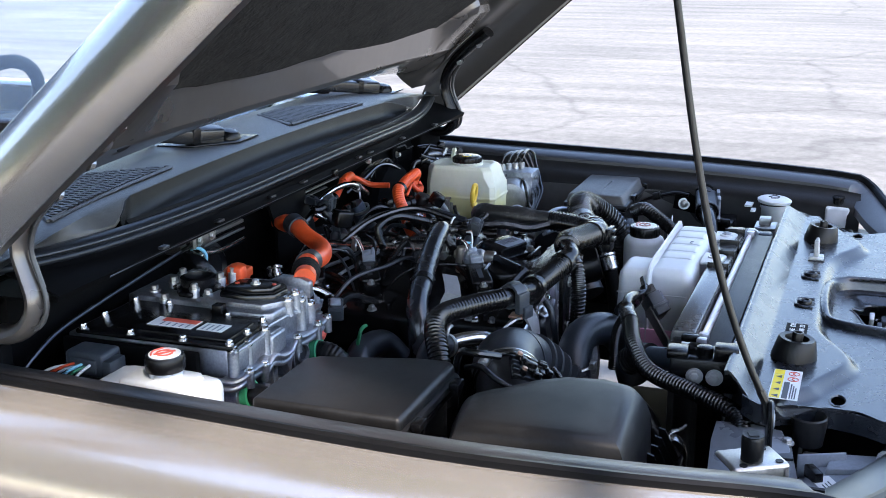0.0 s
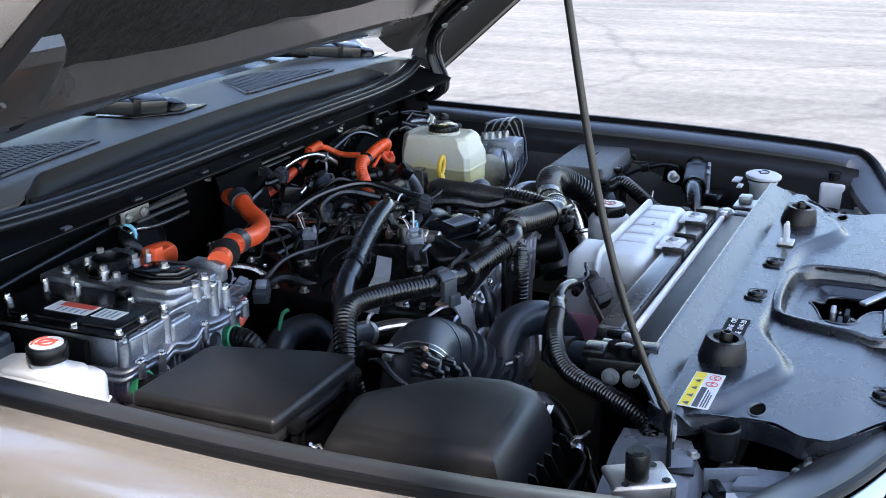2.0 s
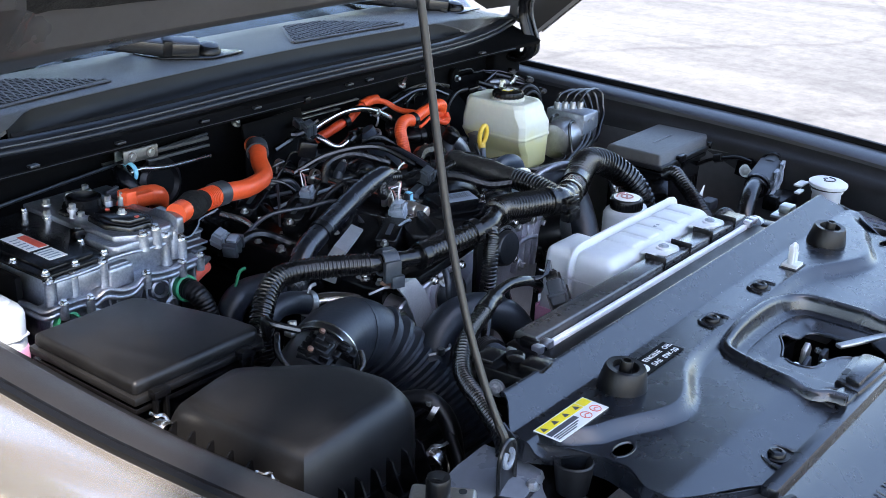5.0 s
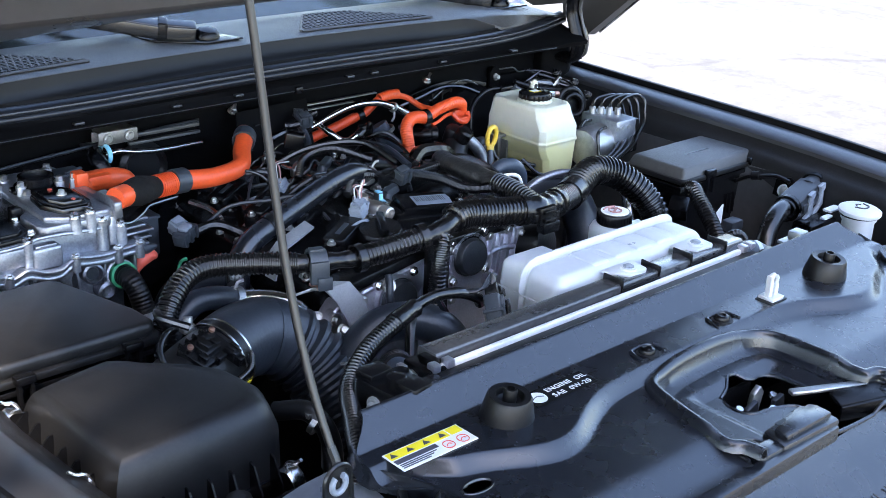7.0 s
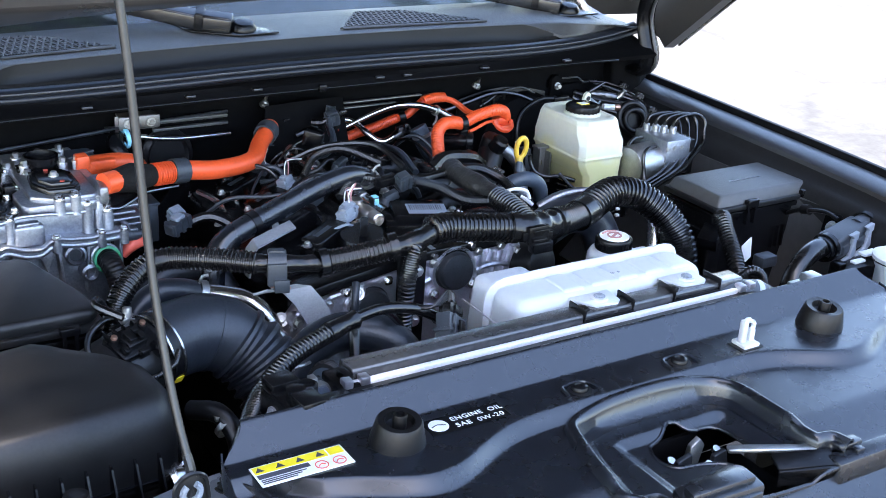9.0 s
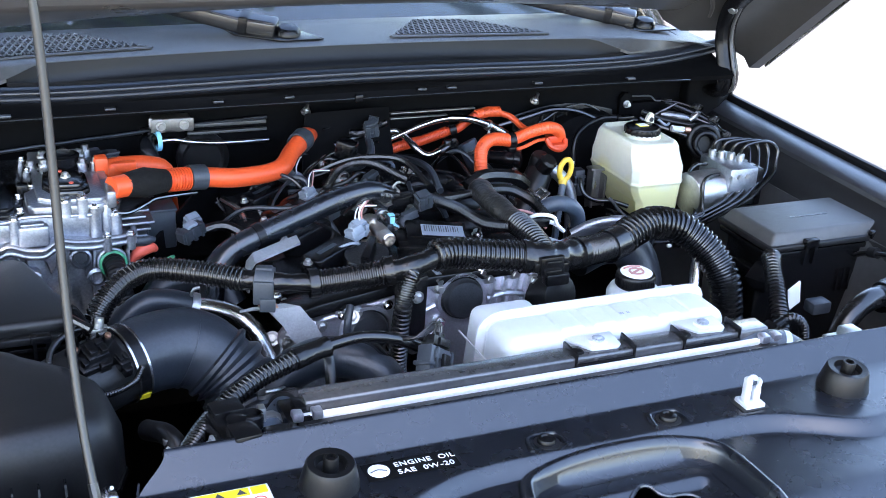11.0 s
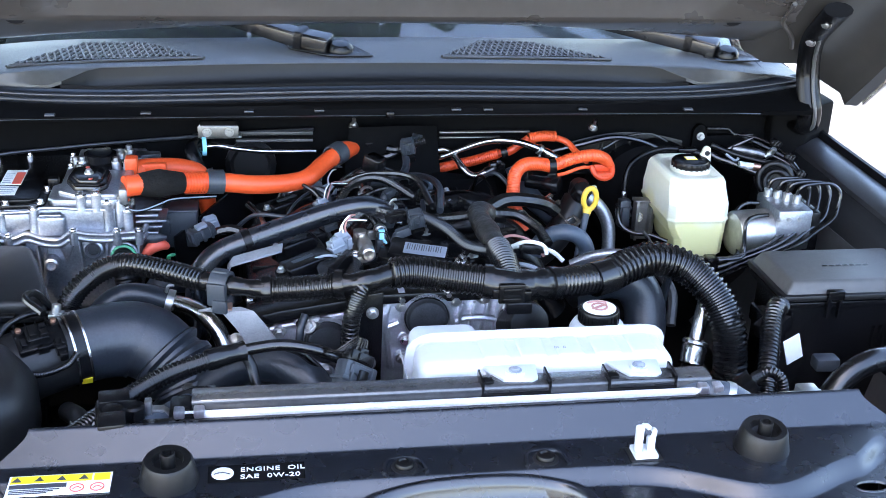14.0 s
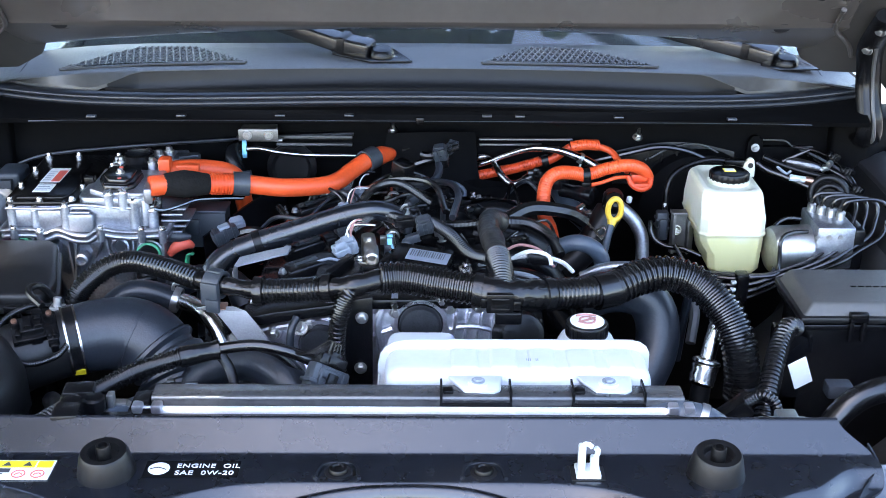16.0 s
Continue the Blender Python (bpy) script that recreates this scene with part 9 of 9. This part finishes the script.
    for at, mat, turn, wires in (((-0.1055, 0.844, 1.062), LIGHTGREY, 35, 1), ((-0.1035, 0.537, 1.100), LIGHTGREY, 20, 2), ((-0.300, 0.735, 1.052), LIGHTGREY, 12, 0), ((0.008, 0.568, 1.121), GREYPLASTIC, 5, 0), ((0.033, 0.866, 1.136), GREYPLASTIC, -10, 0)):
        unit = thing("connector", (at[0], at[1], at[2] - 0.03), "pale blue-grey wire plug" if mat is LIGHTGREY else "dark grey ribbed wire plug", "connector", "engine plugs")
        m = pose(at[0], at[1], at[2], 18, -12, turn)
        part("shell", moved(join(box(-0.012, 0.012, -0.010, 0.010, -0.012, 0.010, 0.002), box(-0.010, -0.003, -0.012, -0.008, -0.010, 0.012, 0.001), box(0.003, 0.010, -0.012, -0.008, -0.010, 0.012, 0.001), box(-0.013, 0.013, -0.011, 0.011, -0.004, -0.001, 0.001), box(-0.009, 0.009, -0.006, 0.008, 0.009, 0.014, 0.001)), m), mat, unit)
        part("boot", moved(join(box(-0.009, 0.009, -0.008, 0.008, -0.030, -0.010, 0.003), box(-0.011, 0.011, -0.010, 0.010, -0.020, -0.017, 0.001)), m), PLASTIC, unit)
        for q in range(wires):
            part("wire", tube([m @ Vector((0.003 + 0.004 * q, 0.002, 0.012)), m @ Vector((0.004 + 0.005 * q, 0.006, 0.026)), m @ Vector((0.016 + 0.005 * q, 0.010, 0.034)), m @ Vector((0.030, 0.016, 0.026))], 0.0013, 6, 0.004), (LABELWHITE, LABELFADED)[q], unit)
    wire([(0.044, 0.865, 1.082), (0.053, 0.87, 1.080), (0.071, 0.865, 1.072), (0.075, 0.862, 1.060), (0.059, 0.86, 1.050), (0.040, 0.86, 1.047)], 0.0042, "thin blue-grey hose loop", HEATER)
    wire([(0.0, 0.88, 1.128), (0.012, 0.872, 1.128), (0.033, 0.866, 1.134), (0.05, 0.872, 1.140), (0.063, 0.876, 1.142)], 0.0055, "corrugated black wire sleeve", rib=0.001)
    wire([(-0.15, 0.50, 1.088), (-0.13, 0.497, 1.096), (-0.115, 0.50, 1.092), (-0.105, 0.51, 1.080)], 0.0022, "silver-grey braided engine wire", LIGHTGREY)
    wire([(-0.20, 0.60, 1.062), (-0.19, 0.61, 1.072), (-0.175, 0.615, 1.074), (-0.16, 0.61, 1.066)], 0.0022, "silver-grey braided engine wire", LIGHTGREY)
    wire([(-0.14, 0.82, 1.05), (-0.125, 0.80, 1.062), (-0.10, 0.78, 1.068), (-0.06, 0.77, 1.07), (-0.02, 0.765, 1.075)], 0.0035, "thin grey engine wire", GREYPLASTIC)
    wire([(-0.16, 0.78, 1.045), (-0.13, 0.755, 1.062), (-0.09, 0.735, 1.072), (-0.05, 0.73, 1.075)], 0.0030, "thin grey engine wire", LIGHTGREY)
    plug = thing("connector", (-0.31, 0.70, 1.03), "grey plug stack beside the inverter", "connector", "engine plugs")
    part("shell", moved(join(box(-0.022, 0.020, -0.010, 0.010, -0.009, 0.009, 0.002), box(-0.018, -0.012, -0.012, 0.012, -0.011, 0.011, 0.001), box(-0.004, 0.002, -0.012, 0.012, -0.011, 0.011, 0.001), box(0.010, 0.014, -0.012, 0.012, -0.011, 0.011, 0.001)), pose(-0.312, 0.690, 1.056, 0, -15, 25)), GREYPLASTIC, plug)
    part("cap", moved(box(-0.008, 0.010, -0.008, 0.008, 0.009, 0.015, 0.002), pose(-0.312, 0.690, 1.056, 0, -15, 25)), LIGHTGREY, plug)


engine_wires()


def rear_shield():
    shield = thing("heat_shield", (0.03, 0.93, 1.0), "smooth black heat shield at the back of the engine", "heat shield")
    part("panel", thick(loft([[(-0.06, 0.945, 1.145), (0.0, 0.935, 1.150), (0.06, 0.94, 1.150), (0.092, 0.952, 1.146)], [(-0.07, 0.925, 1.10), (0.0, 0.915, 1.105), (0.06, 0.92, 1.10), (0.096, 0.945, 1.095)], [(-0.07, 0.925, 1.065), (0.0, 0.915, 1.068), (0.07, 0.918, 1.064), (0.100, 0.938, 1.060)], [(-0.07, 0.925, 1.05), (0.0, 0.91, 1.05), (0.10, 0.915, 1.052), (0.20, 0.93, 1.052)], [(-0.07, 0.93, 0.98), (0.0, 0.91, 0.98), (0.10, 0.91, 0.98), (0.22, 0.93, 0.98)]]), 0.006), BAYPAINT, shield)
    cap = thing("grommet", (-0.22, 0.95, 1.05), "round black rubber grommet in the firewall", "grommet")
    part("disc", lathe([(0.045, 0), (0.045, 0.008), (0.036, 0.014), (0.03, 0.008)], (-0.235, 0.965, 1.075), (0, -1, 0.1), 26), RUBBER, cap)
    sheet = thing("heat_shield", (-0.2, 0.82, 0.95), "black sheet between inverter and engine", "heat shield")
    part("panel", thick(loft([[(-0.36, 0.74, 1.03), (-0.30, 0.80, 1.06), (-0.24, 0.86, 1.085)], [(-0.36, 0.76, 0.95), (-0.29, 0.80, 0.95), (-0.22, 0.86, 0.96)]]), 0.004), PLASTIC, sheet)
    cover = thing("firewall_cover", (0.42, 0.95, 1.05), "ribbed black plastic trim on the firewall", "trim")
    rows = []
    for k in range(17):
        x = 0.345 + 0.0135 * k
        bulge = 0.018 * math.sin(math.pi * k / 16)
        rows.append([(x, 0.978, 1.105 + bulge), (x, 0.952, 1.112 + bulge), (x, 0.948, 1.095 + bulge), (x, 0.952, 1.05)])
    part("panel", thick(loft(rows), 0.003), PLASTIC, cover)
    # highlight along the black trim, drawn as a thin grey tube
    part("trim_glint", tube([(0.400, 0.946, 1.098), (0.414, 0.946, 1.104), (0.438, 0.944, 1.119), (0.468, 0.943, 1.128), (0.498, 0.943, 1.128), (0.522, 0.944, 1.117), (0.536, 0.946, 1.107)], 0.0015, 6, 0.006), GREYPAINT, cover)
    for k in range(6):
        x = 0.405 + 0.026 * k
        part("rib", box(x - 0.002, x + 0.002, 0.943, 0.952, 1.05, 1.098 + 0.018 * math.sin(math.pi * (x - 0.345) / 0.216), 0.001), PLASTIC, cover)
    mount = thing("stud", (0.60, 0.97, 1.10), "steel stud bolted through a black arched bracket", "bolt")
    part("bracket", prism([(0.585, 1.085), (0.588, 1.128), (0.596, 1.138), (0.606, 1.138), (0.614, 1.128), (0.618, 1.085)], "y", 0.966, 0.976, 0.002), BAYPAINT, mount)
    part("washer", lathe([(0.0065, 0), (0.0065, 0.002)], (0.601, 0.966, 1.116), (0, -1, 0.1), 18), DARKZINC, mount)
    part("nut", bolt((0.601, 0.964, 1.116), (0, -1, 0.1), 0.0052, 0.009), ZINC, mount)


rear_shield()


# ---- the far side by the fender ----
def fender_side():
    apron = part("inner_panel", thick(loft([[(0.735, y, 1.045) for y in (0.9, 0.6, 0.3, 0.0)], [(0.728, y, 0.98) for y in (0.9, 0.6, 0.3, 0.0)], [(0.70, y, 0.86) for y in (0.9, 0.6, 0.3, 0.0)], [(0.60, y, 0.76) for y in (0.9, 0.6, 0.3, 0.0)]]), 0.003), GREYPAINT, car, "grey painted inner fender panel")
    for y in (0.10, 0.30, 0.37):
        part("hole", lathe([(0.011, 0), (0.011, 0.001)], (0.727, y, 0.985), (-1, 0, 0.1), 16), LABELBLACK, apron)
    filler = thing("washer_filler", (0.61, 0.11, 0.95), "white washer filler neck with a hinged cap", "filler neck")
    part("neck", lathe([(0.026, -0.12), (0.026, -0.012), (0.029, -0.008), (0.029, 0)], (0.612, 0.106, 1.062), (0, 0, 1), 28), WHITE, filler)
    cap = part("cap", lathe([(0.034, 0), (0.035, 0.002), (0.035, 0.006), (0.030, 0.009)], (0.612, 0.106, 1.064), (0.0, -0.05, 1), 28), WHITE, filler)
    part("cap_tab", box(0.578, 0.590, 0.100, 0.116, 1.064, 1.069, 0.001), WHITE, cap)
    part("cap_mark", join(tube([(0.604, 0.112, 1.074), (0.612, 0.098, 1.074), (0.626, 0.098, 1.074), (0.632, 0.112, 1.074)], 0.0012, 5, 0.004), tube([(0.612, 0.112, 1.074), (0.618, 0.118, 1.074), (0.624, 0.112, 1.074)], 0.0012, 5, 0.004)), INK, cap)
    part("rim", ring((0.612, 0.106, 1.063), (0, 0, 1), 0.030, 0.004, 0.003, 28), LABELBLACK, filler)
    valve = thing("fluid_bottle", (0.70, -0.02, 0.95), "small clear bottle with a black knob", "bottle")
    part("body", box(0.68, 0.725, -0.045, 0.005, 0.98, 1.045, 0.006, 3), WHITE, valve)
    part("knob", lathe([(0.011, 0), (0.011, 0.014), (0.013, 0.016), (0.013, 0.020)], (0.703, -0.02, 1.045), (0, 0, 1), 16), PLASTIC, valve, "black knob")
    plug = thing("junction_connector", (0.66, 0.24, 0.95), "large dark harness connector on a steel bracket", "connector")
    m = pose(0.668, 0.252, 1.030, 0, -6, 10)
    body = part("body", moved(join(box(-0.040, 0.062, -0.020, 0.024, -0.018, 0.020, 0.006, 3), lathe([(0.021, 0), (0.021, 0.045), (0.018, 0.05)], (0.045, 0.002, 0.002), (1, 0, 0), 20), box(-0.03, 0.05, -0.024, -0.018, -0.010, 0.006, 0.002)), m), GREYPLASTIC, plug, "blue-grey connector shell")
    part("collar", moved(join(ring((-0.042, 0.002, 0.002), (1, 0, 0), 0.020, 0.010, 0.004, 22), ring((-0.054, 0.002, 0.002), (1, 0, 0), 0.018, 0.006, 0.003, 22)), m), PLASTIC, body)
    part("collar", moved(ring((0.075, 0.002, 0.002), (1, 0, 0), 0.022, 0.010, 0.003, 22), m), PLASTIC, body)
    for c in (-0.012, 0.034):
        part("lever", moved(prism([(c - 0.036, -0.028), (c - 0.030, -0.018), (c - 0.004, -0.014), (c + 0.004, 0.016), (c - 0.006, 0.024), (c + 0.018, 0.024), (c + 0.018, 0.012), (c + 0.012, 0.010), (c + 0.014, -0.016), (c - 0.010, -0.024)], "y", -0.028, -0.021, 0.001), m), LIGHTGREY, body, "light grey locking lever")
    part("lead", tube([(0.615, 0.246, 1.030), (0.590, 0.240, 1.030), (0.560, 0.232, 1.022), (0.530, 0.222, 1.0), (0.505, 0.21, 0.96)], [0.0165, 0.0165, 0.016, 0.016, 0.016], 16, 0.006), GLOSSBLACK, plug, "shiny black taped lead")
    part("lead", tube([(0.735, 0.265, 1.04), (0.748, 0.27, 1.03), (0.752, 0.28, 1.0)], 0.014, 12, 0.006), GLOSSBLACK, plug)
    part("lower_plug", join(box(0.62, 0.70, 0.19, 0.23, 0.985, 1.01, 0.004), box(0.605, 0.62, 0.195, 0.215, 1.0, 1.02, 0.002)), PLASTIC, plug)
    part("lower_plug", box(0.545, 0.58, 0.30, 0.325, 0.98, 1.0, 0.004), GREYPLASTIC, plug)
    part("tab", join(box(0.60, 0.635, 0.150, 0.166, 1.052, 1.056, 0.001), box(0.565, 0.59, 0.140, 0.150, 1.050, 1.054, 0.001)), WHITE, plug)
    clip = thing("cable_clip", (0.72, 0.32, 1.0), "steel bracket with bolt and thin cable on the inner fender", "bracket")
    part("plate", prism([(0.285, 1.00), (0.282, 1.035), (0.30, 1.05), (0.33, 1.045), (0.335, 1.01)], "x", 0.716, 0.720, 0.001), BAYPAINT, clip)
    part("bolt", bolt((0.715, 0.31, 1.022), (-1, -0.2, 0.2), 0.009, 0.006), ZINC, clip)
    part("cable", tube([(0.722, 0.42, 1.01), (0.716, 0.39, 1.028), (0.714, 0.36, 1.038), (0.716, 0.33, 1.045), (0.712, 0.30, 1.043)], 0.004, 8, 0.006), RUBBER, clip)
    part("grommet", lathe([(0.009, -0.008), (0.009, 0.008)], (0.715, 0.372, 1.035), (0, -1, 0.3), 14), RUBBER, clip)
    loom = thing("wiring_loom", (0.46, 0.28, 0.95), "black corrugated loom with a white paper tag", "wiring loom", "wiring looms")
    part("tube", tube([(0.518, 0.385, 1.045), (0.500, 0.36, 1.056), (0.482, 0.33, 1.045), (0.462, 0.285, 1.018), (0.448, 0.25, 0.985), (0.44, 0.23, 0.94)], 0.0125, 14, rib=0.0018, pitch=0.006), GLOSSBLACK, loom)
    part("tag", moved(box(-0.012, 0.014, -0.001, 0.001, -0.024, 0.022, 0), pose(0.505, 0.305, 1.018, 10, -24, 10)), LABELWHITE, loom, "white paper tag")
    part("plug", moved(box(-0.02, 0.02, -0.012, 0.012, -0.012, 0.012, 0.002), pose(0.405, 0.235, 1.0, 0, -40, 0)), PLASTIC, loom)
    part("lead", tube([(0.42, 0.235, 1.015), (0.435, 0.225, 1.03), (0.45, 0.215, 1.02), (0.455, 0.21, 0.98)], 0.007, 10, rib=0.001, pitch=0.004), GLOSSBLACK, loom)
    mount = thing("bracket", (0.43, 0.10, 1.0), "zinc-plated bracket at the radiator corner", "bracket")
    part("plate", join(box(0.40, 0.455, 0.085, 0.125, 1.055, 1.060, 0.001), box(0.415, 0.44, 0.095, 0.118, 1.06, 1.075, 0.003)), ZINC, mount)
    holder = thing("holder", (0.53, 0.42, 1.0), "black plastic holder beside the fuse box", "bracket")
    part("body", join(moved(box(-0.02, 0.025, -0.02, 0.015, -0.012, 0.012, 0.003), pose(0.515, 0.40, 1.005, 0, -20, 30)), box(0.505, 0.538, 0.39, 0.42, 0.93, 1.0, 0.004)), PLASTIC, holder)


fender_side()


def near_side():
    plug = thing("junction_connector", (-0.70, 0.84, 1.05), "dark harness plug with coloured wires beside the inverter", "connector")
    part("body", join(box(-0.722, -0.680, 0.825, 0.885, 1.074, 1.108, 0.006, 3), box(-0.726, -0.700, 0.835, 0.875, 1.080, 1.100, 0.003), box(-0.724, -0.690, 0.812, 0.826, 1.070, 1.100, 0.003), box(-0.715, -0.69, 0.85, 0.87, 1.0, 1.076, 0.003)), GREYPLASTIC, plug)
    for k, m in enumerate((LABELWHITE, GREEN, BLUE, LIGHTGREY, ORANGEDARK, LABELWHITE)):
        part("wire", tube([(-0.724, 0.842 + 0.006 * k, 1.094 - 0.003 * (k % 2)), (-0.738, 0.848 + 0.009 * k, 1.088), (-0.742, 0.862 + 0.011 * k, 1.074), (-0.730, 0.885 + 0.010 * k, 1.062), (-0.715, 0.91 + 0.006 * k, 1.058)], 0.0020, 6, 0.006), m, plug)
    stay = thing("wiring_loom", (-0.45, 0.1, 0.9), "black cables dropping beside the air cleaner", "wiring loom", "wiring looms")
    part("cable", tube([(-0.42, 0.20, 1.0), (-0.44, 0.16, 0.98), (-0.47, 0.12, 0.95), (-0.53, 0.08, 0.90)], 0.008, 10, 0.008), RUBBER, stay)
    part("cable", tube([(-0.46, 0.24, 1.01), (-0.44, 0.20, 1.02), (-0.43, 0.17, 0.99), (-0.45, 0.14, 0.93)], 0.012, 14, 0.008), RUBBER, stay)
    part("spring_clip", join(ring((-0.437, 0.19, 1.008), (0.3, -0.8, -0.4), 0.0125, 0.007, 0.002, 18), box(-0.450, -0.440, 0.188, 0.200, 1.018, 1.024, 0.001)), ZINC, stay, "steel spring clip")


near_side()
